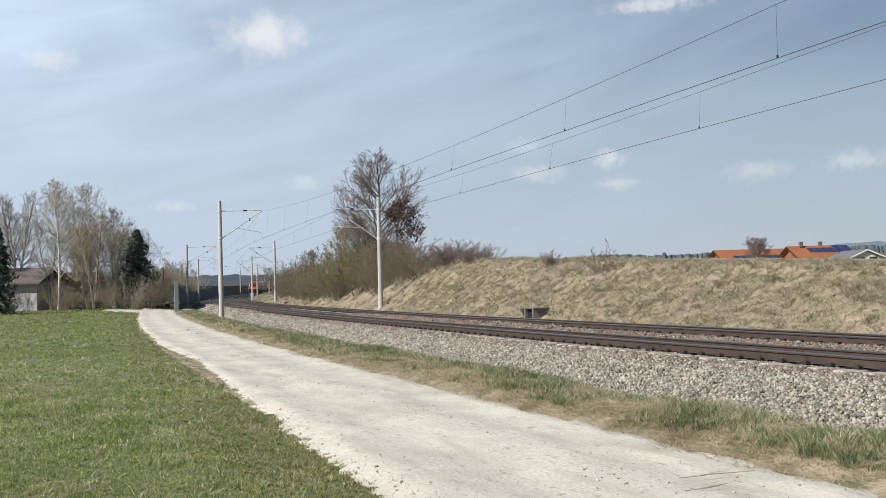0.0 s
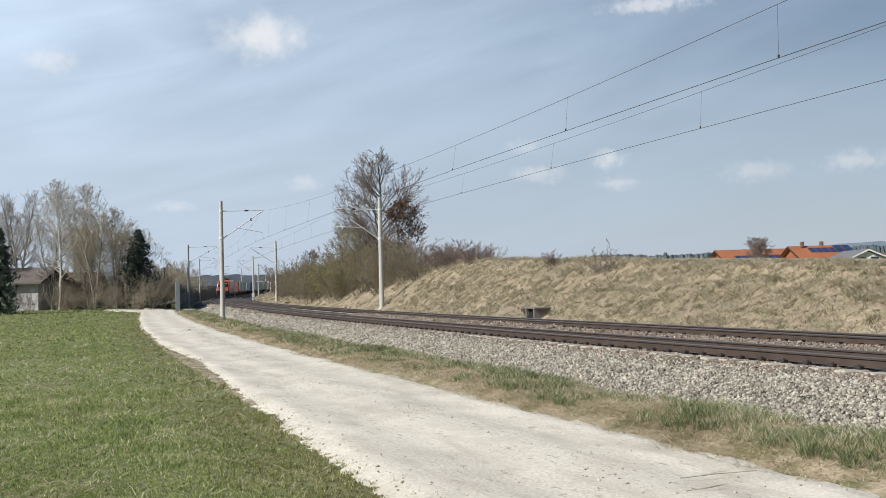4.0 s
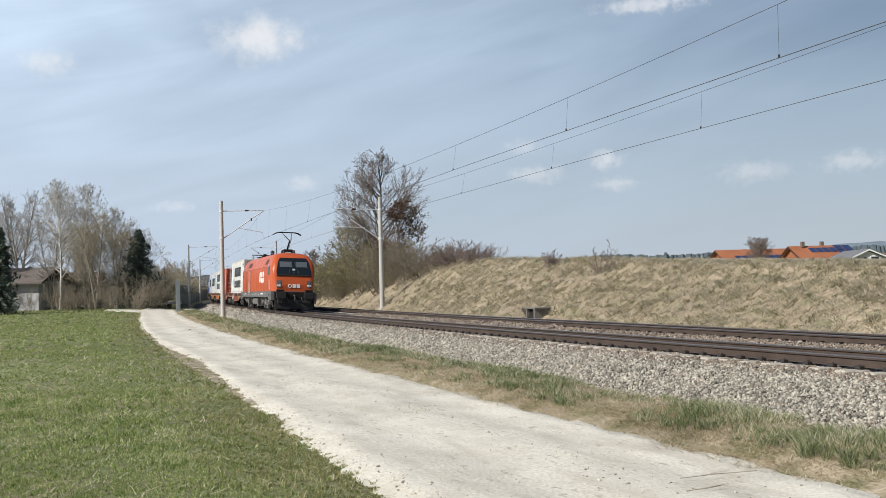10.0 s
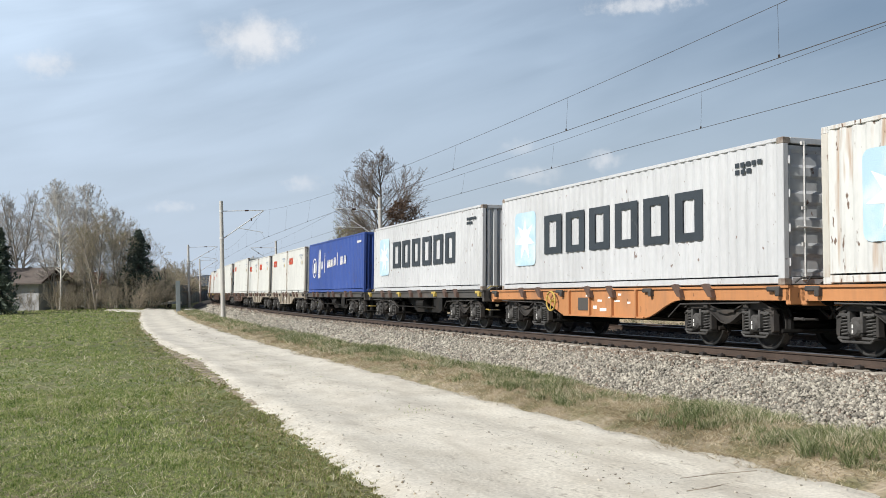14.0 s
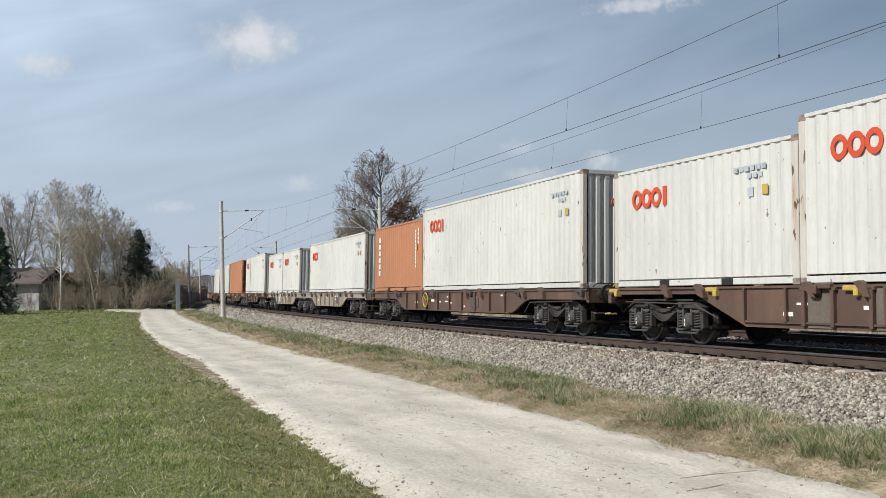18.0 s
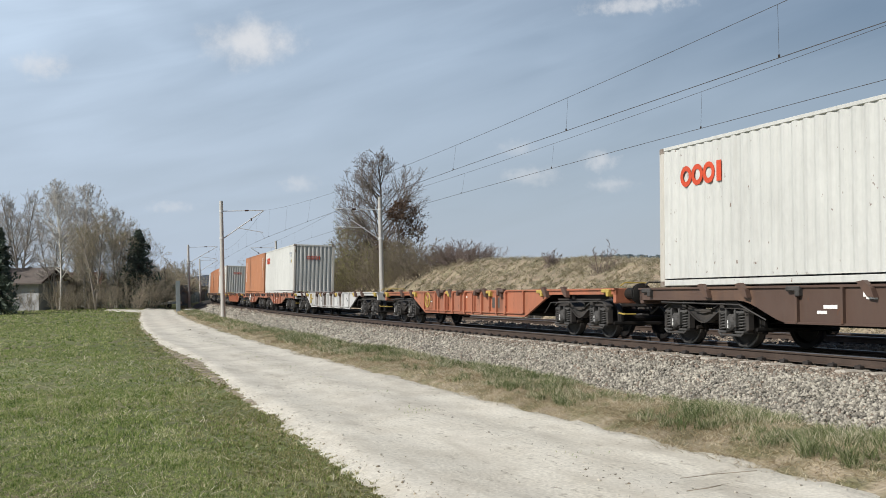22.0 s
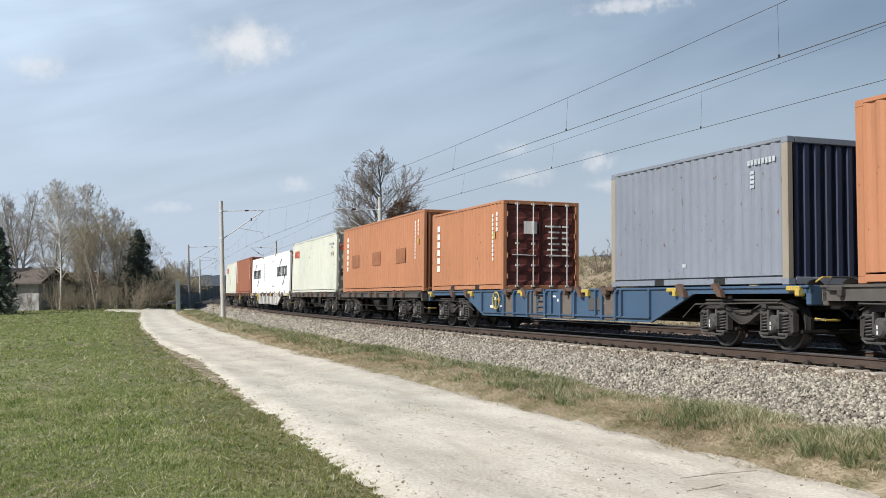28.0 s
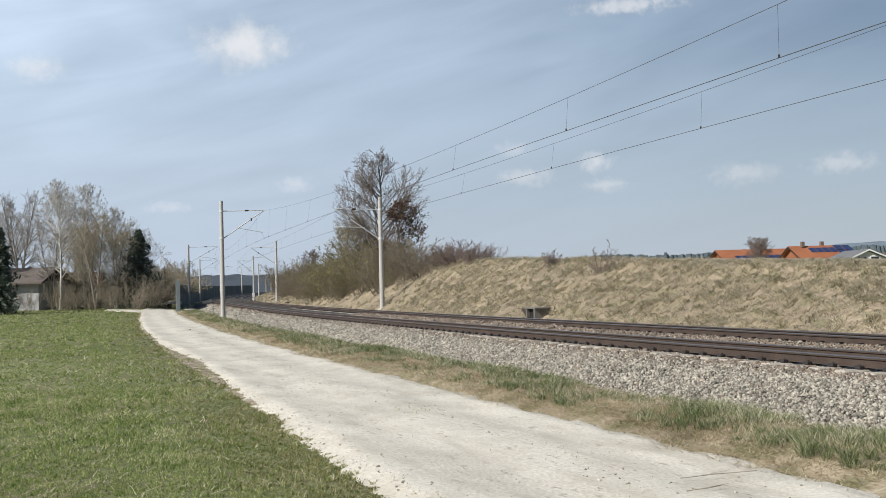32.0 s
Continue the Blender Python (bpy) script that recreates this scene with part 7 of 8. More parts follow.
for s_, l_, src, k_ in ((76, -9.2, TH3, 1.0), (79, -10.5, TH1, 1.1), (84, -10.0, TH1, 1.05), (88, -8.6, TH3, 1.05), (92, -9.4, TH1, 1.0), (96, -8.6, TH3, 0.9), (101, -8.8, TH1, 0.85), (104, -9.6, TH2, 1.25), (111, -9.6, TH1, 1.15), (118, -9.8, TH2, 1.35), (125, -9.8, TH2, 1.4), (132, -9.8, TH1, 1.3), (107, -8.8, TH1, 0.95), (69, -9.2, TH1, 0.8),
                        (62.5, -10.6, TH2, 0.75), (71, -11.5, TH2, 1.15), (75, -11.0, TH2, 1.2), (90, -11.0, TH2, 1.25), (98, -10.5, TH2, 1.2), (114, -9.2, TH2, 0.9), (121, -9.2, TH1, 0.8), (60.5, -11.4, TH2, 0.6), (82, -8.2, TH1, 0.7), (95, -7.9, TH1, 0.6), (130, -9.3, TH2, 0.8), (140, -9.3, TH2, 0.8)):
    copy_thing(src, beside(s_, l_, rnd_.random() * 360, k_))
# far bare trees behind the mast
bare_tree("distant bare tree with rounded crown beyond the curve", beside(215, -11.5, 10), 61, 5.2, 0.6, kids=(8, 5, 4, 3), depth=4, first=0.2)
# brushwood heap and two saplings on the crest
heap = shrub("low heap of cut grey-brown brushwood on the crest", beside(58.2, -12.0), 51, 1.9, 2.3, 46, 0, twig="heap_twig", name="brushwood_heap", category="brushwood")
copy_thing(heap, beside(61.5, -12.0, 100, 0.95))
copy_thing(heap, beside(54.6, -12.2, 200, 0.85))
shrub("small leafless bush on the crest", beside(40.8, -11.4), 52, 1.25, 0.5, 14, 0, twig="heap_twig", least=0.009)
shrub("thin bare sapling on the bank", beside(33.7, -10.6), 53, 1.9, 0.6, 7, 0, twig="heap_twig", name="sapling", category="sapling")
bare_tree("round bare tree before the houses", stand(44.6, 140, 2.2), 71, 4.4, 0.75, "bark", "heap_twig", kids=(18, 7, 5, 4), depth=4, r0=0.14, first=0.2, thin=0.62, least=0.02)

# the wood on the other side of the field
TA = upright_tree("tall bare tree with grey trunk at the edge of the field", stand(-57.5, 135), 81, 16.0, 3.3, "wood_bark", "wood_twig", clear=0.30, limbs=36, rise=46, widest=0.45, subs=(6, 4, 2), r0=0.19, least=0.015, leaders=2, fan=0.12)
TB = upright_tree("tall pale birch with catkins at the edge of the field", stand(-49.3, 128), 82, 16.4, 3.4, "birch", "birch_twig", clear=0.26, limbs=34, rise=46, widest=0.40, subs=(6, 4, 2), r0=0.19, least=0.015, buds=1500, bud="catkin", bud_size=0.075, name="birch_tree", category="birch")
TC_ = upright_tree("rounded bare tree with brownish twigs at the edge of the field", stand(-44.0, 126), 83, 11.6, 2.9, "wood_bark", "wood_brush", clear=0.20, limbs=38, rise=44, widest=0.45, subs=(6, 4, 3), r0=0.16, least=0.015, leaders=2, fan=0.10, buds=900, bud_size=0.06)
for x, y, src, tu, k in ((-64.5, 138, TA, 40, 0.98), (-60.5, 143, TA, 160, 1.02), (-48.2, 134, TB, 200, 1.0), (-53.6, 140, TB, 80, 0.98), (-45.2, 137, TB, 300, 0.82), (-42.6, 130, TC_, 120, 0.92), (-66, 148, TA, 300, 1.0),
                         (-55.5, 152, TA, 20, 0.95), (-47.5, 150, TC_, 70, 1.05), (-69, 140, TA, 210, 0.95), (-39, 152, TC_, 190, 0.62), (-52, 146, TC_, 10, 1.0), (-62, 132, TC_, 260, 0.95), (-41.8, 137, TC_, 310, 0.85),
                         (-36.5, 158, TC_, 80, 0.58), (-34, 165, TC_, 140, 0.62), (-57, 160, TB, 66, 0.95), (-44.5, 158, TC_, 99, 0.8), (-46.6, 131, TC_, 33, 0.72), (-51.4, 131, TA, 155, 0.72), (-71, 150, TA, 12, 1.05), (-50.4, 137, TC_, 240, 0.92)):
    if to_track(np.array([x]), np.array([y]))[1][0] > 10.0:
        copy_thing(src, stand(x, y, None, tu, k))
spruce("dark green spruce beside the bare trees", stand(-40.2, 131.5), 91, 10.4, 5.0)
spruce("dark spruce at the edge of the field", stand(-50.3, 113), 92, 9.9, 2.8)
UB = shrub("brown leafless undergrowth at the edge of the field", stand(-49, 131), 45, 4.4, 2.9, 15, 250, twig="under", least=0.015, kids=(5, 4, 2))
UC = shrub("brown undergrowth with first green leaves", stand(-46, 136), 46, 3.6, 3.0, 13, 500, twig="wood_brush", least=0.015, kids=(5, 4, 2))
for i in range(84):
    x = -66 + 0.38 * i + rnd_.random() * 2
    y = 126 + rnd_.random() * 22 + max(0, i - 50) * 0.9
    turn, k = rnd_.random() * 360, 0.35 + 0.85 * rnd_.random() ** 1.5
    if -0.436 < x / y < -0.408:                      # a gap before the timber house
        y, k = y + 4, k * 0.45
    if to_track(np.array([x]), np.array([y]))[1][0] > 8.5:
        copy_thing(UC if i % 5 in (1, 3) else UB, stand(x, y, None, turn, k))
for s_, l_, k_ in ((150, 9.5, 0.9), (158, 8.6, 0.8), (166, 9.0, 1.0), (174, 8.2, 0.9), (182, 9.0, 1.1), (192, 8.4, 1.0), (205, 9.0, 1.1), (220, 9.0, 1.0), (240, 9.5, 1.1), (145, 12, 1.0)):
    copy_thing(UC, beside(s_, l_, s_ * 7.0, k_ * 1.75))
for x, y, k in ((-52.5, 119, 0.75), (-50.2, 121, 0.6), (-57, 125, 0.7), (-40.8, 128, 0.95), (-39.0, 126, 0.9), (-37.4, 127, 0.85), (-42.4, 127, 0.9), (-38.4, 133, 1.05), (-36.8, 131, 0.9), (-41.5, 124, 0.6), (-38, 122, 0.55), (-44, 124, 0.7), (-46, 123, 0.55), (-48, 124, 0.8)):
    copy_thing(UB, stand(x, y, None, rnd_.random() * 360, k))

for s_, l_, k_ in ((128, 9.6, 1.15), (136, 9.8, 1.35), (143, 10.2, 1.4), (152, 10.4, 1.5), (162, 10.0, 1.6), (172, 10.4, 1.7), (186, 10.2, 1.8), (200, 10.2, 1.9), (214, 9.4, 1.9), (228, 9.0, 1.9)):
    copy_thing(UB if int(s_) % 4 else UC, beside(s_, l_, s_ * 11.0, k_))
for s_, l_, k_ in ((133, 10.8, 0.50), (147, 10.6, 0.52), (165, 11.0, 0.58), (183, 10.4, 0.60), (205, 10.0, 0.64), (222, 9.2, 0.70)):
    copy_thing(TC_, beside(s_, l_, s_ * 5.0, k_))

# ---- houses ----
M["roof_brown"] = material("brown_roof_tiles", (0.17, 0.125, 0.10), 0.85, var=0.15, scale=1, fine=8, bump=0.4)
M["roof_taupe"] = material("weathered_taupe_roof_tiles", (0.135, 0.115, 0.103), 0.85, var=0.15, scale=1, fine=8, bump=0.4)
M["grey_render"] = material("pale_grey_render", (0.44, 0.44, 0.45), 0.9, var=0.1, scale=0.8)
M["roof_orange"] = material("orange_roof_tiles", (0.33, 0.125, 0.06), 0.8, var=0.12, scale=0.7, fine=7, bump=0.4)
M["roof_rust"] = material("weathered_red_roof_tiles", (0.14, 0.065, 0.045), 0.85, var=0.12, scale=0.7, fine=7, bump=0.3)
M["roof_grey"] = material("grey_roof_tiles", (0.17, 0.175, 0.185), 0.8, var=0.12, scale=0.7, fine=7, bump=0.3)
M["render"] = material("white_house_render", (0.74, 0.73, 0.70), 0.9, var=0.08, scale=0.6)
M["wood_dark"] = material("dark_wood_cladding", (0.055, 0.035, 0.025), 0.8, var=0.2, scale=1.5)
M["pane"] = material("dark_window_pane", (0.03, 0.035, 0.045), 0.1, var=0.05, bump=0)
M["solar"] = material("blue_solar_panel", (0.03, 0.05, 0.13), 0.12, var=0.1, scale=1, bump=0, spec=0.8)
M["frame_white"] = material("white_frame", (0.75, 0.75, 0.73), 0.6, var=0.05)


def house(label, m, L, W, eave, ridge, roof, wall="render", over=0.5, solar=(), gable_windows=0, upper="", chimneys=()):
    """A gabled house: the ridge runs along x, the gable with windows looks to -x."""
    h = thing("house", label, "house", "houses of the village", m)
    hw = W / 2
    part("wall", Geo().box((0, 0, eave / 2), (L, W, eave)), M[wall], h)
    gm = M[upper or wall]
    for sx in (-1, 1):
        part("gable", Geo().add([(sx * L / 2, -hw, eave), (sx * L / 2, hw, eave), (sx * L / 2, 0, ridge - 0.1), (sx * (L / 2 - 0.25), -hw, eave), (sx * (L / 2 - 0.25), hw, eave), (sx * (L / 2 - 0.25), 0, ridge - 0.1)],
                                [(0, 1, 2), (3, 5, 4), (0, 2, 5, 3), (1, 4, 5, 2), (0, 3, 4, 1)]), gm, h)
    sl = (ridge - eave) / hw
    for sy in (-1, 1):
        e, rz = sy * (hw + over), eave - over * sl
        r = part("roof", Geo().add([(-L / 2 - over, e, rz), (L / 2 + over, e, rz), (L / 2 + over, 0, ridge), (-L / 2 - over, 0, ridge),
                                    (-L / 2 - over, e, rz + 0.22), (L / 2 + over, e, rz + 0.22), (L / 2 + over, 0, ridge + 0.22), (-L / 2 - over, 0, ridge + 0.22)],
                                   [(0, 1, 2, 3), (7, 6, 5, 4), (0, 4, 5, 1), (1, 5, 6, 2), (2, 6, 7, 3), (3, 7, 4, 0)]), M[roof], h)
        for sx in (-1, 1):
            part("verge_board", Geo().tube((sx * (L / 2 + over), e, rz + 0.1), (sx * (L / 2 + over), 0, ridge + 0.1), 0.11, 0.11, 4), M["frame_white"] if roof == "roof_grey" else M["wood_dark"], h)
        for a, b, u, v in (solar if sy < 0 else ()):
            n = max(1, round((b - a) / 1.1))
            for i in range(n):
                x0, x1 = a + (b - a) * i / n + 0.05, a + (b - a) * (i + 1) / n - 0.05
                mrows = max(1, round((v - u) * (hw + over) / 1.5))
                for j in range(mrows):
                    u0, u1 = u + (v - u) * j / mrows + 0.012, u + (v - u) * (j + 1) / mrows - 0.012
                    q = lambda x, t: (x, e * (1 - t), rz + (ridge - rz) * t + 0.29)
                    part("solar_panel", Geo().add([q(x0, u0), q(x1, u0), q(x1, u1), q(x0, u1)], [(0, 1, 2, 3)]), M["solar"], r, "blue glass panel")
    for x, y in chimneys:
        part("chimney", Geo().box((x, y, ridge + 0.4), (0.5, 0.5, 0.9), 0.03), M["roof_brown"], h)
    for i in range(gable_windows):
        y = (i - (gable_windows - 1) / 2) * 1.5
        part("window_frame", Geo().box((-L / 2 - 0.01, y, eave + 0.45), (0.08, 1.12, 1.25)), M["frame_white"], h)
        part("window_pane", Geo().box((-L / 2 - 0.04, y, eave + 0.45), (0.06, 0.95, 1.08)), M["pane"], h)
    for i in range(3):
        x = -L / 2 + L * (i + 0.5) / 3
        part("window_frame", Geo().box((x, -hw - 0.01, eave * 0.55), (1.3, 0.08, 1.3)), M["frame_white"], h)
        part("window_pane", Geo().box((x, -hw - 0.04, eave * 0.55), (1.1, 0.06, 1.1)), M["pane"], h)
    return h


def facing(x, y, z, turn):
    return pose(x, y, z, 0, 0, turn)


house("dark timber house with brown roof and pale ground floor", facing(-56.4, 134.4, 0.3, 174), 8, 8.0, 3.9, 5.6, "roof_taupe", "grey_render", 0.9, upper="wood_dark", gable_windows=1)
house("house with red-orange roof behind the trees", facing(-60.5, 162, 0.4, 10), 9, 8, 3.2, 5.4, "roof_rust", "render", 0.6)
house("long farmhouse with orange roof and solar panels", facing(51.9, 166, 0.5, 4), 12.4, 10, 4.0, 6.2, "roof_orange", "render", 0.6, upper="roof_orange", solar=((-4.5, 6.5, 0.08, 0.55),))
house("farmhouse with orange roof, chimneys and blue solar panels", facing(57.8, 154, 0.5, 6), 8.2, 9, 3.9, 6.15, "roof_orange", "render", 0.6, upper="roof_orange", solar=((-2.0, 2.3, 0.55, 0.85), (2.3, 5.0, 0.40, 0.98)), chimneys=((-2.6, -0.5), (0.9, 0.3)))
house("dark-roofed barn between the houses", facing(63.5, 149, 0.5, 15), 8, 7, 2.7, 4.7, "roof_brown", "wood_dark", 0.4)
house("white gabled house with grey roof and two windows", facing(52.35, 126.5, 0.75, 86), 9, 7.8, 2.6, 4.35, "roof_grey", "render", 0.35, gable_windows=2)

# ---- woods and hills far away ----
# the blue-grey haze of distance is mixed into these three colours
M["far_wood"] = material("haze_tinted_conifer_wood", (0.10, 0.13, 0.145), 0.95, var=0.2, scale=0.05, fine=0.4, bump=0)
M["far_hill"] = material("haze_tinted_hill", (0.17, 0.215, 0.26), 0.95, var=0.08, scale=0.01, fine=0.05, bump=0)
M["mid_wood"] = material("haze_tinted_wood_edge", (0.062, 0.078, 0.100), 0.95, var=0.2, scale=0.05, fine=0.4, bump=0)


def far_wood(name, label, x0, x1, y, top0, top1, n, mat, seed, base=-3.0, blunt=0.3):
    rnd = np.random.default_rng(seed)
    g = Geo()
    for i in range(n):
        t = (i + rnd.random()) / n
        x, yy = x0 + (x1 - x0) * t, y + rnd.normal() * 14
        h = (top0 + (top1 - top0) * t) * (0.90 + 0.04 * math.sin(t * 23) + 0.07 * rnd.random())
        w = 2.2 + 2.2 * rnd.random()
        g.tube((x, yy, base), (x, yy, base + (h - base) * 0.55), w * 1.1, w, 6, False)
        g.tube((x, yy, base + (h - base) * 0.5), (x, yy, h), w, blunt, 6, False)
    ob = part(name, g, mat)
    return tagged(ob, label, "wood", kind="stuff")


far_wood("far_woods", "dark conifer wood on the horizon, tinted for haze", 100, 420, 700, 21.0, 24.5, 1000, M["far_wood"], 3, blunt=0.9)


def hill(name, x0, x1, y, heights, mat, label, sway=1.0):
    g, rows = Geo(), []
    n = 80
    for j, (dy, k) in enumerate(((-240, 0.0), (-120, 0.55), (-40, 0.9), (0, 1.0), (120, 0.6))):
        row = []
        for i in range(n + 1):
            x = x0 + (x1 - x0) * i / n
            h = float(np.interp(i / n, np.linspace(0, 1, len(heights)), heights))
            row.append((x, y + dy, -6 + (h + 6 + sway * (5 * math.sin(x * 0.021 + j) + 3 * math.sin(x * 0.067))) * k))
        rows.append(row)
    return structure(name, g.sheet(rows), mat, label, True)


ridge = random.Random(9)
hill("backdrop_wood", -320, 0, 640, [12.6 + 1.1 * ridge.random() + 0.4 * math.sin(i * 0.31) for i in range(81)], M["mid_wood"], "dark wood beyond the curve, tinted for haze", 0.16)
hill("backdrop_hills", -1500, 1900, 2000, [10, 14, 26, 40, 30, 18, 24, 40, 62, 72, 80, 76, 60], M["far_hill"], "hills on the horizon, tinted blue for haze")

# ---- small things by the line ----
cul = thing("drain_box", "low concrete drain box with dark opening in the bank", "drain", m=frame_at(33.6, -7.2, -0.24) @ Matrix.Scale(0.80, 4))
part("wall", Geo().box((0.55, 0, 0.3), (0.14, 1.0, 0.6), 0.02).box((-0.55, 0, 0.3), (0.14, 1.0, 0.6), 0.02), M["old_concrete"], cul)
part("lid", Geo().box((0, 0, 0.62), (1.5, 1.05, 0.09), 0.02), M["old_concrete"], cul)
# a solid black block stands in for the shade inside the drain
part("opening", Geo().box((0, 0.1, 0.28), (1.0, 0.8, 0.54)), M["black"], cul)
part("lip", Geo().prism([(-0.7, 0.58), (-1.25, 0.60), (-0.7, 0.2)], -0.5, -0.42), M["timber"], cul)
sg = thing("trackside_sign", "small white marker on a short post between track and bank", "sign", m=frame_at(165, -6.4, -0.4))
part("post", Geo().tube((0, 0, 0), (0, 0, 0.9), 0.06, 0.06, 8), M["galv"], sg)
part("board", Geo().box((0.05, 0, 1.05), (0.06, 0.45, 0.7), 0.02), M["frame_white"], sg)
sb = thing("trackside_cabinet", "low pale concrete block beside the line", "concrete block", m=frame_at(109, 4.4, -0.95))
part("block", Geo().box((0, 0, 0.25), (1.6, 1.2, 0.5), 0.04), M["concrete"], sb)
tl = thing("cable_trough", "dark wooden board lying at the foot of the bank", "board", m=frame_at(112, -7.2, -0.2))
part("board", Geo().box((0, 0, 0.1), (2.6, 0.3, 0.16), 0.02), M["timber"], tl)
wp = thing("telegraph_pole", "thin grey wooden pole beside the wood", "pole", m=stand(-42.5, 152))
part("shaft", Geo().tube((0, 0, 0), (0, 0, 6.0), 0.12, 0.09, 8), M["bark"], wp)
part("crossbar", Geo().box((0, 0, 1.6), (0.14, 0.5, 0.5), 0.02), M["frame_white"], wp)
wf = thing("white_trailer", "low white trailer parked beside the wood", "trailer", m=stand(-39.2, 142, None, 20))
part("bed", Geo().box((0, 0, 0.7), (3.4, 1.6, 0.35), 0.04), M["frame_white"], wf)
part("wheel", Geo().lathe([(0, 0.1), (0.32, 0.1), (0.32, -0.1), (0, -0.1)], (0, -0.75, 0.32), (0, 1, 0), 16), M["black"], wf)


# ---- grass, stones, clouds ----
def blade_material(name, colours, rough=0.85, patch=0.55, drift=1.3):
    """Blades that differ one by one in colour."""
    m = bpy.data.materials.new(name)
    m.use_nodes = True
    nt = m.node_tree
    nt.nodes.clear()
    n, ln = nt.nodes.new, nt.links.new
    out, b, g, r = n("ShaderNodeOutputMaterial"), n("ShaderNodeBsdfPrincipled"), n("ShaderNodeNewGeometry"), n("ShaderNodeValToRGB")
    co, no, mx = n("ShaderNodeTexCoord"), n("ShaderNodeTexNoise"), n("ShaderNodeMath")
    no.inputs["Scale"].default_value, no.inputs["Detail"].default_value = patch, 3
    mx.operation = "MULTIPLY_ADD"
    mx.inputs[1].default_value = drift
    sub = n("ShaderNodeMath")
    sub.operation = "ADD"
    sub.inputs[1].default_value = -drift / 2
    ln(co.outputs["Object"], no.inputs["Vector"])
    ln(no.outputs["Fac"], mx.inputs[0])
    ln(g.outputs["Random Per Island"], mx.inputs[2])
    ln(mx.outputs["Value"], sub.inputs[0])
    ln(sub.outputs["Value"], r.inputs["Fac"])
    el = r.color_ramp.elements
    while len(el) < len(colours):
        el.new(0.5)
    for e, (p, c) in zip(el, colours):
        e.position, e.color = p, (*c, 1)
    ln(r.outputs["Color"], b.inputs["Base Color"])
    b.inputs["Roughness"].default_value, b.inputs["Specular IOR Level"].default_value = rough, 0.25
    tl, ms = n("ShaderNodeBsdfTranslucent"), n("ShaderNodeMixShader")       # light comes through thin blades
    ms.inputs["Fac"].default_value = 0.42
    ln(r.outputs["Color"], tl.inputs["Color"])
    ln(b.outputs["BSDF"], ms.inputs[1])
    ln(tl.outputs["BSDF"], ms.inputs[2])
    ln(ms.outputs["Shader"], out.inputs["Surface"])
    return m


M["field_blade"] = blade_material("meadow_grass_blades", [(0.0, (0.10, 0.165, 0.042)), (0.30, (0.245, 0.33, 0.093)), (0.60, (0.395, 0.455, 0.17)), (0.86, (0.53, 0.52, 0.28)), (1.0, (0.80, 0.74, 0.52))], patch=0.9, drift=1.0)
M["verge_blade"] = blade_material("rough_verge_blades", [(0.0, (0.095, 0.135, 0.048)), (0.34, (0.19, 0.235, 0.10)), (0.58, (0.33, 0.35, 0.19)), (0.80, (0.55, 0.52, 0.36)), (1.0, (0.78, 0.72, 0.56))], patch=1.1, drift=1.4)
M["edge_blade"] = blade_material("worn_olive_blades", [(0.0, (0.14, 0.15, 0.05)), (0.4, (0.26, 0.265, 0.10)), (0.7, (0.38, 0.35, 0.19)), (1.0, (0.62, 0.55, 0.36))])
M["straw_blade"] = blade_material("dead_straw_blades", [(0.0, (0.22, 0.165, 0.09)), (0.35, (0.42, 0.345, 0.215)), (0.7, (0.60, 0.525, 0.365)), (1.0, (0.80, 0.73, 0.57))])
M["bank_blade"] = blade_material("dry_bank_blades", [(0.0, (0.19, 0.19, 0.10)), (0.25, (0.39, 0.35, 0.235)), (0.6, (0.55, 0.49, 0.365)), (1.0, (0.75, 0.69, 0.555))], patch=1.5, drift=1.7)
RN = np.random.default_rng(17)


def blades(name, x, y, z, h, w, lean, mat, label, toward=None):
    """Curved blades of two pieces at the given feet."""
    n = len(x)
    a = RN.random(n) * 2 * math.pi
    t = RN.random(n) * 2 * math.pi
    l = lean * (0.3 + RN.random(n))
    dx, dy = np.cos(t) * l * h, np.sin(t) * l * h
    if toward is not None:
        dx, dy = dx + toward[0] * h, dy + toward[1] * h
    wx, wy = np.cos(a) * w / 2, np.sin(a) * w / 2
    hz = h / np.sqrt(1 + lean ** 2)
    v = np.stack([np.stack([x - wx, y - wy, z - 0.01], 1), np.stack([x + wx, y + wy, z - 0.01], 1),
                  np.stack([x + dx * 0.4 + wx * 0.7, y + dy * 0.4 + wy * 0.7, z + hz * 0.6], 1), np.stack([x + dx * 0.4 - wx * 0.7, y + dy * 0.4 - wy * 0.7, z + hz * 0.6], 1),
                  np.stack([x + dx, y + dy, z + hz], 1)], 1).reshape(-1, 3)
    i = np.arange(n)[:, None] * 5
    f = np.concatenate([i + np.array([[0, 1, 2]]), i + np.array([[0, 2, 3]]), i + np.array([[3, 2, 4]])], 0)
    me = np_mesh(name, v, f, mat)
    return tagged(new(name, me), label, "grass", kind="stuff")


def line_xy(s, l):
    h = np.interp(s, SG, TH)
    return np.interp(s, SG, TX) - np.sin(h) * l, np.interp(s, SG, TY) + np.cos(h) * l


def tufts(x, y, n, radius):
    """Feet of blades gathered into tufts round the given points."""
    k = len(x)
    i = np.repeat(np.arange(k), n)
    r, a = radius * np.sqrt(RN.random(k * n)) * (0.6 + 0.8 * np.repeat(RN.random(k), n)), RN.random(k * n) * 2 * math.pi
    return i, x[i] + r * np.cos(a), y[i] + r * np.sin(a)


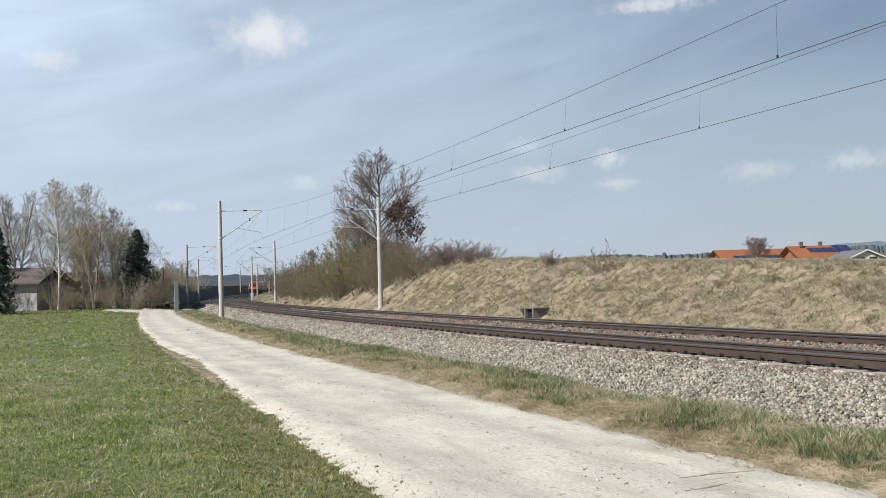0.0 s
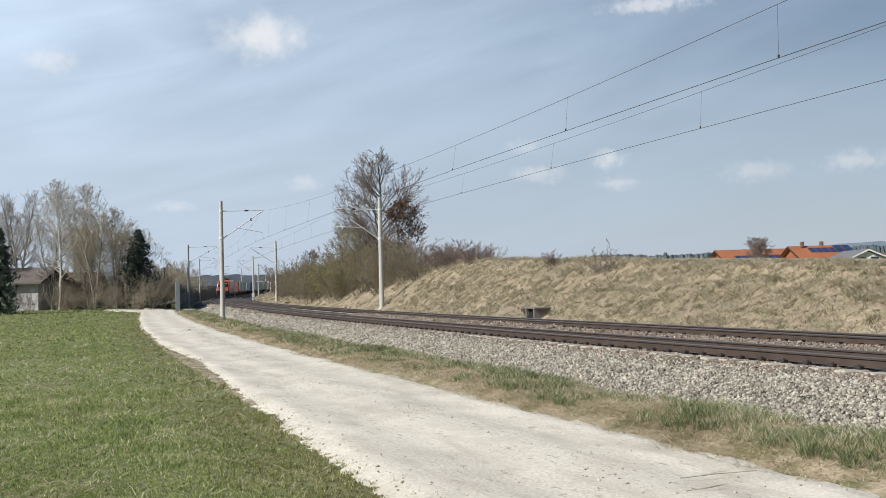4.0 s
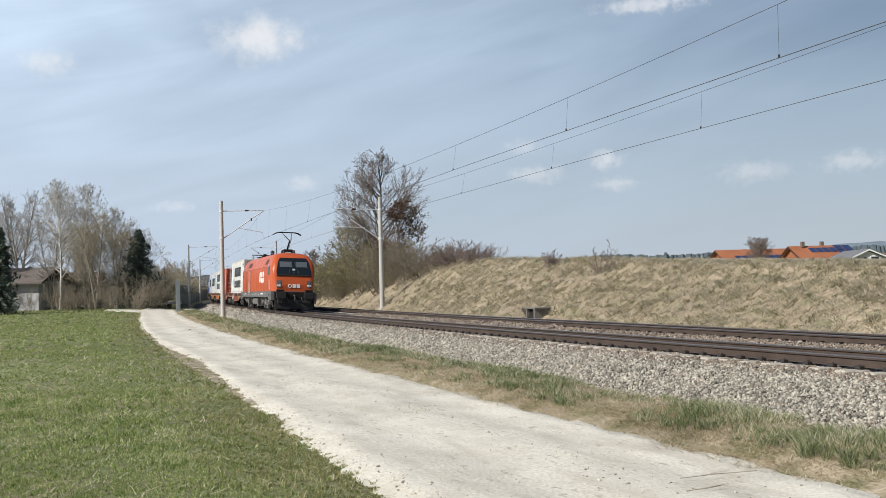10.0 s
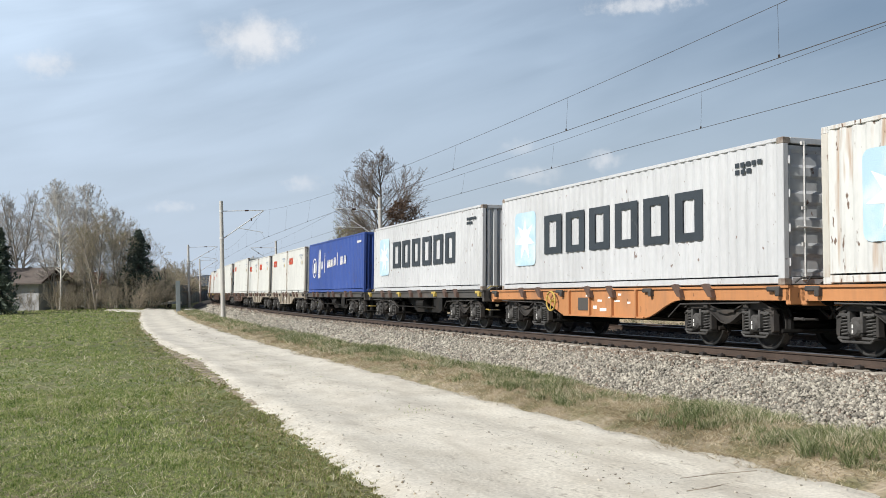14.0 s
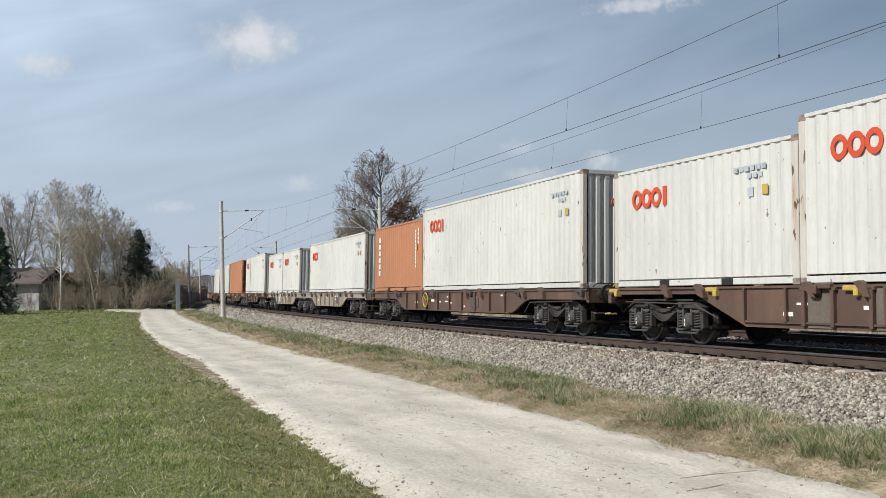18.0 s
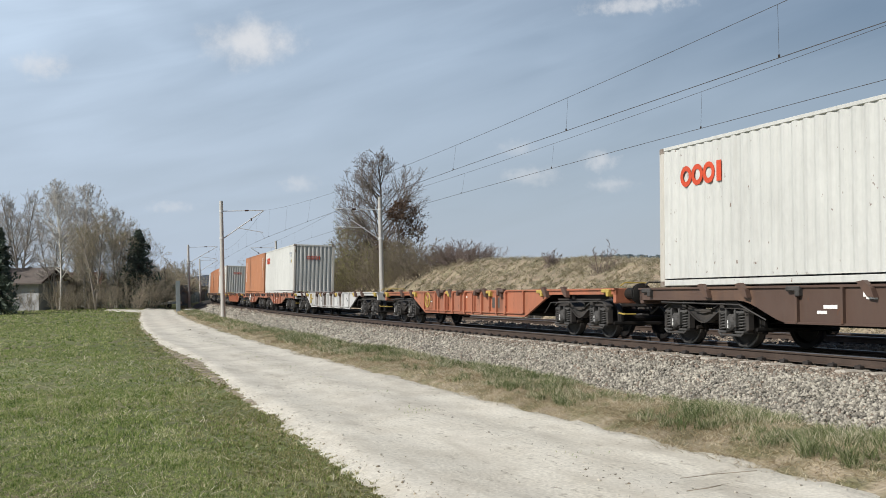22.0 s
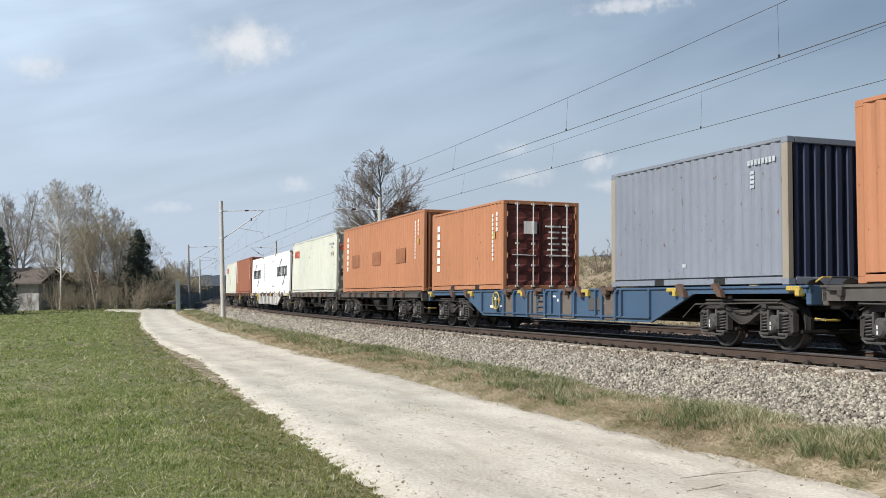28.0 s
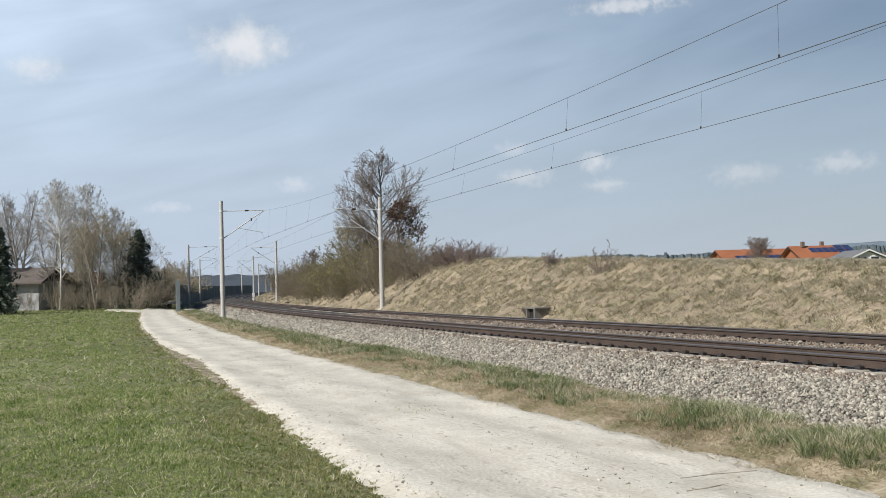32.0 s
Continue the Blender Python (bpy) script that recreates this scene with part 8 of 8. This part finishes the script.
def field_grass():
    X, Y, Hh, Ww, Ed = [], [], [], [], []
    for y0, y1, dens, num, hh, ww in ((6.5, 13, 210, 15, 0.056, 0.010), (13, 22, 105, 12, 0.064, 0.014), (22, 40, 30, 10, 0.078, 0.023), (40, 75, 9, 9, 0.10, 0.045), (75, 135, 2.6, 8, 0.13, 0.09)):
        xa, xb = -0.46 * y1 - 0.6, 0.0
        n = int((y1 - y0) * (xb - xa) * dens)
        x, y = xa + (xb - xa) * RN.random(n), y0 + (y1 - y0) * RN.random(n)
        s, l = to_track(x, y)
        rim = l - 9.58 - 0.16 * np.clip((4 - s) / 4, -1, 1) + 0.40 * np.exp(-((s - 23) / 10) ** 2) - 0.30 * (bumps(x, y, 0.5, 11) - 0.5)
        ok = (x > -0.46 * y - 0.4) & (RN.random(n) < np.clip(rim / 0.25 + 0.35, 0, 1)) & (RN.random(n) < 0.40 + 0.80 * bumps(x, y, 0.9, 8))
        x, y, rim = x[ok], y[ok], rim[ok]
        worn = np.clip(1.25 - rim / 1.6, 0, 1) * (0.45 + 0.8 * bumps(x, y, 0.8, 15))
        big = (0.45 + 0.85 * RN.random(len(x)) ** 2) * (0.55 + 0.9 * bumps(x, y, 1.6, 7)) * (1 - 0.35 * np.clip(worn, 0, 1))
        i, x, y = tufts(x, y, num, 0.042 * (ww / 0.010) ** 0.55)
        X.append(x), Y.append(y), Hh.append(hh * big[i] * (0.55 + 0.9 * RN.random(len(x)))), Ww.append(ww * (0.7 + 0.6 * RN.random(len(x)))), Ed.append(RN.random(len(x)) < worn[i] * 0.8)
    x, y, h, w, e = (np.concatenate(q) for q in (X, Y, Hh, Ww, Ed))
    z = ground_z(x, y)
    blades("field_grass", x[~e], y[~e], z[~e], h[~e], w[~e], 0.8, M["field_blade"], "short green meadow grass with straw-coloured blades")
    blades("worn_grass", x[e], y[e], z[e] + 0.012, h[e], w[e], 1.0, M["edge_blade"], "worn olive-brown grass beside the farm track")


field_grass()


def verge_grass():
    # a flat mat of dead straw towards the farm track
    S, L, Hh, Ww = [], [], [], []
    for s0, s1, dens, hh, ww in ((-5, 10, 1100, 0.10, 0.0085), (10, 22, 600, 0.11, 0.012), (22, 45, 260, 0.13, 0.021), (45, 120, 55, 0.17, 0.045)):
        n = int((s1 - s0) * 3.2 * dens)
        s, l = s0 + (s1 - s0) * RN.random(n), 3.05 + 3.2 * RN.random(n)
        edge = 5.95 + 0.65 * (bumps(s, s * 0 + 2, 1.5, 5) - 0.5) + 0.35 * (bumps(s, s * 0 + 2, 0.35, 6) - 0.5)
        ok = RN.random(n) < np.clip((edge - l) / 0.6 + 0.10, 0.0, 1) * np.clip((l - 3.6) / 1.0, 0.2, 1)
        S.append(s[ok]), L.append(l[ok]), Hh.append(hh * (0.5 + 0.9 * RN.random(ok.sum()))), Ww.append(ww * (0.7 + 0.6 * RN.random(ok.sum())))
    s, l = np.concatenate(S), np.concatenate(L)
    x, y = line_xy(s, l)
    blades("dead_straw", x, y, np.where(l > 5.45, np.maximum(verge_z(s, l, x, y), path_z(s, l, x, y)), verge_z(s, l, x, y)) + 0.005, np.concatenate(Hh), np.concatenate(Ww), 2.4, M["straw_blade"], "mat of dead straw along the edge of the farm track")
    # dark green clumps and straw-tipped tufts towards the stones
    X, Y, Hh, Ww = [], [], [], []
    for s0, s1, dens, num, hh, ww in ((-4, 10, 38, 40, 0.155, 0.0095), (10, 22, 30, 32, 0.165, 0.013), (22, 45, 17, 22, 0.18, 0.022), (45, 120, 5.5, 15, 0.21, 0.045)):
        n = int((s1 - s0) * 2.6 * dens)
        s, l = s0 + (s1 - s0) * RN.random(n), 3.1 + 2.25 * RN.random(n) ** 1.35
        x, y = line_xy(s, l)
        lush = bumps(x, y, 1.25, 9) * 0.65 + bumps(x, y, 0.5, 10) * 0.35
        reach = 5.10 + 0.85 * bumps(s, s * 0, 2.4, 14)
        ok = (RN.random(n) < np.clip((lush - 0.28) * 2.6, 0.03, 1)) & (l < reach)
        x, y, big = x[ok], y[ok], (0.30 + 1.15 * lush[ok]) * (0.6 + 0.7 * RN.random(ok.sum()))
        i, x, y = tufts(x, y, num, 0.080 * (ww / 0.006) ** 0.35)
        X.append(x), Y.append(y), Hh.append(hh * big[i] * (0.5 + 0.9 * RN.random(len(x)))), Ww.append(ww * (0.7 + 0.6 * RN.random(len(x))))
    x, y = np.concatenate(X), np.concatenate(Y)
    s, l = to_track(x, y)
    blades("verge_grass", x, y, verge_z(s, l, x, y), np.concatenate(Hh), np.concatenate(Ww), 0.85, M["verge_blade"], "tufts of green and straw-coloured grass along the ballast")


verge_grass()


def field_straws():
    """Long bleached straws lying in the meadow."""
    n = 3000
    y = 6.5 + 26 * RN.random(n) ** 1.4
    x = -0.46 * y - 0.3 + (0.46 * y + 0.3) * RN.random(n)
    s, l = to_track(x, y)
    ok = l > 9.75
    x, y = x[ok], y[ok]
    k = np.maximum(1.0, y / 13)
    blades("lying_straw", x, y, ground_z(x, y) + 0.025 * k, (0.07 + 0.09 * RN.random(len(x))) * k, 0.0085 * k, 2.6, M["pale_straw"], "long bleached straws lying in the meadow")


M["pale_straw"] = blade_material("bleached_straw", [(0.0, (0.42, 0.38, 0.24)), (0.5, (0.62, 0.57, 0.41)), (1.0, (0.82, 0.78, 0.64))])
field_straws()


def bank_grass():
    """Tussocks of matted grass that hang down the slope."""
    X, Y, Hh, Ww = [], [], [], []
    for s0, s1, dens, num, hh, ww in ((6, 32, 26, 22, 0.21, 0.021), (32, 60, 15, 20, 0.25, 0.031), (60, 115, 3.6, 14, 0.28, 0.05), (115, 200, 1.8, 10, 0.34, 0.1)):
        n = int((s1 - s0) * 6.4 * dens)
        s, l = s0 + (s1 - s0) * RN.random(n), -6.9 - 6.6 * RN.random(n) ** 0.9
        x, y = line_xy(s, l)
        ok = RN.random(n) < np.where(s > 54, 0.42, 0.60) + 0.7 * bumps(x, y, 1.3, 9)          # bare sandy earth below the thicket
        x, y = x[ok], y[ok]
        big = 0.35 + 1.15 * RN.random(len(x)) ** 2 * (0.4 + 1.1 * bumps(x, y, 0.8, 6))
        i, x, y = tufts(x, y, num, 0.13 * (ww / 0.018) ** 0.3)
        X.append(x), Y.append(y), Hh.append(hh * big[i] * (0.5 + 0.8 * RN.random(len(x)))), Ww.append(ww * (0.7 + 0.6 * RN.random(len(x))))
    x, y = np.concatenate(X), np.concatenate(Y)
    s, l = to_track(x, y)
    blades("bank_grass", x, y, bank_z(s, l, x, y), np.concatenate(Hh), np.concatenate(Ww), 1.3, M["bank_blade"], "matted dry straw-coloured grass on the bank", (-0.22, -0.40))


bank_grass()

M["stone"] = material("ballast_stone", (0.318, 0.298, 0.252), 0.9, var=0.2, scale=2.5, fine=50, bump=0.2, island=0.58, fine_var=0.2)
M["stained"] = material("rust_stained_stone", (0.235, 0.19, 0.15), 0.9, var=0.2, scale=2.5, fine=50, bump=0.2, island=0.4, fine_var=0.2)
M["pebble"] = material("limestone_pebble", (0.47, 0.44, 0.38), 0.9, var=0.15, scale=2, island=0.45)
M["dark_clod"] = material("dark_damp_clod", (0.15, 0.125, 0.09), 0.95, var=0.2, scale=3, island=0.4)
M["clod"] = material("dry_earth_clod", (0.34, 0.295, 0.22), 0.95, var=0.2, scale=3, island=0.35)
CUBE = np.array([(i, j, k) for i in (-1, 1) for j in (-1, 1) for k in (-1, 1)], float)
CUBE_F = np.array([(0, 1, 3, 2), (4, 6, 7, 5), (0, 4, 5, 1), (2, 3, 7, 6), (0, 2, 6, 4), (1, 5, 7, 3)])


def stones(name, x, y, z, size, mat, label):
    """Angular broken stones, each with its own shape and turn."""
    n = len(x)
    c = CUBE[None] * (0.40 + 0.75 * RN.random((n, 8, 3))) * (0.34 + 0.95 * RN.random((n, 1, 3)))
    q = RN.normal(size=(n, 4))
    q /= np.linalg.norm(q, axis=1, keepdims=True)
    w, a, b, d = q.T
    R = np.stack([np.stack([1 - 2 * (b * b + d * d), 2 * (a * b - d * w), 2 * (a * d + b * w)], 1),
                  np.stack([2 * (a * b + d * w), 1 - 2 * (a * a + d * d), 2 * (b * d - a * w)], 1),
                  np.stack([2 * (a * d - b * w), 2 * (b * d + a * w), 1 - 2 * (a * a + b * b)], 1)], 1)
    v = np.einsum("nij,nkj->nki", R, c) * size[:, None, None] / 2 * 1.15 + np.stack([x, y, z], 1)[:, None]
    f = (np.arange(n)[:, None, None] * 8 + CUBE_F[None]).reshape(-1, 4)
    me = np_mesh(name, v.reshape(-1, 3), f, mat)
    return tagged(new(name, me), label, "gravel", kind="stuff")


def ballast_stones():
    S, L, Z = [], [], []
    for s0, s1, l0, l1, dens, size in ((-4.5, 8, 0.85, 3.75, 1250, 0.038), (8, 20, 0.85, 3.7, 1000, 0.041), (20, 36, 0.95, 3.7, 560, 0.054), (36, 64, 0.95, 3.65, 230, 0.070), (64, 120, 0.95, 3.6, 55, 0.12),
                                       (0, 22, -3.2, -0.85, 420, 0.043), (22, 50, -3.2, -0.85, 150, 0.072), (4, 40, -7.0, -4.9, 90, 0.07), (-4.5, 20, -0.7, 0.7, 120, 0.055)):
        n = int((s1 - s0) * (l1 - l0) * dens)
        S.append(s0 + (s1 - s0) * RN.random(n)), L.append(l0 + (l1 - l0) * RN.random(n)), Z.append(size * (0.55 + 0.9 * RN.random(n)))
    s, l, q = np.concatenate(S), np.concatenate(L), np.concatenate(Z)
    ok = ~((l > 3.3) & (RN.random(len(l)) < (l - 3.3) * 1.8))
    off = abs((s + 14.3) % 0.6 - 0.3)                       # the sleepers' ends lie bare
    ok &= ~((abs(l - 0.9) < 0.42) & (off < 0.155 + 0.05 * RN.random(len(l))))
    s, l, q = s[ok], l[ok], q[ok]
    x, y = line_xy(s, l)
    z = ballast_z(s, l, x, y) + q * (-0.05 + 0.65 * RN.random(len(s)))
    rusty = RN.random(len(s)) < np.clip((2.0 - l) / 0.8, 0.06, 0.9)        # brake dust colours the stones near the rails
    for name, ok, mat, label in (("ballast_stones", ~rusty, "stone", "loose angular grey ballast stones"), ("stained_ballast_stones", rusty, "stained", "rust-stained brown ballast stones near the rails")):
        stones(name, x[ok], y[ok], z[ok], q[ok], M[mat], label)


ballast_stones()


def path_pebbles():
    n = 15000
    s, l = -5 + 45 * RN.random(n) ** 1.5, 5.5 + 4.3 * RN.random(n)
    u = (l - 5.6) / 4.1
    mid = np.exp(-((u - 0.48) / 0.13) ** 2) + np.exp(-((u - 0.02) / 0.1) ** 2) + np.exp(-((u - 1.0) / 0.1) ** 2)
    ok = RN.random(n) < 0.07 + 0.6 * mid
    s, l = s[ok], l[ok]
    x, y = line_xy(s, l)
    q = 0.006 + 0.020 * RN.random(len(s)) ** 5
    stones("path_pebbles", x, y, path_z(s, l, x, y) + q * 0.2, q, M["pebble"], "small limestone pebbles on the farm track")
    # crumbs of earth and root along both edges and in flat patches
    n = 11000
    s, l = -5 + 50 * RN.random(n) ** 1.4, 5.35 + 4.5 * RN.random(n)
    x, y = line_xy(s, l)
    rim = np.exp(-((l - 5.55) / 0.22) ** 2) + np.exp(-((l - 9.65) / 0.25) ** 2)
    ok = RN.random(n) < rim * 0.8 + 0.5 * np.clip(bumps(x, y, 0.6, 3) - 0.78, 0, 1) * 5 * np.exp(-((l - 7.5) / 0.9) ** 2)
    s, l, x, y = s[ok], l[ok], x[ok], y[ok]
    q = 0.008 + 0.022 * RN.random(len(s)) ** 3
    stones("earth_crumbs", x, y, path_z(s, l, x, y) + q * 0.1, q, M["clod"], "crumbs of dry earth along the edges of the farm track")
    # dark clods in loose rows along the crown and under the meadow's edge
    n = 26000
    s, l = -5 + 60 * RN.random(n) ** 1.3, 5.9 + 4.2 * RN.random(n)
    x, y = line_xy(s, l)
    lot = np.clip(bumps(s * 0.55, l * 1.9, 0.45, 31) - 0.80, 0, 1) * 6.0 * np.exp(-((l - 7.35) / 0.75) ** 2) + 0.7 * np.exp(-((l - 9.72) / 0.16) ** 2) * bumps(x, y, 0.6, 30) + 0.0003
    ok = RN.random(n) < lot
    s, l, x, y = s[ok], l[ok], x[ok], y[ok]
    q = (0.010 + 0.024 * RN.random(len(s)) ** 3) * np.maximum(1, s / 22)
    stones("dark_clods", x, y, np.maximum(path_z(s, l, x, y), np.where(l > 9.3, fringe_z(s, l, x, y), -1)) - q * 0.30, q, M["dark_clod"], "dark clods of damp earth strewn on the farm track")
    # sparse low tufts along the crown and edges of the track
    n = 2600
    s, l = -4 + 40 * RN.random(n), 7.55 + 0.32 * RN.normal(size=n)
    x, y = line_xy(s, l)
    ok = bumps(x, y, 0.55, 4) > 0.80
    s, l, x, y = s[ok], l[ok], x[ok], y[ok]
    blades("path_tufts", x, y, path_z(s, l, x, y), 0.03 + 0.03 * RN.random(len(s)), 0.008 + 0 * s, 0.8, M["field_blade"], "sparse low weeds on the farm track")


path_pebbles()


M["dry_stick"] = material("bleached_dry_stick", (0.33, 0.285, 0.22), 0.9, var=0.2, scale=12)


def stick(pts, r, label):
    st = thing("stick", label, "stick", "sticks on the track")
    part("branch", Geo().line(pts, r, 6), M["dry_stick"], st)
    a, b = Vector(pts[1]), Vector(pts[2])
    part("side_twig", Geo().tube(a, a + (b - a).normalized() * 0.35 + Vector((0.05, 0.10, 0.01)), r * 0.6, r * 0.3, 5), M["dry_stick"], st)


stick([(2.30, 10.00, 0.085), (2.50, 10.06, 0.09), (2.68, 10.13, 0.092), (3.14, 10.26, 0.09)], 0.0042, "thin dry branch lying on the gravel")
stick([(2.22, 9.42, 0.08), (2.33, 9.44, 0.088), (2.44, 9.47, 0.09), (2.61, 9.63, 0.085)], 0.0045, "short curved dry twig on the gravel")


def cloud_material(name, power, seed, aspect):
    m = bpy.data.materials.new(name)
    m.use_nodes = True
    nt = m.node_tree
    nt.nodes.clear()
    n, ln = nt.nodes.new, nt.links.new
    out, em, tr, mix = n("ShaderNodeOutputMaterial"), n("ShaderNodeEmission"), n("ShaderNodeBsdfTransparent"), n("ShaderNodeMixShader")
    co, mp, no, le, mr, fa = n("ShaderNodeTexCoord"), n("ShaderNodeMapping"), n("ShaderNodeTexNoise"), n("ShaderNodeVectorMath"), n("ShaderNodeMapRange"), n("ShaderNodeMath")
    # the sheet glows by itself in place of sunlight on the cloud
    em.inputs["Color"].default_value, em.inputs["Strength"].default_value = (0.89, 0.895, 0.915, 1), 0.90
    mp.inputs["Location"].default_value = (seed, seed * 1.7, 0)
    mp.inputs["Scale"].default_value = (aspect, 1.0, 1.0)
    no.inputs["Scale"].default_value, no.inputs["Detail"].default_value, no.inputs["Roughness"].default_value = 1.25, 7, 0.6
    le.operation = "LENGTH"
    fa.operation = "MULTIPLY_ADD"
    fa.inputs[1].default_value, fa.inputs[2].default_value = 1.5, -0.75
    ad = n("ShaderNodeMath")
    ad.operation = "SUBTRACT"
    mr.inputs["From Min"].default_value, mr.inputs["From Max"].default_value = -1.0, 0.0
    mr.inputs["To Min"].default_value, mr.inputs["To Max"].default_value = 0.0, power
    mr.interpolation_type = "SMOOTHSTEP"
    ln(co.outputs["Object"], mp.inputs["Vector"])
    ln(mp.outputs["Vector"], no.inputs["Vector"])
    ln(co.outputs["Object"], le.inputs[0])
    ln(no.outputs["Fac"], fa.inputs[0])
    ln(fa.outputs["Value"], ad.inputs[0])
    ln(le.outputs["Value"], ad.inputs[1])
    ln(ad.outputs["Value"], mr.inputs["Value"])
    ln(mr.outputs["Result"], mix.inputs["Fac"])
    ln(tr.outputs["BSDF"], mix.inputs[1])
    ln(em.outputs["Emission"], mix.inputs[2])
    ln(mix.outputs["Shader"], out.inputs["Surface"])
    return m


CLOUDS = []                      # (thing, centre, drift over the clip)


def cloud(direction, wide, high, power, drift, seed):
    """A soft fair-weather cloud far off: a shallow dome that the sky shines through."""
    g, rows = Geo(), []
    for j in range(13):
        rows.append([(-1.3 + 2.6 * i / 12, -1.3 + 2.6 * j / 12, 0.15 * (1 - ((i - 6) / 6) ** 2) * (1 - ((j - 6) / 6) ** 2)) for i in range(13)])
    g.sheet(rows)
    c = part("cloud", g, cloud_material("glowing_cloud_vapour", power, seed, wide / high))
    tagged(c, "small soft white fair-weather cloud" if power > 0.5 else "faint thin white cloud", "cloud", "clouds")
    c.scale = (wide * 1.35, high * 1.35, high)
    CLOUDS.append((c, Vector(direction), Vector(drift)))


cloud((-455, 2600, 674), 125, 62, 0.80, (-57, 0, -25), 1.3)
cloud((-1006, 2600, 623), 66, 35, 0.5, (-45, 0, -20), 4.4)
cloud((444, 2600, 326), 44, 27, 0.5, (-40, 0, -8), 7.5)
cloud((268, 2600, 292), 77, 27, 0.34, (-39, 0, -8), 10.6)
cloud((226, 2600, 366), 50, 21, 0.25, (-39, 0, -8), 13.7)
cloud((830, 2600, 283), 85, 29, 0.32, (-37, 0, -6), 16.8)
cloud((1091, 2600, 305), 77, 27, 0.36, (-39, 0, -6), 19.9)
cloud((577, 2600, 733), 133, 24, 0.6, (-74, 0, -1), 23.0)
cloud((-349, 2600, 286), 47, 21, 0.35, (-30, 0, -4), 26.1)
cloud((-697, 2600, 232), 59, 15, 0.3, (-18, 0, -2), 29.2)
cloud((471, 2600, 260), 53, 18, 0.35, (-37, 0, -3), 32.3)




# ---- what moves ----
def motions():
    for ob, mid, half, lift, along in TRAIN:
        rows = []
        for i in range(33):
            s = front(i) + mid
            rows.append((i, ride(s, half) @ Matrix.Translation((along, 0, lift))))
        walk(ob, rows)
    for ob, place, drift in CLOUDS:
        size = Matrix.Diagonal((*ob.scale, 1))
        walk(ob, [(t, look(place + drift * (t / 32), (0, 0, EYE)) @ size) for t in (0, 16, 32)])


motions()
